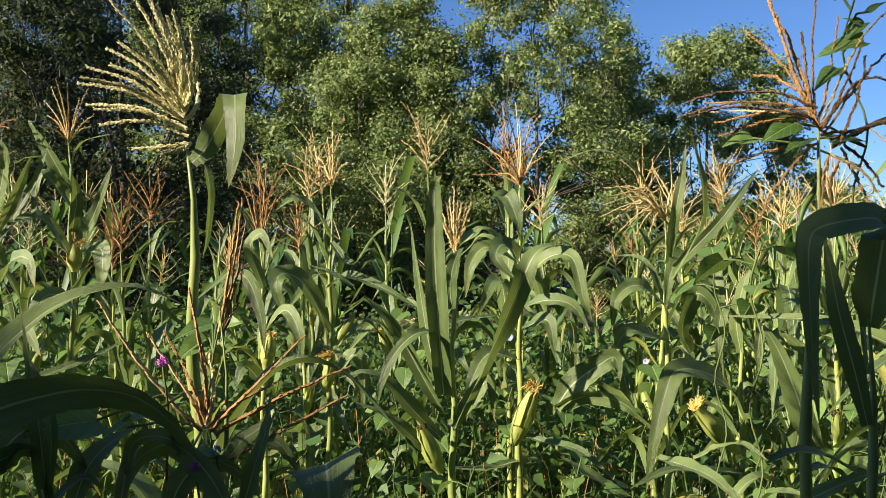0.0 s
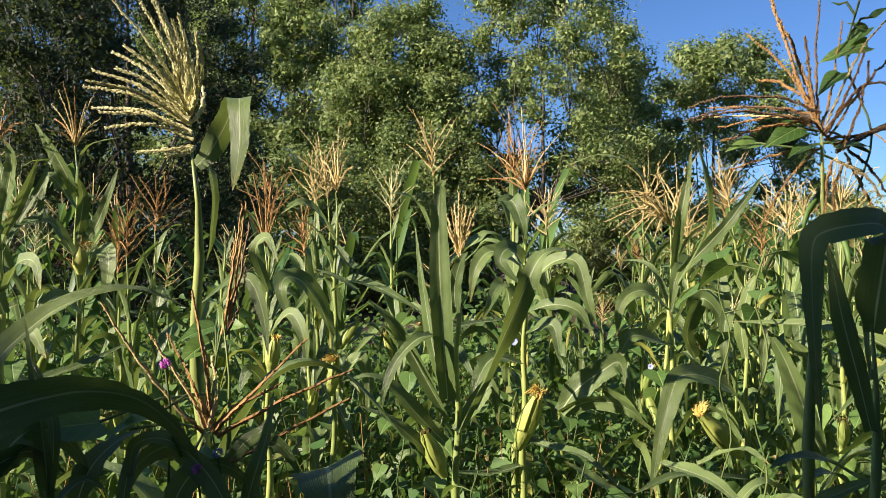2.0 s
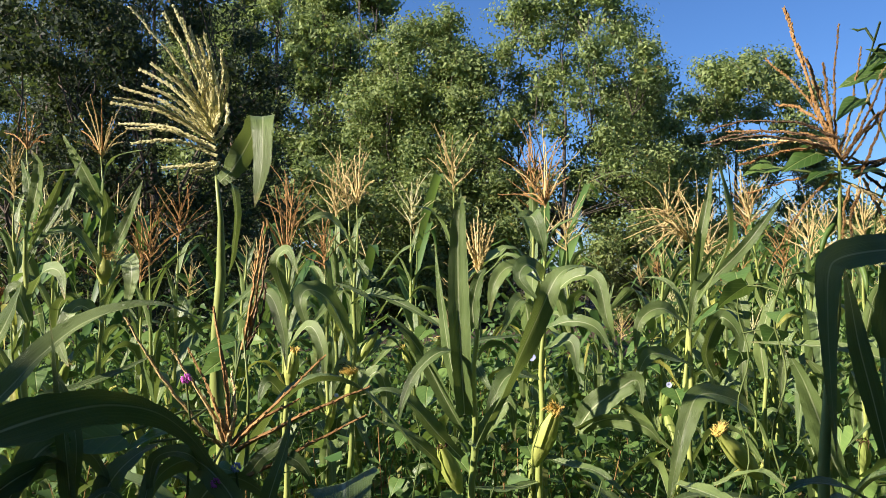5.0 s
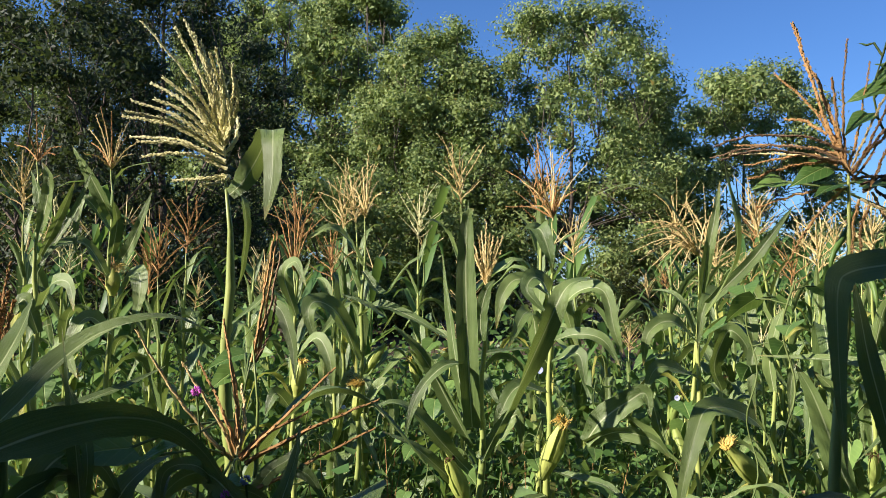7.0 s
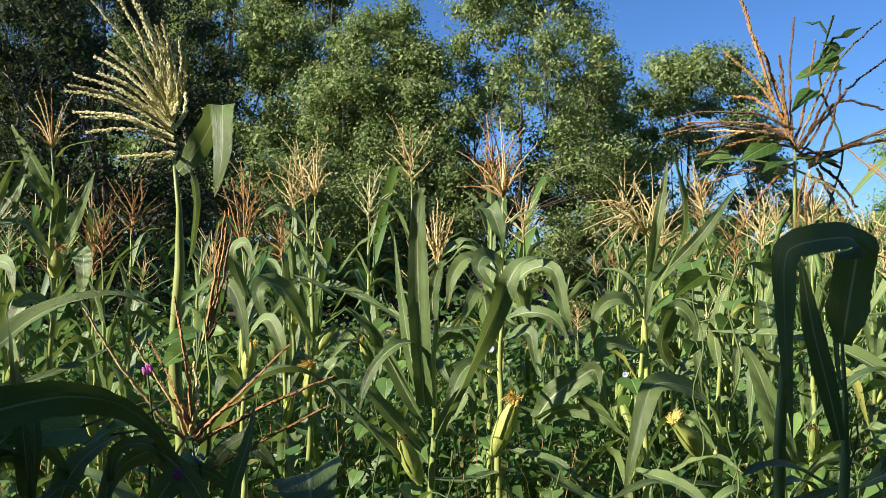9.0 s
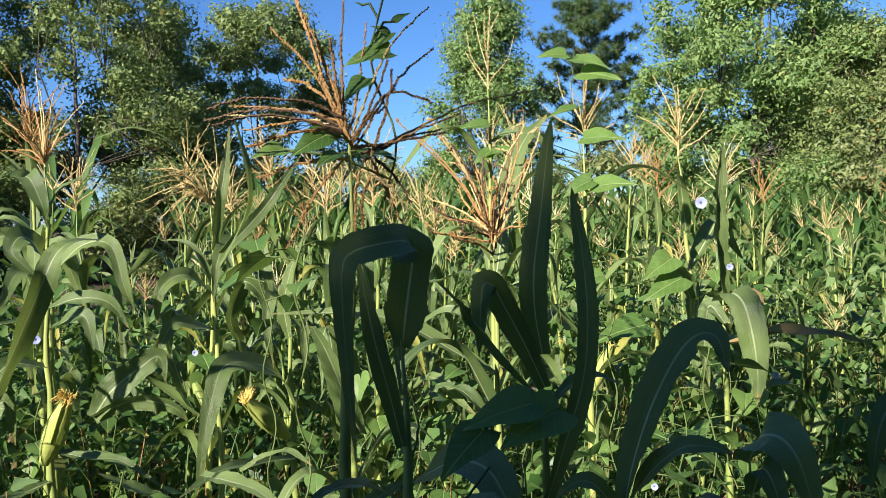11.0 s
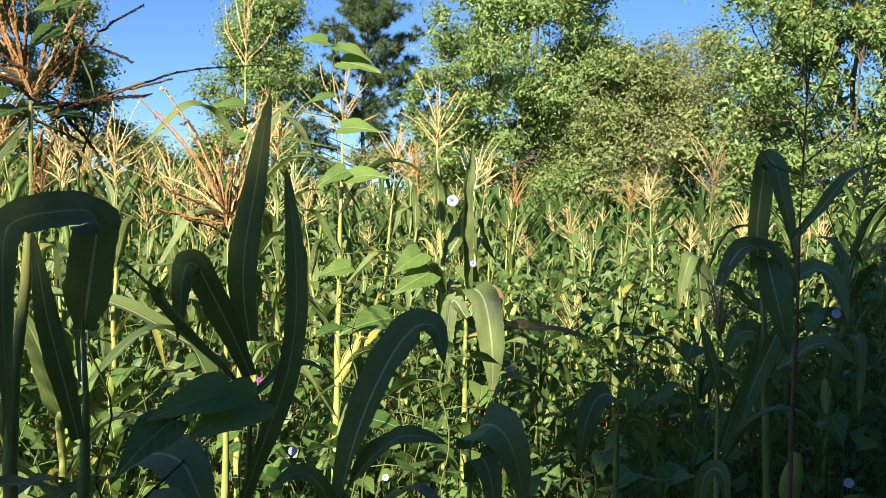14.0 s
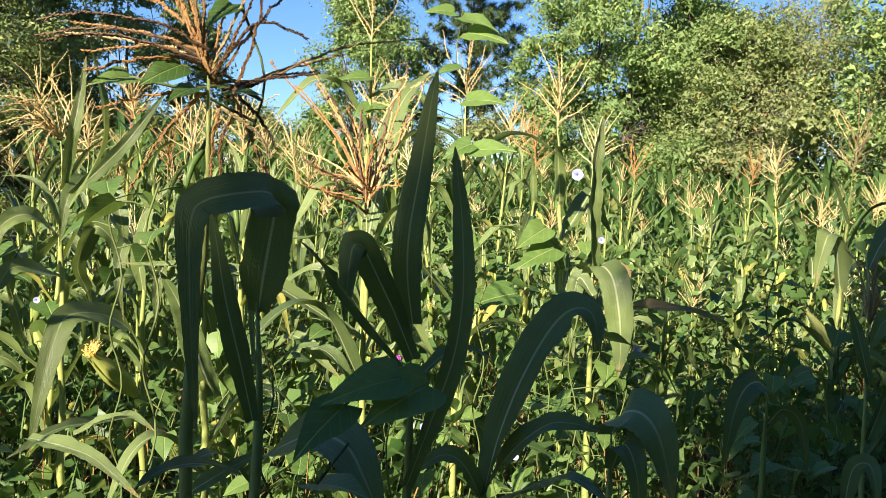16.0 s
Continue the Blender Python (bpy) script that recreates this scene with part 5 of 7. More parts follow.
p.strap([(-0.010, 2.571, 1.188), (-0.047, 2.569, 1.348), (-0.074, 2.566, 1.518), (-0.097, 2.564, 1.695)], 0.044, (-0.66, -0.75, -0.01))
p.strap([(0.026, 2.589, 1.432), (0.021, 2.588, 1.508), (0.038, 2.577, 1.585), (0.062, 2.557, 1.619)], 0.048, (0.01, -0.99, 0.14))
p.strap([(0.031, 2.563, 1.080), (0.096, 2.512, 1.222), (0.155, 2.461, 1.359), (0.217, 2.430, 1.506), (0.260, 2.430, 1.594), (0.307, 2.450, 1.621), (0.381, 2.511, 1.621)], 0.082, (0.90, -0.44, -0.01), (0.00, -0.33, 0.94), 0.08, 20)
p.strap([(0.026, 2.583, 1.076), (0.086, 2.613, 1.155), (0.138, 2.613, 1.207), (0.155, 2.615, 1.087)], 0.062, (0.00, -0.33, 0.94), (0.01, -0.99, 0.14))
p.strap([(-0.285, 2.704, 1.495), (-0.356, 2.703, 1.540), (-0.427, 2.701, 1.567)], 0.036, (0.00, -0.33, 0.94))
p.leaf(0.7, 120, 0.5, 0.06, 50, -60, 0.5, 0.5)
p.ear_at((-0.010, 2.554, 0.948), (-0.071, 2.512, 1.090), 0.026, SILK_BROWN, 0.040, 70, "ripe cream-coloured ear with a dark dried silk")
p.strands([
    [(0.037, 2.607, 1.599), (0.034, 2.605, 1.705), (0.035, 2.604, 1.799)],
    [(0.037, 2.607, 1.602), (0.016, 2.626, 1.670), (-0.003, 2.645, 1.733)],
    [(0.037, 2.607, 1.602), (0.023, 2.576, 1.680), (0.011, 2.545, 1.750)],
    [(0.037, 2.607, 1.602), (0.029, 2.656, 1.689), (0.022, 2.705, 1.771)],
    [(0.037, 2.607, 1.602), (0.040, 2.576, 1.683), (0.045, 2.545, 1.756)],
    [(0.037, 2.607, 1.602), (0.047, 2.636, 1.682), (0.059, 2.665, 1.757)],
    [(0.037, 2.607, 1.602), (0.054, 2.586, 1.675), (0.072, 2.565, 1.741)],
    [(0.037, 2.607, 1.602), (0.062, 2.636, 1.682), (0.089, 2.666, 1.757)],
    [(0.037, 2.607, 1.602), (0.057, 2.566, 1.656), (0.078, 2.526, 1.702)],
    [(0.037, 2.607, 1.602), (0.051, 2.636, 1.645), (0.068, 2.666, 1.681)],
    [(0.037, 2.607, 1.602), (0.021, 2.586, 1.648), (0.006, 2.565, 1.687)],
    [(0.037, 2.607, 1.602), (0.032, 2.666, 1.663), (0.028, 2.725, 1.719)],
    [(0.037, 2.607, 1.602), (0.041, 2.556, 1.660), (0.047, 2.506, 1.709)],
    [(0.037, 2.607, 1.602), (0.014, 2.646, 1.658), (-0.008, 2.685, 1.708)],
    [(0.037, 2.607, 1.602), (0.027, 2.656, 1.636), (0.019, 2.706, 1.664)],
    [(0.037, 2.607, 1.602), (0.045, 2.566, 1.635), (0.054, 2.526, 1.660)],
], TASSEL_STRAW, 30, 0.0120, 0.0030, "upright straw-coloured tassel")

# slim plant with golden silk beside the centre
p = hero((-0.490, 3.562), (-0.467, 3.597, 1.876), 0.0120, "slim maize plant with golden silk and a straw tassel", 1027)
p.strands([
    [(-0.467, 3.597, 1.876), (-0.462, 3.596, 2.007), (-0.459, 3.594, 2.145)],
    [(-0.467, 3.597, 1.883), (-0.508, 3.645, 1.984), (-0.551, 3.694, 2.030)],
    [(-0.467, 3.597, 1.883), (-0.477, 3.546, 2.000), (-0.486, 3.495, 2.060)],
    [(-0.467, 3.597, 1.883), (-0.499, 3.646, 1.959), (-0.531, 3.695, 1.981)],
    [(-0.467, 3.597, 1.883), (-0.501, 3.571, 1.923), (-0.535, 3.546, 1.908)],
    [(-0.467, 3.597, 1.883), (-0.482, 3.645, 2.020), (-0.497, 3.694, 2.104)],
    [(-0.467, 3.597, 1.883), (-0.447, 3.546, 2.000), (-0.428, 3.495, 2.060)],
    [(-0.467, 3.597, 1.883), (-0.449, 3.646, 1.990), (-0.431, 3.696, 2.042)],
    [(-0.467, 3.597, 1.883), (-0.427, 3.547, 1.955), (-0.389, 3.497, 1.972)],
    [(-0.467, 3.597, 1.883), (-0.444, 3.647, 1.935), (-0.421, 3.697, 1.932)],
    [(-0.467, 3.597, 1.883), (-0.453, 3.621, 2.023), (-0.439, 3.645, 2.109)],
    [(-0.467, 3.597, 1.883), (-0.479, 3.547, 1.909), (-0.491, 3.497, 1.880)],
    [(-0.467, 3.597, 1.883), (-0.478, 3.646, 1.990), (-0.490, 3.695, 2.043)],
], TASSEL_STRAW, 22, 0.0130, 0.0034, "straw-coloured tassel with a tall spike")
p.ear_at((-0.485, 3.528, 1.033), (-0.464, 3.506, 1.186), 0.026, SILK_GOLD, 0.075, 140, "green ear with a bright golden silk")
p.strap([(-0.476, 3.562, 1.461), (-0.394, 3.503, 1.510), (-0.252, 3.455, 1.466), (-0.091, 3.408, 1.378)], 0.064, (0.00, -0.33, 0.94), (0.01, -0.79, 0.62))
p.strap([(-0.469, 3.580, 1.650), (-0.371, 3.502, 1.556), (-0.274, 3.452, 1.671), (-0.194, 3.452, 1.728)], 0.055, (0.00, -0.33, 0.94))
p.strap([(-0.474, 3.580, 1.674), (-0.521, 3.498, 1.776), (-0.593, 3.446, 1.826), (-0.674, 3.396, 1.771)], 0.060, (0.00, -0.33, 0.94), (0.01, -0.79, 0.62))
p.strap([(-0.480, 3.555, 1.274), (-0.556, 3.501, 1.464), (-0.639, 3.449, 1.523), (-0.664, 3.400, 1.468), (-0.608, 3.402, 1.311)], 0.101, (0.00, -0.33, 0.94), (0.01, -0.99, 0.14))
p.strap([(-0.485, 3.557, 1.040), (-0.371, 3.507, 1.186), (-0.325, 3.509, 1.094), (-0.337, 3.511, 0.909)], 0.070, (0.00, -0.33, 0.94), (0.01, -0.99, 0.14))
p = hero((-0.682, 3.308), (-0.713, 3.347, 1.647), 0.0125, "maize plant with a yellow-green ear and rusty tassel", 1030)
p.ear_at((-0.681, 3.283, 1.159), (-0.664, 3.262, 1.301), 0.026, SILK_GOLD, 0.050, 90, "yellow-green ear with a short golden silk")
p.strands([
    [(-0.713, 3.347, 1.643), (-0.713, 3.345, 1.780), (-0.715, 3.343, 1.957)],
    [(-0.713, 3.347, 1.647), (-0.764, 3.385, 1.788), (-0.816, 3.422, 1.909)],
    [(-0.713, 3.347, 1.647), (-0.730, 3.305, 1.800), (-0.745, 3.263, 1.927)],
    [(-0.713, 3.347, 1.647), (-0.710, 3.395, 1.816), (-0.707, 3.443, 1.967)],
    [(-0.713, 3.347, 1.647), (-0.678, 3.296, 1.777), (-0.644, 3.245, 1.882)],
    [(-0.713, 3.347, 1.647), (-0.686, 3.386, 1.760), (-0.658, 3.425, 1.852)],
    [(-0.713, 3.347, 1.647), (-0.755, 3.305, 1.745), (-0.795, 3.264, 1.819)],
    [(-0.713, 3.347, 1.647), (-0.738, 3.395, 1.771), (-0.764, 3.443, 1.876)],
    [(-0.713, 3.347, 1.647), (-0.705, 3.396, 1.743), (-0.696, 3.445, 1.819)],
    [(-0.713, 3.347, 1.647), (-0.735, 3.296, 1.717), (-0.756, 3.245, 1.764)],
], TASSEL_RUST, 22, 0.0120, 0.0032, "rusty brown tassel")
p.strap([(-0.698, 3.319, 1.471), (-0.742, 3.297, 1.625), (-0.687, 3.247, 1.678), (-0.635, 3.199, 1.582)], 0.060, (0.00, -0.33, 0.94), (0.01, -0.99, 0.14))
p.strap([(-0.690, 3.302, 1.298), (-0.602, 3.252, 1.388), (-0.540, 3.203, 1.307), (-0.529, 3.205, 1.180)], 0.064, (0.00, -0.33, 0.94), (0.01, -0.99, 0.14))
p.strap([(-0.686, 3.304, 1.080), (-0.752, 3.252, 1.174), (-0.783, 3.203, 1.096)], 0.064, (0.00, -0.33, 0.94), (0.01, -0.99, 0.14))

# tall plant with the spire tassel
p = hero((0.333, 3.823), (0.350, 3.857, 1.894), 0.0130, "tall maize plant with a rusty spire tassel", 1028)
p.strands([
    [(0.350, 3.857, 1.894), (0.345, 3.855, 2.085), (0.332, 3.852, 2.276)],
    [(0.347, 3.857, 1.907), (0.353, 3.835, 2.057), (0.343, 3.833, 2.196)],
    [(0.350, 3.857, 1.907), (0.424, 3.906, 2.057), (0.515, 3.956, 2.168)],
    [(0.350, 3.857, 1.907), (0.379, 3.806, 2.040), (0.415, 3.755, 2.127)],
    [(0.350, 3.857, 1.907), (0.374, 3.905, 2.074), (0.403, 3.954, 2.202)],
    [(0.350, 3.857, 1.907), (0.308, 3.805, 2.027), (0.259, 3.753, 2.102)],
    [(0.350, 3.857, 1.907), (0.289, 3.905, 2.016), (0.213, 3.953, 2.084)],
    [(0.350, 3.857, 1.907), (0.269, 3.805, 2.027), (0.173, 3.752, 2.102)],
    [(0.350, 3.857, 1.907), (0.258, 3.905, 1.956), (0.142, 3.954, 1.962)],
    [(0.350, 3.857, 1.907), (0.391, 3.807, 1.987), (0.440, 3.757, 2.023)],
    [(0.350, 3.857, 1.907), (0.380, 3.907, 1.984), (0.416, 3.957, 2.019)],
    [(0.350, 3.857, 1.907), (0.319, 3.806, 1.974), (0.284, 3.755, 1.998)],
    [(0.350, 3.857, 1.907), (0.339, 3.905, 2.049), (0.325, 3.954, 2.150)],
    [(0.350, 3.857, 1.907), (0.357, 3.806, 2.025), (0.366, 3.755, 2.097)],
    [(0.350, 3.857, 1.907), (0.310, 3.906, 1.958), (0.260, 3.955, 1.967)],
], (TASSEL_RUST, TASSEL_STRAW), 24, 0.0120, 0.0036, "rusty tassel with a tall spire")
p.strap([(0.344, 3.830, 1.652), (0.303, 3.788, 1.789), (0.266, 3.747, 1.844), (0.286, 3.687, 1.835), (0.317, 3.659, 1.746), (0.332, 3.660, 1.674)], 0.113, (0.00, -0.33, 0.94), (0.01, -0.99, 0.14))
p.strap([(0.344, 3.830, 1.677), (0.386, 3.789, 1.789), (0.457, 3.759, 1.837), (0.515, 3.730, 1.847)], 0.055, (0.00, -0.33, 0.94))
p.strap([(0.340, 3.813, 1.451), (0.457, 3.763, 1.577), (0.561, 3.714, 1.577), (0.601, 3.666, 1.408), (0.637, 3.668, 1.312)], 0.083, (0.00, -0.33, 0.94), (0.01, -0.99, 0.14))
p.strap([(0.337, 3.811, 1.551), (0.197, 3.759, 1.627), (0.121, 3.709, 1.553), (0.096, 3.710, 1.406)], 0.084, (0.00, -0.33, 0.94), (0.01, -0.99, 0.14))
p.strap([(0.337, 3.815, 1.250), (0.450, 3.716, 1.308), (0.480, 3.668, 1.167)], 0.083, (0.00, -0.33, 0.94), (0.01, -0.99, 0.14))

# plant with the drooping straw tassel and stiff pointed leaves
p = hero((0.844, 3.228), (0.850, 3.265, 1.730), 0.0120, "maize plant with a drooping straw-coloured tassel", 1029)
p.strands([
    [(0.850, 3.266, 1.725), (0.787, 3.234, 1.814), (0.655, 3.212, 1.851)],
    [(0.850, 3.266, 1.725), (0.736, 3.263, 1.787), (0.598, 3.272, 1.735)],
    [(0.850, 3.266, 1.725), (0.729, 3.203, 1.807), (0.591, 3.152, 1.776)],
    [(0.850, 3.266, 1.725), (0.752, 3.274, 1.772), (0.632, 3.293, 1.705)],
    [(0.850, 3.266, 1.725), (0.752, 3.194, 1.755), (0.643, 3.134, 1.675)],
    [(0.850, 3.266, 1.725), (0.786, 3.263, 1.838), (0.710, 3.272, 1.838)],
    [(0.850, 3.266, 1.725), (0.743, 3.203, 1.823), (0.622, 3.152, 1.809)],
    [(0.850, 3.266, 1.725), (0.800, 3.275, 1.755), (0.741, 3.295, 1.670)],
    [(0.850, 3.266, 1.725), (0.802, 3.195, 1.747), (0.752, 3.135, 1.659)],
    [(0.850, 3.266, 1.725), (0.781, 3.284, 1.802), (0.697, 3.313, 1.765)],
    [(0.850, 3.266, 1.725), (0.786, 3.184, 1.780), (0.717, 3.114, 1.724)],
    [(0.850, 3.266, 1.725), (0.801, 3.284, 1.816), (0.741, 3.313, 1.793)],
    [(0.850, 3.266, 1.725), (0.876, 3.274, 1.844), (0.910, 3.295, 1.850)],
    [(0.850, 3.266, 1.725), (0.812, 3.194, 1.838), (0.773, 3.133, 1.838)],
    [(0.850, 3.266, 1.725), (0.748, 3.273, 1.844), (0.624, 3.291, 1.850)],
    [(0.850, 3.266, 1.725), (0.750, 3.214, 1.782), (0.636, 3.173, 1.726)],
    [(0.850, 3.266, 1.725), (0.784, 3.254, 1.771), (0.706, 3.254, 1.704)],
], TASSEL_STRAW, 26, 0.0110, 0.0030, "drooping straw-coloured tassel")
p.strap([(0.845, 3.219, 1.474), (0.872, 2.916, 1.678), (0.859, 2.815, 1.804), (0.837, 2.813, 1.915), (0.815, 2.811, 2.012)], 0.046, (0.68, -0.73, -0.01))
p.strap([(0.845, 3.218, 1.559), (0.844, 3.115, 1.724), (0.870, 3.114, 1.867), (0.887, 3.113, 1.994)], 0.045, (0.01, -0.99, 0.14))
p.strap([(0.845, 3.218, 1.516), (0.951, 3.017, 1.680), (1.014, 2.967, 1.776), (1.077, 2.916, 1.884)], 0.048, (0.01, -0.99, 0.14))
p.strap([(0.841, 3.220, 1.390), (0.728, 3.167, 1.476), (0.634, 3.116, 1.437), (0.614, 3.118, 1.315)], 0.070, (0.00, -0.33, 0.94), (0.01, -0.99, 0.14))
p.strap([(0.843, 3.221, 1.263), (0.675, 3.119, 1.315), (0.604, 3.069, 1.218)], 0.070, (0.00, -0.33, 0.94), (0.01, -0.99, 0.14))
p.strap([(0.819, 3.414, 1.859), (0.763, 3.412, 1.938), (0.685, 3.410, 1.994), (0.584, 3.409, 2.006), (0.471, 3.408, 1.961)], 0.031, (0.00, -0.33, 0.94))

# plant with the leaning ear and golden silk
p = hero((0.253, 3.019), (0.278, 3.060, 1.582), 0.0140, "maize plant with a golden ear on a bright stalk", 1006)
p.strap([(0.273, 3.031, 1.522), (0.246, 2.989, 1.606), (0.205, 2.959, 1.629), (0.183, 2.929, 1.582), (0.249, 2.911, 1.506)], 0.086, (0.00, -0.33, 0.94), (0.01, -0.99, 0.14))
p.strap([(0.267, 3.012, 1.404), (0.360, 2.963, 1.436), (0.444, 2.934, 1.418), (0.498, 2.916, 1.333)], 0.062, (0.00, -0.33, 0.94), (0.01, -0.99, 0.14))
p.strap([(0.261, 3.014, 1.225), (0.156, 2.963, 1.251), (0.095, 2.913, 1.161), (0.076, 2.915, 1.027)], 0.066, (0.00, -0.33, 0.94), (0.01, -0.99, 0.14))
p.strap([(0.370, 2.817, 1.093), (0.422, 2.797, 1.170), (0.501, 2.777, 1.233), (0.556, 2.778, 1.259), (0.570, 2.759, 1.185)], 0.091, (0.01, -0.79, 0.62), (0.01, -0.99, 0.14), label="broad lit leaf with a pale rib")
p.strap([(0.370, 2.817, 1.093), (0.472, 2.768, 1.138), (0.571, 2.720, 1.120), (0.624, 2.721, 1.066)], 0.072, (0.01, -0.85, -0.52), (0.01, -0.85, -0.52))
p.strap([(0.257, 3.018, 0.968), (0.363, 2.919, 0.950), (0.443, 2.820, 0.950), (0.552, 2.722, 0.870)], 0.056, (0.00, -0.33, 0.94))
p.strap([(0.257, 3.019, 0.868), (0.133, 2.917, 0.864), (-0.001, 2.865, 0.887)], 0.046, (0.00, -0.33, 0.94))
p.ear_at((0.243, 2.998, 0.932), (0.315, 2.946, 1.143), 0.033, SILK_GOLD, 0.085, 170, "plump yellow-green ear with golden silk")

# plant with the drooping pale-ribbed leaf and an ear
p = hero((0.989, 2.828), (0.980, 2.821, 1.416), 0.0135, "maize plant with a pale drooping leaf and yellow ear", 1007)
p.strap([(0.987, 2.826, 1.046), (0.926, 2.774, 1.156), (0.829, 2.722, 1.218), (0.718, 2.640, 1.234), (0.672, 2.600, 1.167), (0.630, 2.571, 1.029), (0.606, 2.573, 0.877)], 0.081, (0.00, -0.33, 0.94), (0.01, -0.99, 0.14), 0.05, 10, 0.7, 3.0, label="pale drooping leaf with a broad rib")
p.strap([(0.857, 2.972, 1.250), (0.814, 2.920, 1.333), (0.833, 2.899, 1.420), (0.857, 2.869, 1.462), (0.910, 2.860, 1.395), (0.919, 2.862, 1.244)], 0.072, (0.68, -0.73, -0.01), (0.01, -0.99, 0.14))
p.strap([(0.980, 2.823, 1.268), (0.959, 2.801, 1.380), (0.976, 2.780, 1.491), (1.003, 2.780, 1.550)], 0.051, (-0.66, -0.75, -0.01))
p.strap([(0.980, 2.822, 1.342), (0.909, 2.770, 1.419), (0.874, 2.721, 1.316), (0.892, 2.723, 1.191)], 0.047, (0.00, -0.33, 0.94), (0.01, -0.99, 0.14))
p.strap([(0.951, 3.219, 1.559), (0.898, 3.218, 1.584), (0.842, 3.168, 1.518), (0.821, 3.170, 1.372)], 0.071, (0.00, -0.33, 0.94), (0.01, -0.99, 0.14))
p.strap([(0.951, 3.219, 1.569), (1.004, 3.220, 1.559), (1.019, 3.171, 1.455), (1.040, 3.173, 1.309)], 0.071, (0.00, -0.33, 0.94), (0.01, -0.99, 0.14))
p.strap([(0.998, 2.828, 0.870), (0.790, 2.625, 0.931), (0.661, 2.523, 0.957), (0.523, 2.421, 0.932)], 0.058, (0.00, -0.33, 0.94))
p.strap([(0.549, 2.623, 0.846), (0.481, 2.621, 0.897), (0.412, 2.620, 0.940), (0.352, 2.619, 0.980)], 0.062, (0.00, -0.33, 0.94))
p.ear_at((0.958, 2.807, 0.949), (0.805, 2.743, 1.102), 0.031, SILK_GOLD, 0.075, 170, "yellow ear leaning off its stalk with rusty silk")

# plant with a broad lit leaf
p = hero((0.886, 2.024), (0.847, 2.019, 1.469), 0.0125, "maize plant with a broad lit leaf beside dark leaves", 1008)
p.strap([(0.881, 2.023, 1.139), (0.849, 2.002, 1.196), (0.815, 1.990, 1.282), (0.776, 1.979, 1.368), (0.737, 1.978, 1.435)], 0.070, (-0.66, -0.75, -0.01), (-0.66, -0.75, -0.01), 0.07, 18)
p.strap([(0.795, 2.118, 1.428), (0.781, 2.119, 1.379), (0.778, 2.120, 1.282)], 0.031, (0.01, -0.99, 0.14))
p.strap([(0.873, 2.021, 1.284), (0.847, 2.020, 1.363), (0.794, 2.019, 1.416)], 0.040, (0.01, -0.85, -0.52))
p.leaf(1.0, 110, 0.4, 0.06, 60, -60, 0.5, 0.5)
p.leaf(0.95, -110, 0.4, 0.06, 50, -60, 0.5, 0.5)

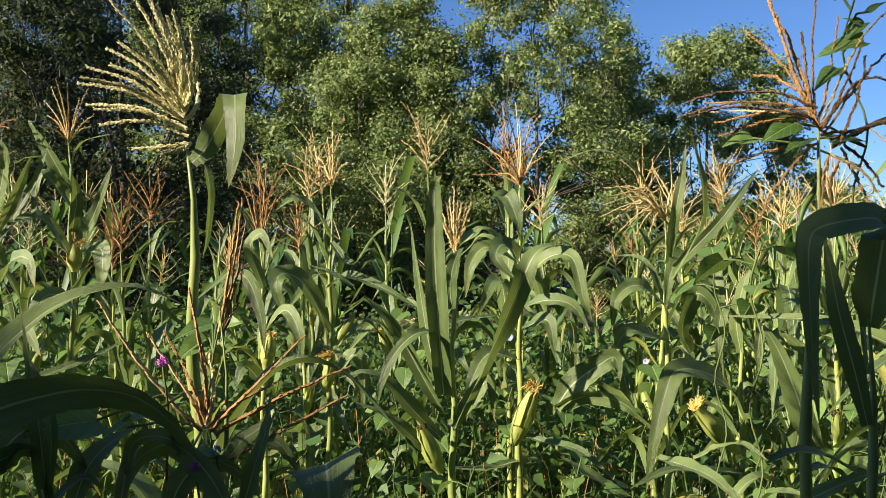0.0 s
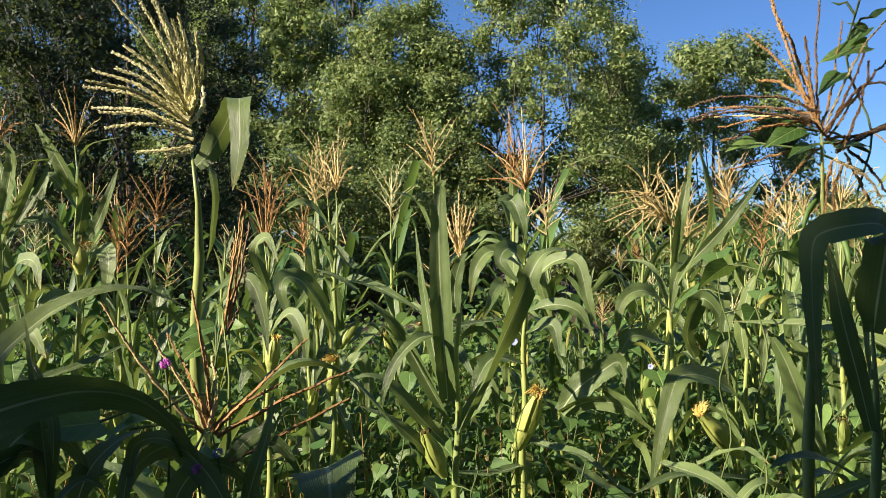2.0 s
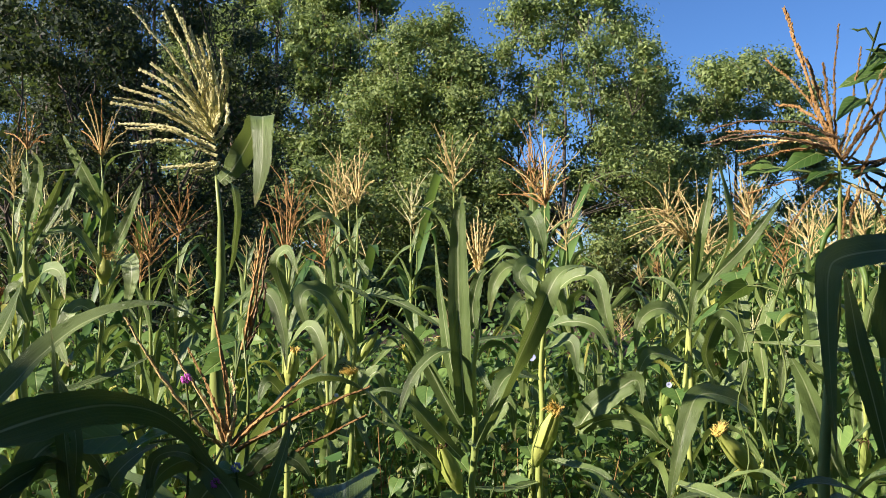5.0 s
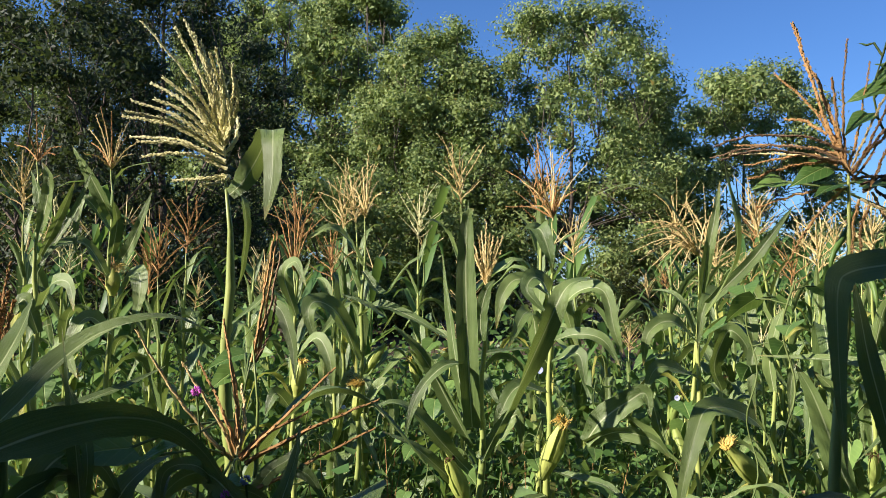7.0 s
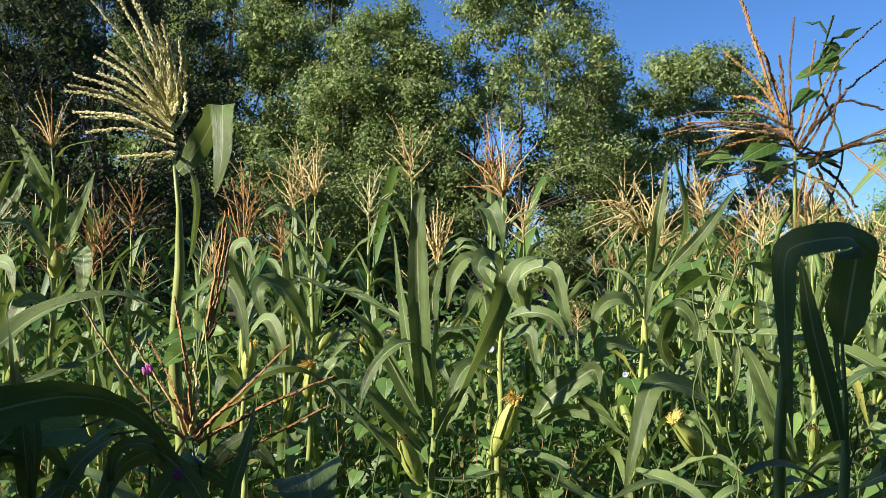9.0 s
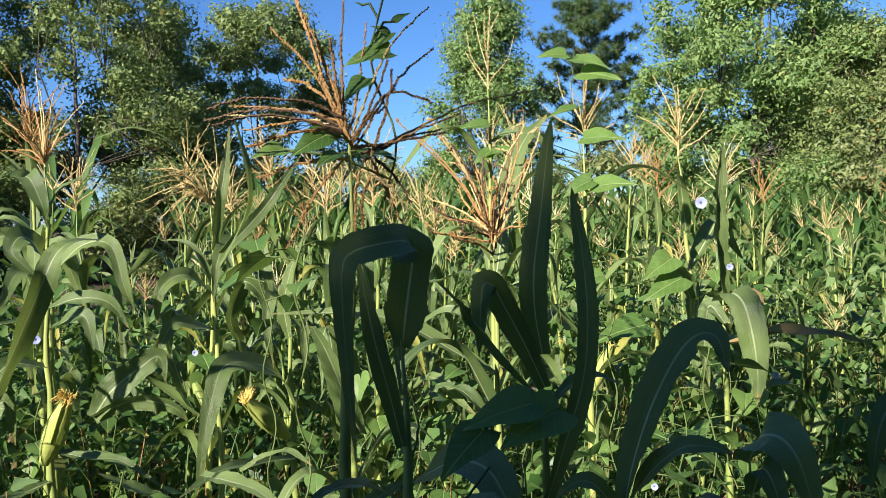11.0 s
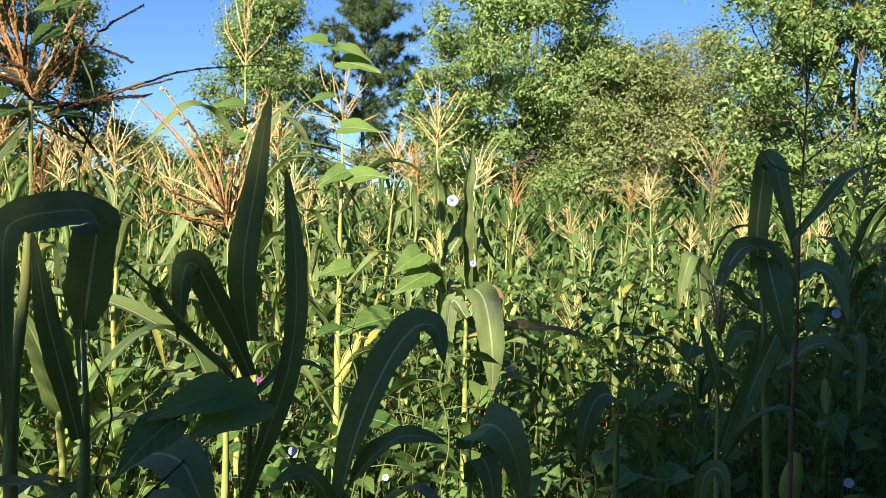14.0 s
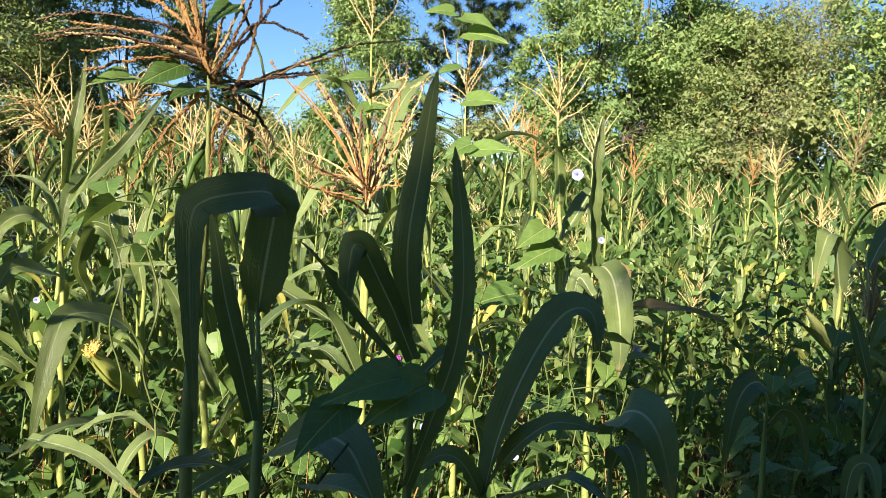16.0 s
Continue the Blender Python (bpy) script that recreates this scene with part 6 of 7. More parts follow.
# plant with the rusty branching tassel
p = hero((0.438, 1.191), (0.465, 1.051, 1.754), 0.0110, "maize plant with a rusty branching tassel against the sky", 1009)
p.strands([
    [(0.465, 1.051, 1.752), (0.443, 1.067, 1.816), (0.418, 1.085, 1.916), (0.410, 1.091, 1.949)],
    [(0.460, 1.055, 1.764), (0.451, 1.074, 1.827), (0.431, 1.100, 1.904)],
], TASSEL_RUST, 170, 0.0066, 0.0024, "thick rusty tassel spikes")
p.strands([
    [(0.455, 1.058, 1.771), (0.432, 1.074, 1.831), (0.388, 1.100, 1.887)],
    [(0.460, 1.055, 1.767), (0.459, 1.059, 1.838), (0.464, 1.060, 1.921)],
    [(0.463, 1.053, 1.760), (0.486, 1.077, 1.809), (0.507, 1.092, 1.902)],
    [(0.457, 1.057, 1.776), (0.444, 1.044, 1.835), (0.436, 1.038, 1.866)],
    [(0.466, 1.051, 1.758), (0.499, 1.059, 1.827), (0.538, 1.074, 1.880), (0.589, 1.082, 1.925)],
    [(0.468, 1.050, 1.752), (0.481, 1.022, 1.795), (0.489, 0.996, 1.838)],
    [(0.470, 1.049, 1.746), (0.518, 1.070, 1.806), (0.557, 1.085, 1.845), (0.602, 1.096, 1.877)],
    [(0.465, 1.051, 1.751), (0.507, 1.031, 1.807), (0.550, 1.006, 1.795)],
    [(0.483, 1.040, 1.729), (0.493, 1.015, 1.782), (0.498, 1.002, 1.828)],
    [(0.465, 1.051, 1.744), (0.522, 1.066, 1.753), (0.584, 1.078, 1.777), (0.639, 1.094, 1.796)],
    [(0.475, 1.045, 1.737), (0.510, 1.026, 1.750), (0.563, 0.998, 1.760)],
    [(0.463, 1.054, 1.776), (0.413, 1.060, 1.797), (0.342, 1.065, 1.798), (0.303, 1.063, 1.786)],
    [(0.460, 1.055, 1.769), (0.408, 1.085, 1.790), (0.362, 1.111, 1.791), (0.317, 1.135, 1.780)],
    [(0.457, 1.057, 1.766), (0.386, 1.062, 1.780), (0.333, 1.057, 1.775), (0.303, 1.050, 1.766)],
    [(0.455, 1.058, 1.776), (0.415, 1.104, 1.793), (0.359, 1.170, 1.804)],
    [(0.453, 1.059, 1.762), (0.419, 1.078, 1.778), (0.355, 1.113, 1.768)],
    [(0.456, 1.057, 1.769), (0.431, 1.129, 1.786), (0.357, 1.193, 1.795)],
    [(0.448, 1.062, 1.769), (0.389, 1.071, 1.759), (0.350, 1.081, 1.745)],
    [(0.441, 1.067, 1.801), (0.431, 1.097, 1.823), (0.410, 1.120, 1.831)],
    [(0.464, 1.051, 1.733), (0.417, 1.077, 1.729), (0.367, 1.104, 1.712)],
    [(0.457, 1.055, 1.731), (0.416, 1.041, 1.693), (0.378, 1.037, 1.631)],
    [(0.481, 1.041, 1.711), (0.468, 1.035, 1.673), (0.468, 1.021, 1.634)],
    [(0.472, 1.046, 1.719), (0.466, 1.048, 1.680), (0.464, 1.046, 1.627)],
    [(0.474, 1.045, 1.719), (0.502, 1.028, 1.698), (0.518, 1.018, 1.671)],
    [(0.470, 1.048, 1.742), (0.426, 0.993, 1.756), (0.387, 0.958, 1.754)],
    [(0.467, 1.050, 1.749), (0.453, 0.978, 1.767), (0.449, 0.924, 1.776)],
], (TASSEL_RUST, TASSEL_RUST, TASSEL_STRAW, TASSEL_RUST, TASSEL_RUST, TASSEL_STRAW, TASSEL_DARK), 100, 0.0048, 0.0015, "rusty brown branching tassel")
p.strands([
    [(0.494, 1.082, 1.735), (0.574, 1.104, 1.773), (0.685, 1.139, 1.816), (0.827, 1.171, 1.846)],
    [(0.512, 1.092, 1.737), (0.530, 1.073, 1.713), (0.544, 1.058, 1.680)],
    [(0.494, 1.082, 1.732), (0.552, 1.097, 1.760), (0.626, 1.124, 1.777)],
    [(0.510, 1.094, 1.734), (0.523, 1.079, 1.690), (0.536, 1.063, 1.650)],
], (TASSEL_RUST, TASSEL_DARK), 90, 0.0052, 0.0016, "long rusty tassel branches")

# plant with the folded arch leaf
p = hero((0.498, 1.013), (0.508, 1.017, 1.520), 0.0115, "shaded maize plant with a leaf folded over in an arch", 1010)
p.strap([(0.507, 1.017, 1.510), (0.506, 1.007, 1.541), (0.503, 0.988, 1.581), (0.499, 0.969, 1.618), (0.486, 0.954, 1.635), (0.455, 0.948, 1.635), (0.422, 0.955, 1.627), (0.408, 0.951, 1.611), (0.406, 0.949, 1.561), (0.408, 0.945, 1.484), (0.412, 0.939, 1.408)], 0.052, (-0.48, -0.86, 0.19), (-0.48, -0.86, 0.19), 0.04, 12, 0.4, 2.2, face_mid=(-0.37, -0.67, 0.64), rise=7, label="dark leaf folded over in an arch")
p.strap([(0.502, 1.014, 1.394), (0.483, 1.005, 1.458), (0.466, 1.006, 1.525), (0.459, 1.012, 1.576), (0.453, 1.017, 1.618)], 0.028, (-0.48, -0.86, 0.19), (-0.48, -0.86, 0.19))
p.strap([(0.504, 1.016, 1.454), (0.509, 1.039, 1.517), (0.513, 1.061, 1.556), (0.510, 1.087, 1.582)], 0.011, (-0.94, -0.32, 0.05))
p.strap([(0.492, 1.017, 1.335), (0.442, 1.000, 1.362), (0.395, 0.981, 1.370), (0.366, 0.974, 1.359)], 0.025, (-0.16, -0.28, 0.95))
p.leaf(1.05, 100, 0.35, 0.05, 50, -60, 0.5, 0.5)

# shaded plant with tall upright blades
p = hero((0.725, 1.031), (0.725, 1.044, 1.446), 0.0110, "shaded maize plant with tall upright pointed leaves", 1011)
p.strap([(0.720, 1.036, 1.477), (0.709, 1.035, 1.534), (0.707, 1.032, 1.590), (0.717, 1.028, 1.666), (0.726, 1.024, 1.743), (0.732, 1.021, 1.785)], 0.042, (-0.68, -0.70, 0.20), (-0.68, -0.70, 0.20), 0.04, 14, 0.6, 2.2)
p.strap([(0.688, 0.991, 1.295), (0.710, 0.976, 1.377), (0.728, 0.963, 1.451), (0.736, 0.961, 1.526), (0.735, 0.967, 1.607), (0.731, 0.974, 1.660), (0.729, 0.979, 1.694)], 0.032, (-0.04, -1.00, 0.06), (-0.68, -0.70, 0.20), 0.05, 16, 0.6, 2.6)
p.strap([(0.719, 1.032, 1.413), (0.669, 1.021, 1.463), (0.585, 0.965, 1.527), (0.520, 0.920, 1.574), (0.485, 0.891, 1.596)], 0.022, (-0.95, 0.30, -0.00), (-0.53, -0.55, 0.65), 0.05, 38)
p.strap([(0.720, 1.032, 1.434), (0.695, 1.037, 1.489), (0.669, 1.042, 1.539), (0.651, 1.046, 1.571), (0.633, 1.039, 1.571), (0.626, 1.036, 1.531), (0.623, 1.036, 1.485)], 0.039, (-0.68, -0.70, 0.20), (-0.68, -0.70, 0.20), 0.05, 22, 0.5, 3.6)
p.strap([(0.727, 1.039, 1.404), (0.763, 1.024, 1.438), (0.792, 1.010, 1.444), (0.822, 0.996, 1.429)], 0.025, (-0.23, -0.23, 0.95))
p = hero((1.011, 1.219), (1.012, 1.222, 1.143), 0.0100, "shaded maize plant with broad dark leaves near the ground", 1012)
p.strap([(1.010, 1.223, 1.143), (1.014, 1.198, 1.243), (1.026, 1.166, 1.341), (1.050, 1.134, 1.424), (1.068, 1.105, 1.462), (1.075, 1.070, 1.461), (1.070, 1.044, 1.410)], 0.076, (-0.95, 0.30, -0.00), (-0.53, -0.55, 0.65), 0.05, 20, 0.6, 3.2)
p.strap([(1.010, 1.223, 1.143), (1.015, 1.169, 1.227), (1.035, 1.111, 1.285), (1.053, 1.066, 1.295), (1.071, 1.034, 1.288)], 0.047, (-0.23, -0.23, 0.95), (-0.53, -0.55, 0.65))
p.strap([(1.011, 1.221, 1.125), (0.974, 1.234, 1.196), (0.936, 1.245, 1.215), (0.892, 1.258, 1.188)], 0.042, (-0.23, -0.23, 0.95), (-0.53, -0.55, 0.65))
p.strap([(1.011, 1.221, 1.125), (0.995, 1.075, 1.205), (0.992, 1.010, 1.240), (0.992, 0.939, 1.226)], 0.039, (-0.23, -0.23, 0.95))
p = hero((0.611, 1.238), (0.609, 1.245, 1.268), 0.0090, "shaded maize plant with a broad ribbed leaf", 1013)
p.strap([(0.445, 1.793, 1.170), (0.479, 1.704, 1.175), (0.511, 1.616, 1.171), (0.552, 1.517, 1.129)], 0.042, (-0.20, -0.25, 0.95))
p.strap([(0.561, 1.571, 1.109), (0.578, 1.502, 1.177), (0.605, 1.420, 1.195)], 0.036, (-0.20, -0.25, 0.95))
p.strap([(0.508, 1.746, 1.178), (0.548, 1.718, 1.205), (0.572, 1.639, 1.232), (0.589, 1.562, 1.221)], 0.029, (-0.20, -0.25, 0.95))
p.strap([(0.518, 1.238, 1.237), (0.559, 1.210, 1.270), (0.597, 1.184, 1.297)], 0.026, (-0.46, -0.59, 0.66))
p.strap([(0.612, 1.242, 1.252), (0.615, 1.172, 1.301), (0.629, 1.105, 1.334), (0.635, 1.043, 1.337), (0.629, 0.991, 1.314), (0.630, 0.946, 1.269)], 0.072, (-0.23, -0.23, 0.95), (-0.53, -0.55, 0.65), 0.05, 14, 0.6, 3.4)
p.strap([(0.609, 1.243, 1.230), (0.563, 1.221, 1.283), (0.519, 1.195, 1.299), (0.473, 1.169, 1.281)], 0.028, (-0.23, -0.23, 0.95))

# brown tassel behind the upright blade
p = hero((1.079, 1.694), (1.081, 1.715, 1.565), 0.0100, "maize plant with a dry brown tassel", 1014)
p.strands([
    [(1.084, 1.714, 1.591), (1.107, 1.698, 1.701), (1.130, 1.684, 1.807), (1.125, 1.689, 1.824)],
    [(1.083, 1.714, 1.589), (1.060, 1.817, 1.731), (0.994, 1.960, 1.871), (0.985, 1.985, 1.896)],
    [(1.084, 1.713, 1.589), (1.021, 1.715, 1.746), (0.949, 1.723, 1.851), (0.931, 1.727, 1.867)],
    [(1.082, 1.716, 1.597), (1.069, 1.807, 1.719), (1.028, 1.924, 1.835), (1.023, 1.943, 1.830)],
    [(1.082, 1.714, 1.574), (1.038, 1.695, 1.695), (0.980, 1.689, 1.794), (0.961, 1.694, 1.798)],
    [(1.080, 1.719, 1.610), (1.090, 1.785, 1.703), (1.083, 1.868, 1.780), (1.090, 1.874, 1.777)],
    [(1.079, 1.720, 1.608), (1.055, 1.715, 1.710), (1.027, 1.712, 1.780), (1.022, 1.710, 1.779)],
    [(1.078, 1.720, 1.598), (1.095, 1.780, 1.693), (1.127, 1.825, 1.788), (1.132, 1.834, 1.785)],
    [(1.082, 1.718, 1.619), (1.062, 1.672, 1.694), (1.054, 1.614, 1.745), (1.027, 1.627, 1.766)],
    [(1.081, 1.717, 1.598), (1.098, 1.710, 1.749), (1.141, 1.676, 1.851), (1.121, 1.695, 1.847)],
    [(1.084, 1.713, 1.586), (1.135, 1.744, 1.749), (1.200, 1.760, 1.885), (1.194, 1.781, 1.898)],
    [(1.082, 1.717, 1.616), (1.018, 1.711, 1.641), (0.951, 1.708, 1.664), (0.928, 1.718, 1.682)],
    [(1.085, 1.713, 1.593), (1.077, 1.794, 1.646), (1.059, 1.882, 1.652), (1.056, 1.901, 1.683)],
    [(1.082, 1.716, 1.599), (0.999, 1.728, 1.615), (0.930, 1.726, 1.628), (0.919, 1.724, 1.645)],
    [(1.083, 1.715, 1.605), (1.074, 1.799, 1.672), (1.086, 1.859, 1.705), (1.088, 1.873, 1.729)],
    [(1.081, 1.717, 1.597), (1.037, 1.696, 1.679), (0.995, 1.670, 1.731), (0.980, 1.672, 1.739)],
    [(1.080, 1.717, 1.585), (1.109, 1.767, 1.698), (1.121, 1.829, 1.754), (1.119, 1.846, 1.776)],
    [(1.080, 1.719, 1.608), (1.054, 1.679, 1.674), (1.037, 1.628, 1.713), (1.027, 1.626, 1.738)],
    [(1.080, 1.717, 1.583), (1.132, 1.745, 1.705), (1.175, 1.778, 1.794), (1.156, 1.812, 1.814)],
    [(1.083, 1.716, 1.613), (1.051, 1.786, 1.666), (1.005, 1.868, 1.702), (1.003, 1.879, 1.726)],
    [(1.084, 1.715, 1.610), (1.111, 1.761, 1.647), (1.164, 1.781, 1.671), (1.156, 1.803, 1.673)],
    [(1.080, 1.716, 1.572), (1.026, 1.701, 1.600), (0.973, 1.683, 1.609), (0.958, 1.685, 1.624)],
    [(1.081, 1.716, 1.587), (1.122, 1.685, 1.705), (1.141, 1.670, 1.772), (1.146, 1.665, 1.772)],
    [(1.085, 1.713, 1.589), (1.088, 1.788, 1.713), (1.060, 1.893, 1.838), (1.063, 1.905, 1.840)],
    [(1.082, 1.715, 1.593), (1.085, 1.790, 1.698), (1.089, 1.861, 1.774), (1.076, 1.888, 1.785)],
    [(1.080, 1.718, 1.609), (1.081, 1.757, 1.670), (1.104, 1.775, 1.752), (1.102, 1.784, 1.751)],
    [(1.084, 1.714, 1.596), (1.116, 1.756, 1.657), (1.176, 1.773, 1.719), (1.170, 1.793, 1.727)],
    [(1.081, 1.716, 1.587), (1.102, 1.635, 1.723), (1.106, 1.569, 1.827), (1.086, 1.573, 1.826)],
    [(1.081, 1.717, 1.607), (1.031, 1.697, 1.623), (0.985, 1.673, 1.619), (0.976, 1.669, 1.642)],
    [(1.084, 1.715, 1.615), (1.051, 1.678, 1.630), (0.999, 1.662, 1.666), (0.992, 1.654, 1.666)],
    [(1.078, 1.718, 1.580), (1.054, 1.678, 1.662), (1.037, 1.628, 1.710), (1.022, 1.629, 1.713)],
    [(1.078, 1.718, 1.568), (1.072, 1.663, 1.693), (1.077, 1.591, 1.746), (1.076, 1.578, 1.746)],
    [(1.079, 1.719, 1.592), (1.071, 1.658, 1.628), (1.071, 1.589, 1.635), (1.060, 1.587, 1.645)],
], (TASSEL_RUST, TASSEL_RUST, TASSEL_STRAW, TASSEL_DARK), 40, 0.0088, 0.0024, "dry brown tassel")
p.leaf(1.2, -100, 0.5, 0.06, 60, -40, 0.5, 0.5)
p.leaf(1.3, -58, 0.55, 0.055, 32, 0, 0.5, 0.5, roll=-30)
p.strap([(1.118, 2.232, 1.475), (1.134, 2.077, 1.488), (1.135, 1.939, 1.519), (1.148, 1.785, 1.511)], 0.027, (-0.23, -0.23, 0.95))
p.strap([(1.108, 1.755, 1.508), (1.196, 1.823, 1.721), (1.252, 1.845, 1.829), (1.329, 1.845, 1.903)], 0.060, (-0.23, -0.23, 0.95), (-0.53, -0.55, 0.65))

# two tall plants against the sky
p = hero((2.2, 2.78), (2.2, 2.8, 1.92), 0.014, "tall maize plant hung with vine leaves", 1015)
p.tassel(13, 0.25, TASSEL_STRAW, (30, 80), (10, 80), 34, 0.010)
usual_leaves(p, 0.8, 1.6, 6, -55)
p.ear(0.95, 120, 20)
p = hero((1.8, 2.85), (1.77, 2.81, 2.12), 0.013, "tall maize plant with a thin pale tassel against the sky", 1016)
p.tassel(8, 0.24, TASSEL_STRAW, (55, 82), (50, 84), 30, 0.009)
p.leaf(1.92, 128, 0.35, 0.07, 25, -60, 0.4, 0.6, roll=30)
usual_leaves(p, 0.8, 1.8, 7, -55)

# plant with one upright and one hanging blade
p = hero((2.231, 2.086), (2.262, 2.159, 1.390), 0.0135, "maize plant with an upright blade and a hanging leaf", 1017)
p.strap([(2.240, 2.136, 1.354), (2.220, 2.138, 1.509), (2.225, 2.143, 1.643), (2.237, 2.140, 1.778), (2.250, 2.135, 1.885)], 0.088, (0.33, -0.94, 0.05), (-0.04, -1.00, 0.06), 0.10, 30, 0.7, 2.0)
p.strap([(2.238, 2.138, 1.354), (2.210, 2.070, 1.385), (2.197, 2.010, 1.350), (2.196, 1.975, 1.243), (2.200, 1.964, 1.133), (2.194, 1.964, 1.041)], 0.115, (-0.23, -0.23, 0.95), (-0.68, -0.70, 0.20), 0.08, 12, 0.7, 2.6, label="broad hanging leaf with a pale rib")
p.strap([(2.241, 2.130, 1.278), (2.228, 2.188, 1.331), (2.212, 2.194, 1.194), (2.217, 2.180, 1.058)], 0.066, (-0.23, -0.23, 0.95), (-0.68, -0.70, 0.20))
p.leaf(1.2, 128, 0.48, 0.06, 14, -14, 0.5, 0.6, 60, 10, 0.4, 34, material=DRYLEAF, label="half-dry orange-brown leaf")
p.leaf(1.3, 120, 0.3, 0.045, 50, -80, 0.4, 0.3, 120, 0, 0.5, 40, material=DRYLEAF, label="half-dry orange-brown leaf")
p.leaf(0.9, 130, 0.5, 0.08, 55, -60, 0.5, 0.5)
p.leaf(0.7, -40, 0.5, 0.08, 55, -60, 0.5, 0.5)

# dark plants in the shade
p = hero((2.938, 1.311), (2.896, 1.414, 1.578), 0.0140, "shaded dark maize plant with sharply folded leaves", 1018)
p.strap([(2.888, 1.415, 1.484), (2.877, 1.421, 1.615), (2.871, 1.409, 1.765), (2.860, 1.396, 1.836), (2.843, 1.357, 1.829), (2.838, 1.329, 1.745), (2.849, 1.295, 1.620), (2.860, 1.275, 1.494)], 0.077, (-0.68, -0.70, 0.20), (-0.68, -0.70, 0.20), 0.04, 14, 0.8, 3.6)
p.strap([(2.656, 1.428, 1.435), (2.699, 1.419, 1.506), (2.760, 1.405, 1.557), (2.847, 1.390, 1.561), (2.887, 1.350, 1.529), (2.896, 1.307, 1.454), (2.914, 1.285, 1.382)], 0.080, (-0.23, -0.23, 0.95), (-0.53, -0.55, 0.65), 0.05, 20, 0.4, 3.0)
p.strap([(2.880, 1.384, 1.523), (2.837, 1.336, 1.436), (2.832, 1.307, 1.348), (2.851, 1.279, 1.213)], 0.121, (-0.68, -0.70, 0.20), (-0.68, -0.70, 0.20), 0.05, 16, 0.7, 2.6)
p.strap([(2.898, 1.389, 1.240), (2.872, 1.417, 1.276), (2.831, 1.455, 1.256), (2.803, 1.476, 1.161)], 0.094, (-0.23, -0.23, 0.95), (-0.68, -0.70, 0.20))
p.strap([(2.914, 1.384, 1.391), (2.972, 1.264, 1.492), (2.973, 1.189, 1.442), (2.946, 1.139, 1.340)], 0.092, (-0.23, -0.23, 0.95), (-0.53, -0.55, 0.65))
p.strap([(2.930, 1.351, 1.147), (2.932, 1.217, 1.259), (2.970, 1.106, 1.199)], 0.091, (-0.23, -0.23, 0.95), (-0.53, -0.55, 0.65))
p.strap([(2.723, 1.234, 1.587), (2.684, 1.138, 1.687), (2.687, 1.072, 1.776), (2.687, 1.005, 1.813), (2.647, 0.905, 1.830)], 0.049, (-0.53, -0.55, 0.65), (-0.23, -0.23, 0.95))
p.strap([(2.946, 1.347, 1.317), (2.821, 1.384, 1.098), (2.733, 1.391, 0.961)], 0.074, (-0.68, -0.70, 0.20))
p.ear_at((2.898, 1.281, 0.695), (2.872, 1.251, 0.913), 0.032, SILK_BROWN, 0.060, 90, "shaded green ear with a dark red silk")
p = hero((2.476, 1.276), (2.466, 1.325, 1.303), 0.0095, "small shaded maize plant with a grey drooping tassel", 1019)
p.strands([
    [(2.467, 1.323, 1.286), (2.465, 1.332, 1.385), (2.459, 1.345, 1.500)],
    [(2.467, 1.323, 1.294), (2.476, 1.367, 1.447), (2.478, 1.410, 1.495)],
    [(2.467, 1.323, 1.294), (2.423, 1.333, 1.423), (2.373, 1.341, 1.446)],
    [(2.467, 1.323, 1.294), (2.501, 1.367, 1.387), (2.529, 1.408, 1.373)],
    [(2.467, 1.323, 1.294), (2.413, 1.316, 1.438), (2.355, 1.305, 1.474)],
    [(2.467, 1.323, 1.294), (2.502, 1.341, 1.440), (2.536, 1.352, 1.481)],
    [(2.467, 1.323, 1.294), (2.454, 1.303, 1.429), (2.443, 1.274, 1.457)],
    [(2.467, 1.323, 1.294), (2.536, 1.333, 1.397), (2.609, 1.331, 1.394)],
    [(2.467, 1.323, 1.294), (2.478, 1.291, 1.389), (2.494, 1.247, 1.379)],
    [(2.467, 1.323, 1.294), (2.521, 1.317, 1.370), (2.580, 1.300, 1.339)],
    [(2.467, 1.323, 1.294), (2.437, 1.288, 1.374), (2.408, 1.245, 1.349)],
    [(2.467, 1.323, 1.294), (2.489, 1.363, 1.371), (2.504, 1.402, 1.341)],
    [(2.467, 1.323, 1.294), (2.423, 1.315, 1.364), (2.375, 1.303, 1.329)],
    [(2.467, 1.323, 1.294), (2.522, 1.344, 1.356), (2.578, 1.356, 1.310)],
    [(2.467, 1.323, 1.294), (2.523, 1.361, 1.416), (2.577, 1.394, 1.433)],
    [(2.467, 1.323, 1.294), (2.498, 1.332, 1.462), (2.530, 1.333, 1.524)],
], (TASSEL_STRAW, TASSEL_RUST), 24, 0.0100, 0.0026, "grey-brown drooping tassel")
p.strap([(2.469, 1.300, 0.981), (2.475, 1.273, 1.086), (2.492, 1.238, 1.222), (2.510, 1.216, 1.362)], 0.056, (-0.68, -0.70, 0.20), (-0.04, -1.00, 0.06), 0.05, 30)
p.strap([(2.469, 1.311, 1.138), (2.437, 1.320, 1.223), (2.413, 1.335, 1.306), (2.393, 1.344, 1.355)], 0.039, (-0.68, -0.70, 0.20), (-1.00, -0.07, 0.02))
p.strap([(2.236, 1.238, 0.858), (2.252, 1.230, 0.958), (2.260, 1.196, 0.980), (2.253, 1.171, 0.934), (2.245, 1.159, 0.848)], 0.054, (-0.53, -0.55, 0.65), (-0.68, -0.70, 0.20))
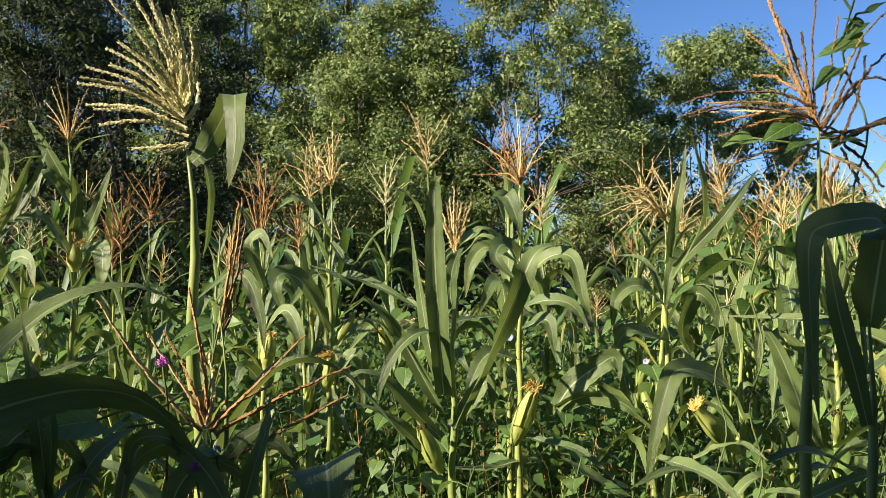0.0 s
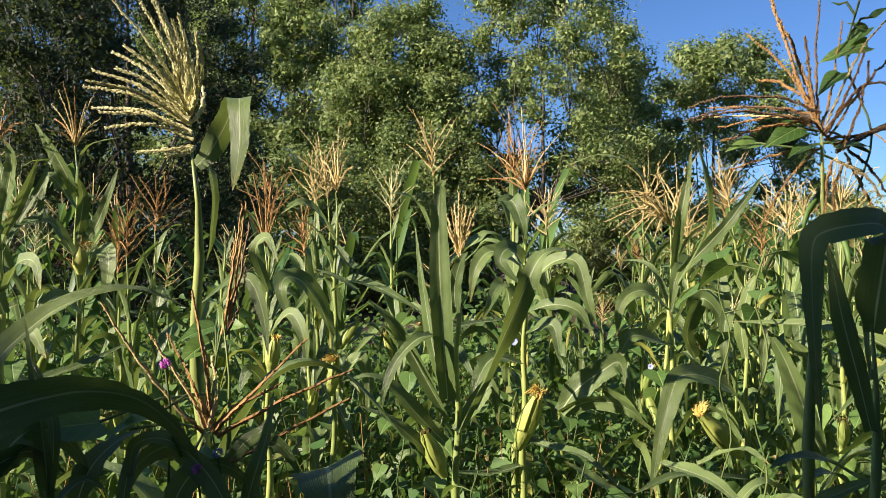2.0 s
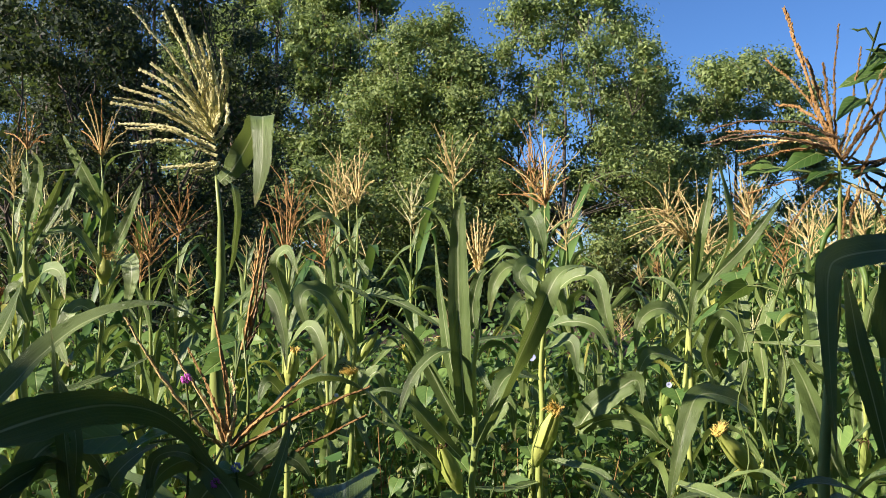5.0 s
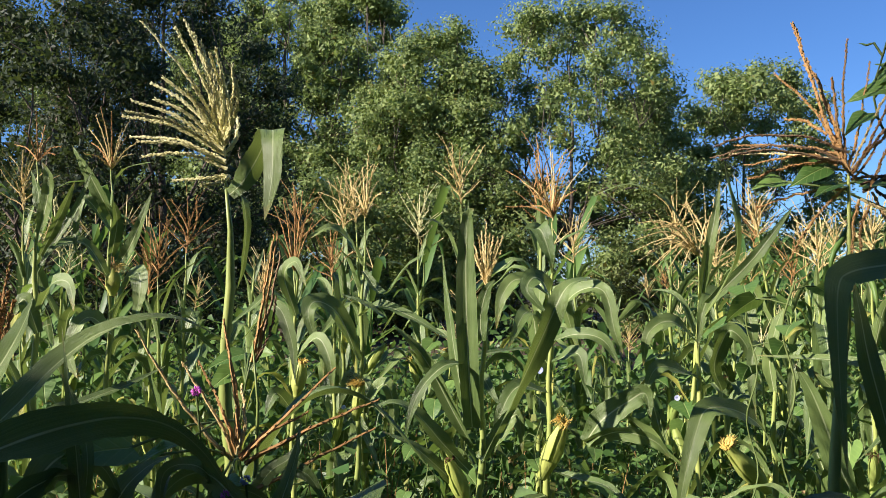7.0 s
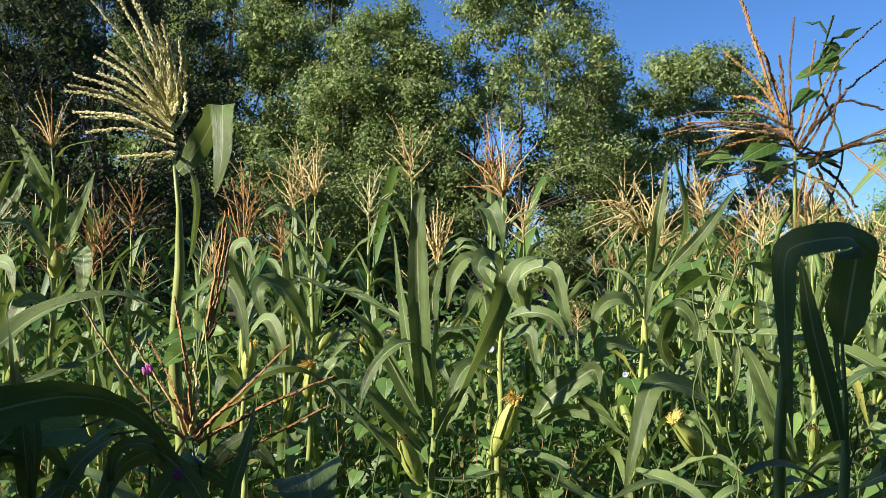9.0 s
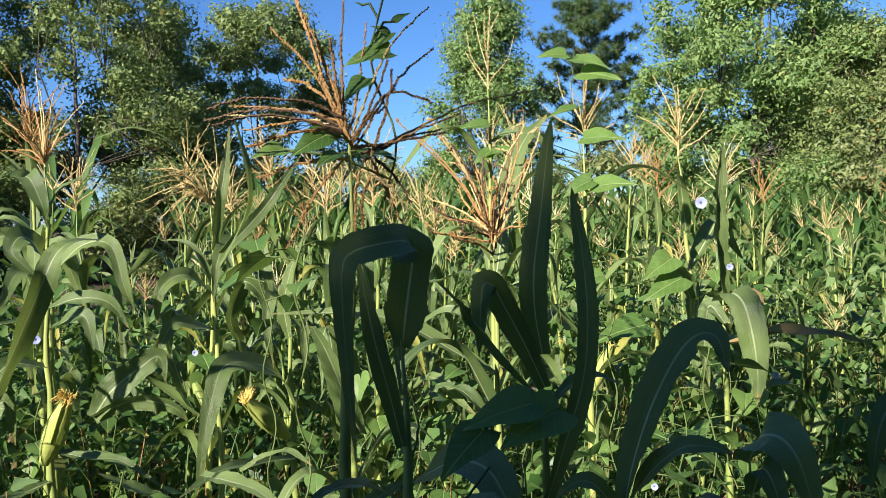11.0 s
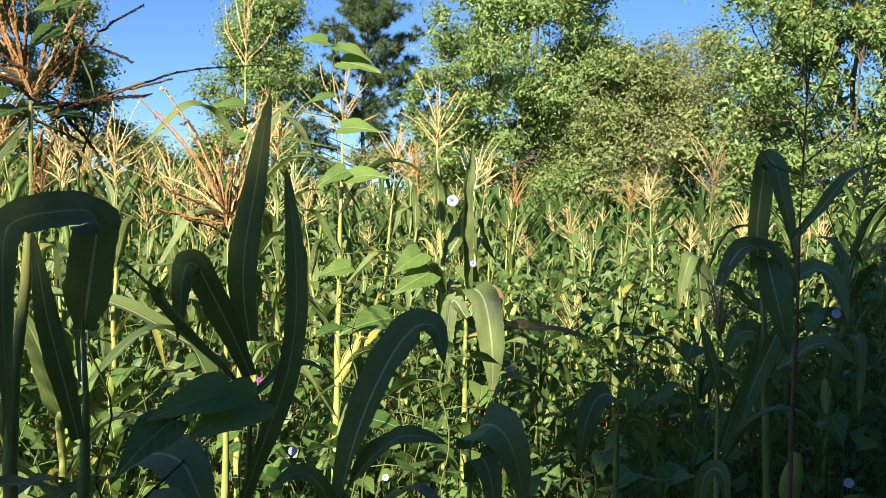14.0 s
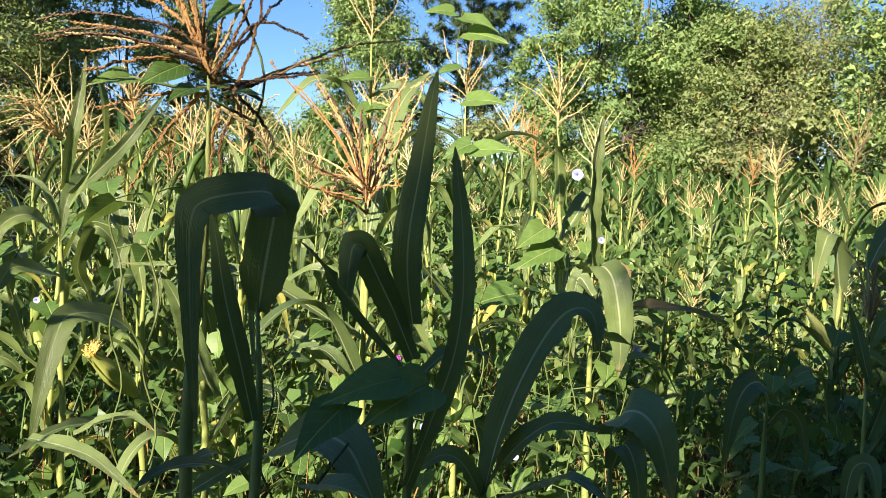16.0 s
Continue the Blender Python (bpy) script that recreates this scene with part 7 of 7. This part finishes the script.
p.leaf(0.9, 150, 0.55, 0.07, 60, -60, 0.5, 0.5)
p = hero((1.743, 1.169), (1.751, 1.179, 1.241), 0.0110, "shaded maize plant with drooping ribbed leaves", 1023)
p.strap([(1.752, 1.176, 1.216), (1.705, 1.169, 1.259), (1.659, 1.172, 1.255), (1.616, 1.168, 1.207), (1.601, 1.175, 1.094)], 0.063, (-0.23, -0.23, 0.95), (-0.68, -0.70, 0.20), 0.04, 10, 0.7, 3.0)
p.strap([(1.751, 1.173, 1.166), (1.773, 1.154, 1.198), (1.817, 1.137, 1.163), (1.855, 1.132, 1.027)], 0.038, (-0.61, -0.63, -0.48), (-0.61, -0.63, -0.48))
p = hero((1.405, 1.287), (1.406, 1.301, 1.172), 0.0110, "shaded maize plant with broad arching ribbed leaves", 1026)
p.strap([(1.406, 1.300, 1.161), (1.383, 1.256, 1.218), (1.379, 1.205, 1.229), (1.378, 1.161, 1.191), (1.388, 1.131, 1.083)], 0.102, (-0.23, -0.23, 0.95), (-0.68, -0.70, 0.20), 0.04, 12, 0.6, 3.2)
p.strap([(1.406, 1.295, 1.092), (1.370, 1.238, 1.164), (1.355, 1.193, 1.128), (1.354, 1.173, 1.024)], 0.066, (-0.23, -0.23, 0.95), (-0.68, -0.70, 0.20))

p = hero((2.09, 0.92), (2.06, 0.93, 1.75), 0.007, "tall dry weed stalk dark against the trees", 1020, name="weed_stalk", stalk_mat=TASSEL_DARK)
tagged(p.root, category="weed", group="weeds")
p.tassel(9, 0.17, TASSEL_DARK, (30, 70), (40, 75), 26, 0.006, None, 2.0, 1.2)

# two plants with rusty tassels at the far side
p = hero((-1.419, 3.300), (-1.454, 3.333, 2.042), 0.0140, "maize plant with a rusty tassel and many upright leaves", 1024)
p.strands([
    [(-1.454, 3.333, 2.035), (-1.471, 3.331, 2.157), (-1.504, 3.329, 2.290)],
    [(-1.454, 3.333, 2.042), (-1.519, 3.371, 2.146), (-1.586, 3.409, 2.216)],
    [(-1.454, 3.333, 2.042), (-1.492, 3.292, 2.084), (-1.529, 3.251, 2.090)],
    [(-1.454, 3.333, 2.042), (-1.506, 3.370, 2.174), (-1.559, 3.408, 2.272)],
    [(-1.454, 3.333, 2.042), (-1.440, 3.291, 2.166), (-1.425, 3.250, 2.252)],
    [(-1.454, 3.333, 2.042), (-1.440, 3.381, 2.170), (-1.424, 3.430, 2.265)],
    [(-1.454, 3.333, 2.042), (-1.386, 3.283, 2.104), (-1.320, 3.233, 2.130)],
    [(-1.454, 3.333, 2.042), (-1.428, 3.372, 2.095), (-1.400, 3.412, 2.113)],
    [(-1.454, 3.333, 2.042), (-1.422, 3.302, 2.134), (-1.391, 3.272, 2.190)],
    [(-1.454, 3.333, 2.042), (-1.514, 3.371, 2.118), (-1.575, 3.410, 2.159)],
    [(-1.454, 3.333, 2.042), (-1.452, 3.392, 2.132), (-1.449, 3.451, 2.188)],
    [(-1.454, 3.333, 2.042), (-1.444, 3.272, 2.141), (-1.433, 3.211, 2.201)],
], (TASSEL_RUST, TASSEL_STRAW), 24, 0.0110, 0.0030, "rusty tassel with spreading branches")
p.strap([(-1.435, 3.305, 1.841), (-1.456, 3.264, 1.911), (-1.499, 3.243, 2.002), (-1.541, 3.231, 2.076), (-1.567, 3.230, 2.115)], 0.065, (0.01, -0.99, 0.14), (-0.66, -0.75, -0.01))
p.strap([(-1.439, 3.305, 1.878), (-1.417, 3.284, 1.974), (-1.369, 3.264, 2.033), (-1.292, 3.245, 2.051), (-1.241, 3.235, 2.059)], 0.039, (0.00, -0.33, 0.94))
p.strap([(-1.417, 3.288, 1.626), (-1.331, 3.238, 1.732), (-1.276, 3.207, 1.838), (-1.232, 3.187, 1.937)], 0.051, (0.01, -0.99, 0.14))
p.strap([(-1.426, 3.286, 1.778), (-1.482, 3.244, 1.884), (-1.520, 3.224, 1.903), (-1.532, 3.205, 1.774), (-1.514, 3.186, 1.688)], 0.043, (0.00, -0.33, 0.94), (0.01, -0.99, 0.14))
p.strap([(-1.426, 3.287, 1.691), (-1.385, 3.236, 1.818), (-1.387, 3.205, 1.901)], 0.056, (0.68, -0.73, -0.01))
p.strap([(-1.422, 3.289, 1.582), (-1.503, 3.236, 1.733), (-1.586, 3.185, 1.731), (-1.623, 3.135, 1.666)], 0.060, (0.00, -0.33, 0.94), (0.01, -0.79, 0.62))
p.strap([(-1.418, 3.290, 1.473), (-1.310, 3.240, 1.625), (-1.269, 3.191, 1.561), (-1.301, 3.193, 1.392)], 0.086, (0.00, -0.33, 0.94), (0.01, -0.99, 0.14))
p.strap([(-1.418, 3.291, 1.386), (-1.482, 3.240, 1.454), (-1.523, 3.190, 1.392), (-1.544, 3.191, 1.266)], 0.077, (0.00, -0.33, 0.94), (0.01, -0.99, 0.14))
p.ear_at((-1.409, 3.270, 1.539), (-1.404, 3.248, 1.647), 0.026, SILK_GOLD, 0.070, 110, "green ear with a bright golden silk")
p = hero((-1.655, 3.196), (-1.700, 3.229, 2.055), 0.0140, "maize plant with a rusty tassel and bright upright leaves", 1025)
p.strands([
    [(-1.700, 3.229, 2.055), (-1.706, 3.228, 2.141), (-1.713, 3.227, 2.248)],
    [(-1.700, 3.229, 2.055), (-1.697, 3.269, 2.128), (-1.694, 3.308, 2.165)],
    [(-1.700, 3.229, 2.055), (-1.637, 3.190, 2.097), (-1.574, 3.150, 2.102)],
    [(-1.700, 3.229, 2.055), (-1.708, 3.268, 2.150), (-1.716, 3.307, 2.209)],
    [(-1.700, 3.229, 2.055), (-1.709, 3.188, 2.131), (-1.717, 3.148, 2.169)],
    [(-1.700, 3.229, 2.055), (-1.773, 3.278, 2.113), (-1.848, 3.327, 2.135)],
    [(-1.700, 3.229, 2.055), (-1.652, 3.200, 2.082), (-1.605, 3.170, 2.072)],
], TASSEL_RUST, 24, 0.0110, 0.0030, "rusty tassel with spreading branches")
p.strap([(-1.662, 3.183, 1.773), (-1.626, 3.162, 1.898), (-1.611, 3.141, 1.980), (-1.635, 3.130, 2.041)], 0.059, (0.01, -0.99, 0.14))
p.strap([(-1.661, 3.182, 1.858), (-1.674, 3.181, 1.942), (-1.701, 3.180, 2.016)], 0.055, (0.01, -0.99, 0.14), (-0.66, -0.75, -0.01))
p.strap([(-1.657, 3.185, 1.689), (-1.571, 3.134, 1.812), (-1.521, 3.104, 1.892), (-1.482, 3.083, 1.964)], 0.042, (0.68, -0.73, -0.01))
p.strap([(-1.658, 3.185, 1.646), (-1.543, 3.184, 1.836), (-1.501, 3.184, 1.921), (-1.458, 3.183, 2.031)], 0.030, (0.01, -0.99, 0.14))
p.strap([(-1.658, 3.187, 1.477), (-1.556, 3.087, 1.583), (-1.471, 3.038, 1.584), (-1.427, 2.990, 1.485)], 0.069, (0.00, -0.33, 0.94), (0.01, -0.99, 0.14))
p.strap([(-1.658, 3.188, 1.393), (-1.713, 3.186, 1.520), (-1.755, 3.186, 1.456)], 0.072, (0.00, -0.33, 0.94), (0.01, -0.99, 0.14))
p.strap([(-1.656, 3.190, 1.266), (-1.516, 3.091, 1.338), (-1.431, 3.043, 1.241)], 0.070, (0.00, -0.33, 0.94), (0.01, -0.99, 0.14))

stand_out([(-0.58, 4.53, 2.18), (-0.76, 4.71, 2.15), (-0.92, 4.38, 2.08), (-0.02, 4.93, 2.44), (-0.26, 5.46, 2.19), (-1.42, 3.95, 1.81), (0.71, 4.93, 1.98), (0.89, 3.68, 1.96), (0.42, 5.44, 2.31), (0.95, 4.47, 2.12)])
stand_out([(2.16, 4.12, 1.85), (1.51, 3.42, 1.96), (3.23, 3.49, 1.99), (3.07, 3.05, 2.25), (3.82, 3.47, 2.01), (5.98, 3.95, 1.97), (5.69, 3.47, 1.94), (3.99, 4.68, 2.17), (4.65, 4.05, 1.93), (5.50, 2.81, 1.79)])

far_start = sow_field(HEROES)
far_field(far_start)
climb()
undergrowth()
meadow()



# ---- bean vines, pods and flowers among the near plants ----
def bean_vine(foot, top, heights, sizes, heading, seed, spread=0.05, droop=(0, 40), label="twining bean vine with broad green leaves"):
    """A vine that winds up from foot to top, with a leaf at each height."""
    r = random.Random(seed)
    a, b = Vector(foot), Vector(top)
    pts = []
    for i in range(31):
        s = i / 30
        w = i * 0.8
        pts.append((b - a) * s + Vector((math.cos(w), math.sin(w), 0)) * 0.014)
    root = new("bean_vine")
    root.location = a
    tagged(root, label, "vine", "bean vines in the maize")
    v, f = tube(pts, [0.0024] * 31, 5)
    part("stem", make_mesh("stem", v, f, VINESTEM), root)
    for i, z in enumerate(heights):
        s = (z - a.z) / (b.z - a.z)
        h = heading + (i * 150 + r.uniform(-40, 40)) * (1 if spread > 0.03 else 0.4)
        m = Matrix.Translation((b - a) * s) @ pose(0, 0, 0, 0, 0, 90 - h)
        stalk = part("leaf_stalk", make_mesh("leaf_stalk", *tube([(0, 0, 0), (spread * 0.6, 0, 0.012), (spread, 0, 0.012)], [0.0018] * 3, 5), VINESTEM), root, m)
        part("leaf", heart_mesh(sizes * r.uniform(0.8, 1.2), seed + i, 0.14, 0.4), stalk, pose(spread, 0, 0.012, r.uniform(-25, 25), r.uniform(*droop), r.uniform(-40, 40)))
    return root


def leafy_vine(foot, top, leaves, seed, label, light=(-0.3, -0.5, 0.7), lobes=0.4):
    """A vine that winds from foot to top and holds each leaf, given by its base and its tip, on a stalk of its own."""
    r = random.Random(seed)
    a, b = Vector(foot), Vector(top)
    pts = [(b - a) * (i / 30) + Vector((math.cos(i * 0.8), math.sin(i * 0.8), 0)) * 0.012 for i in range(31)]
    root = new("bean_vine")
    root.location = a
    tagged(root, label, "vine", "bean vines in the maize")
    part("stem", make_mesh("stem", *tube(pts, [0.0015] * 31, 5), VINESTEM), root)
    for i, (base, tip) in enumerate(leaves):
        o, e = Vector(base) - a, Vector(tip) - a
        near = min(pts, key=lambda q: (q - o).length + (0.3 if q.z > o.z else 0))
        stalk = part("leaf_stalk", make_mesh("leaf_stalk", *tube([near, near.lerp(o, 0.5) + UP * 0.01, o], [0.0017] * 3, 5), VINESTEM), root)
        d = (e - o).normalized()
        up = Vector(light) + Vector((r.uniform(-1, 1), r.uniform(-1, 1), r.uniform(-1, 1))) * 0.3
        side = up.cross(d).normalized()
        up = d.cross(side)
        m = Matrix((d, side * 0.74, up)).transposed().to_4x4()
        m.translation = o
        part("leaf", heart_mesh((e - o).length * 1.05, seed + i, 0.14, lobes), stalk, m)
    return root


def pod(vine, place, heading):
    """A green bean pod hanging from its vine."""
    pts = [(0.004 * math.sin(i * 0.9), 0, -0.012 * i) for i in range(8)]
    v, f = tube(pts, [0.002, 0.0035, 0.0042, 0.0038, 0.0043, 0.0038, 0.0032, 0.0012], 7)
    part("pod", make_mesh("pod", v, f, VINELEAF), vine, Matrix.Translation(Vector(place) - vine.location) @ pose(0, 0, 0, 0, 25, heading), "green bean pod")


v1 = leafy_vine((0.62, 1.21, 1.2), (0.52, 1.09, 1.93), [
    ((0.531, 1.077, 1.865), (0.476, 1.085, 1.857)),
    ((0.537, 1.087, 1.889), (0.501, 1.094, 1.866)),
    ((0.535, 1.087, 1.889), (0.515, 1.088, 1.900)),
    ((0.542, 1.084, 1.904), (0.557, 1.076, 1.917)),
    ((0.439, 1.066, 1.760), (0.396, 1.055, 1.742)),
    ((0.395, 1.090, 1.745), (0.357, 1.077, 1.741)),
    ((0.452, 1.058, 1.738), (0.418, 1.042, 1.728)),
    ((0.483, 1.064, 1.737), (0.532, 1.071, 1.747)),
    ((0.503, 1.095, 1.923), (0.496, 1.099, 1.928)),
    ((0.497, 1.072, 1.829), (0.461, 1.056, 1.809))], 50, "bean vine with green leaves wound through a rusty tassel")
leafy_vine((2.1, 2.62, 0.6), (1.97, 2.57, 2.23), [
    ((1.956, 2.584, 2.219), (1.861, 2.608, 2.226)),
    ((1.977, 2.563, 2.200), (2.030, 2.439, 2.178)),
    ((1.975, 2.553, 2.029), (1.868, 2.587, 2.012)),
    ((1.988, 2.533, 1.917), (2.048, 2.405, 1.930)),
    ((2.000, 2.511, 1.769), (1.899, 2.537, 1.730)),
    ((2.006, 2.503, 1.746), (2.067, 2.376, 1.771)),
    ((1.740, 2.779, 1.986), (1.634, 2.813, 1.987)),
    ((1.746, 2.766, 1.878), (1.775, 2.669, 1.905)),
    ((1.746, 2.767, 1.888), (1.677, 2.762, 1.853)),
    ((1.991, 2.546, 2.149), (2.051, 2.417, 2.136)),
    ((1.947, 2.400, 1.441), (1.835, 2.438, 1.426)),
    ((2.041, 2.296, 1.273), (1.863, 2.329, 1.259)),
    ((2.323, 2.455, 1.480), (2.189, 2.443, 1.431)),
    ((2.345, 2.429, 1.407), (2.188, 2.439, 1.360))], 60, "bean vine with broad lit leaves up a tall maize plant")
leafy_vine((0.92, 1.34, 0.0), (0.88, 1.3, 1.36), [
    ((0.629, 0.930, 1.443), (0.548, 0.939, 1.437)),
    ((0.663, 0.925, 1.433), (0.579, 0.907, 1.417)),
    ((0.570, 0.944, 1.417), (0.504, 0.923, 1.390)),
    ((0.539, 0.941, 1.341), (0.553, 0.873, 1.362))], 80, "shaded bean vine with large dark leaves")
leafy_vine((-0.31, 1.0, 0.0), (-0.3, 1.15, 1.52), [
    ((-0.311, 0.924, 1.431), (-0.351, 0.884, 1.425)),
    ((-0.342, 0.924, 1.414), (-0.338, 0.904, 1.436)),
    ((-0.368, 0.904, 1.425), (-0.431, 0.853, 1.430)),
    ((-0.325, 1.203, 1.503), (-0.366, 1.163, 1.495)),
    ((-0.333, 1.203, 1.482), (-0.360, 1.153, 1.466)),
    ((-0.318, 1.203, 1.503), (-0.284, 1.174, 1.511)),
    ((-0.275, 0.955, 1.380), (-0.254, 0.936, 1.384)),
    ((-0.285, 0.955, 1.376), (-0.290, 0.935, 1.386))], 100, "bean vine with green leaves among spent brown stalks")
pod(v1, (0.50, 1.13, 1.71), 20)
pod(v1, (0.53, 1.16, 1.66), 90)
bean_vine((0.68, 1.88, 0.6), (0.69, 1.88, 1.62), (1.47, 1.52, 1.57, 1.6), 0.08, 10, 120, 0.07)
bean_vine((0.75, 2.3, 0.6), (0.74, 2.3, 1.62), (1.38, 1.45, 1.5, 1.57, 1.6), 0.08, 10, 130, 0.07)
bean_vine((1.75, 2.12, 0.3), (1.75, 2.12, 1.36), (0.6, 0.75, 0.9, 1.0, 1.1, 1.2, 1.28, 1.34), 0.09, 40, 140, 0.07)
for i, (x, y, z) in enumerate([(0.05, 2.42, 1.0), (0.22, 3.2, 1.1), (0.95, 2.65, 1.0), (1.5, 2.3, 1.1), (2.0, 2.2, 1.15), (2.3, 2.05, 1.3), (2.6, 2.6, 1.5), (1.3, 2.6, 1.2), (-0.6, 3.0, 1.2), (0.5, 2.7, 0.9), (2.5, 1.6, 1.25), (2.9, 1.9, 1.4), (-1.0, 2.7, 1.0), (1.9, 1.6, 1.0)]):
    bean_vine((x, y, 0.0), (x + 0.03, y, z), [z * (0.35 + 0.065 * k) for k in range(10)], 0.072, i * 50, 200 + i * 13, 0.07)


def vine_thicket():
    """Bean vines that fill the field's lower storey, thickest towards its open end."""
    r = random.Random(61)
    for i in range(46):
        az, d = radians(r.uniform(24, 62) if i % 4 else r.uniform(-24, 24)), r.uniform(2.0, 4.6)
        x, y, z = d * math.sin(az), d * math.cos(az), r.uniform(0.75, 1.35)
        bean_vine((x, y, 0.0), (x + r.uniform(-0.1, 0.1), y + r.uniform(-0.1, 0.1), z), [z * (0.3 + 0.058 * k) for k in range(12)], r.uniform(0.065, 0.095), r.uniform(0, 360), 400 + i * 13, 0.08)


vine_thicket()


def globe_flower(place, size, material, label):
    """A round clustered flower head on a thin stem."""
    r = random.Random(int(place[2] * 1000))
    root = new("globe_flower")
    root.location = place
    tagged(root, label, "flower", "small flowers in the weeds")
    pieces = []
    for i in range(46):
        z = 1 - 2 * (i + 0.5) / 46
        w = i * 2.4
        d = Vector((math.cos(w) * math.sqrt(1 - z * z), math.sin(w) * math.sqrt(1 - z * z), z))
        pieces.append(spikelet(d * size * 0.35, d, d.orthogonal().normalized(), size * r.uniform(0.6, 0.8)))
    part("petals", make_mesh("petals", *merged(pieces), material), root)
    part("stem", make_mesh("stem", *tube([(0, 0, -size * 0.4), (0.006, 0, -0.05), (0.0, 0.01, -0.16)], [0.0014, 0.0014, 0.0016], 5), VINESTEM), root)


for x, y, z, m_, what in ((-0.27, 0.93, 1.37, PETAL_PINK, "bright magenta"), (-0.315, 0.96, 1.48, PETAL_PINK, "bright magenta"), (-0.25, 0.94, 1.385, PETAL_BLUE, "faded pale pink"), (1.06, 1.55, 1.30, PETAL_PINK, "dull purple")):
    globe_flower((x, y, z), 0.0065, m_, "small %s globe flower on a thin stem" % what)
for x, y, z, s_ in ((2.46, 2.44, 1.68, 0.022), (-0.25, 0.93, 1.325, 0.013), (0.26, 3.37, 1.27, 0.015), (0.78, 3.3, 1.18, 0.011), (-0.56, 3.7, 1.06, 0.010), (2.42, 2.08, 1.09, 0.014), (1.33, 1.82, 1.05, 0.011), (1.56, 1.74, 0.96, 0.009),
                    (2.93, 1.17, 1.36, 0.014), (2.2, 2.07, 1.47, 0.011), (3.6, 2.1, 1.37, 0.014), (2.5, 0.95, 0.96, 0.013)):
    flower((x, y, z), s_, (-x * 0.3 - 0.3, -y * 0.3 - 0.2, 0.15))
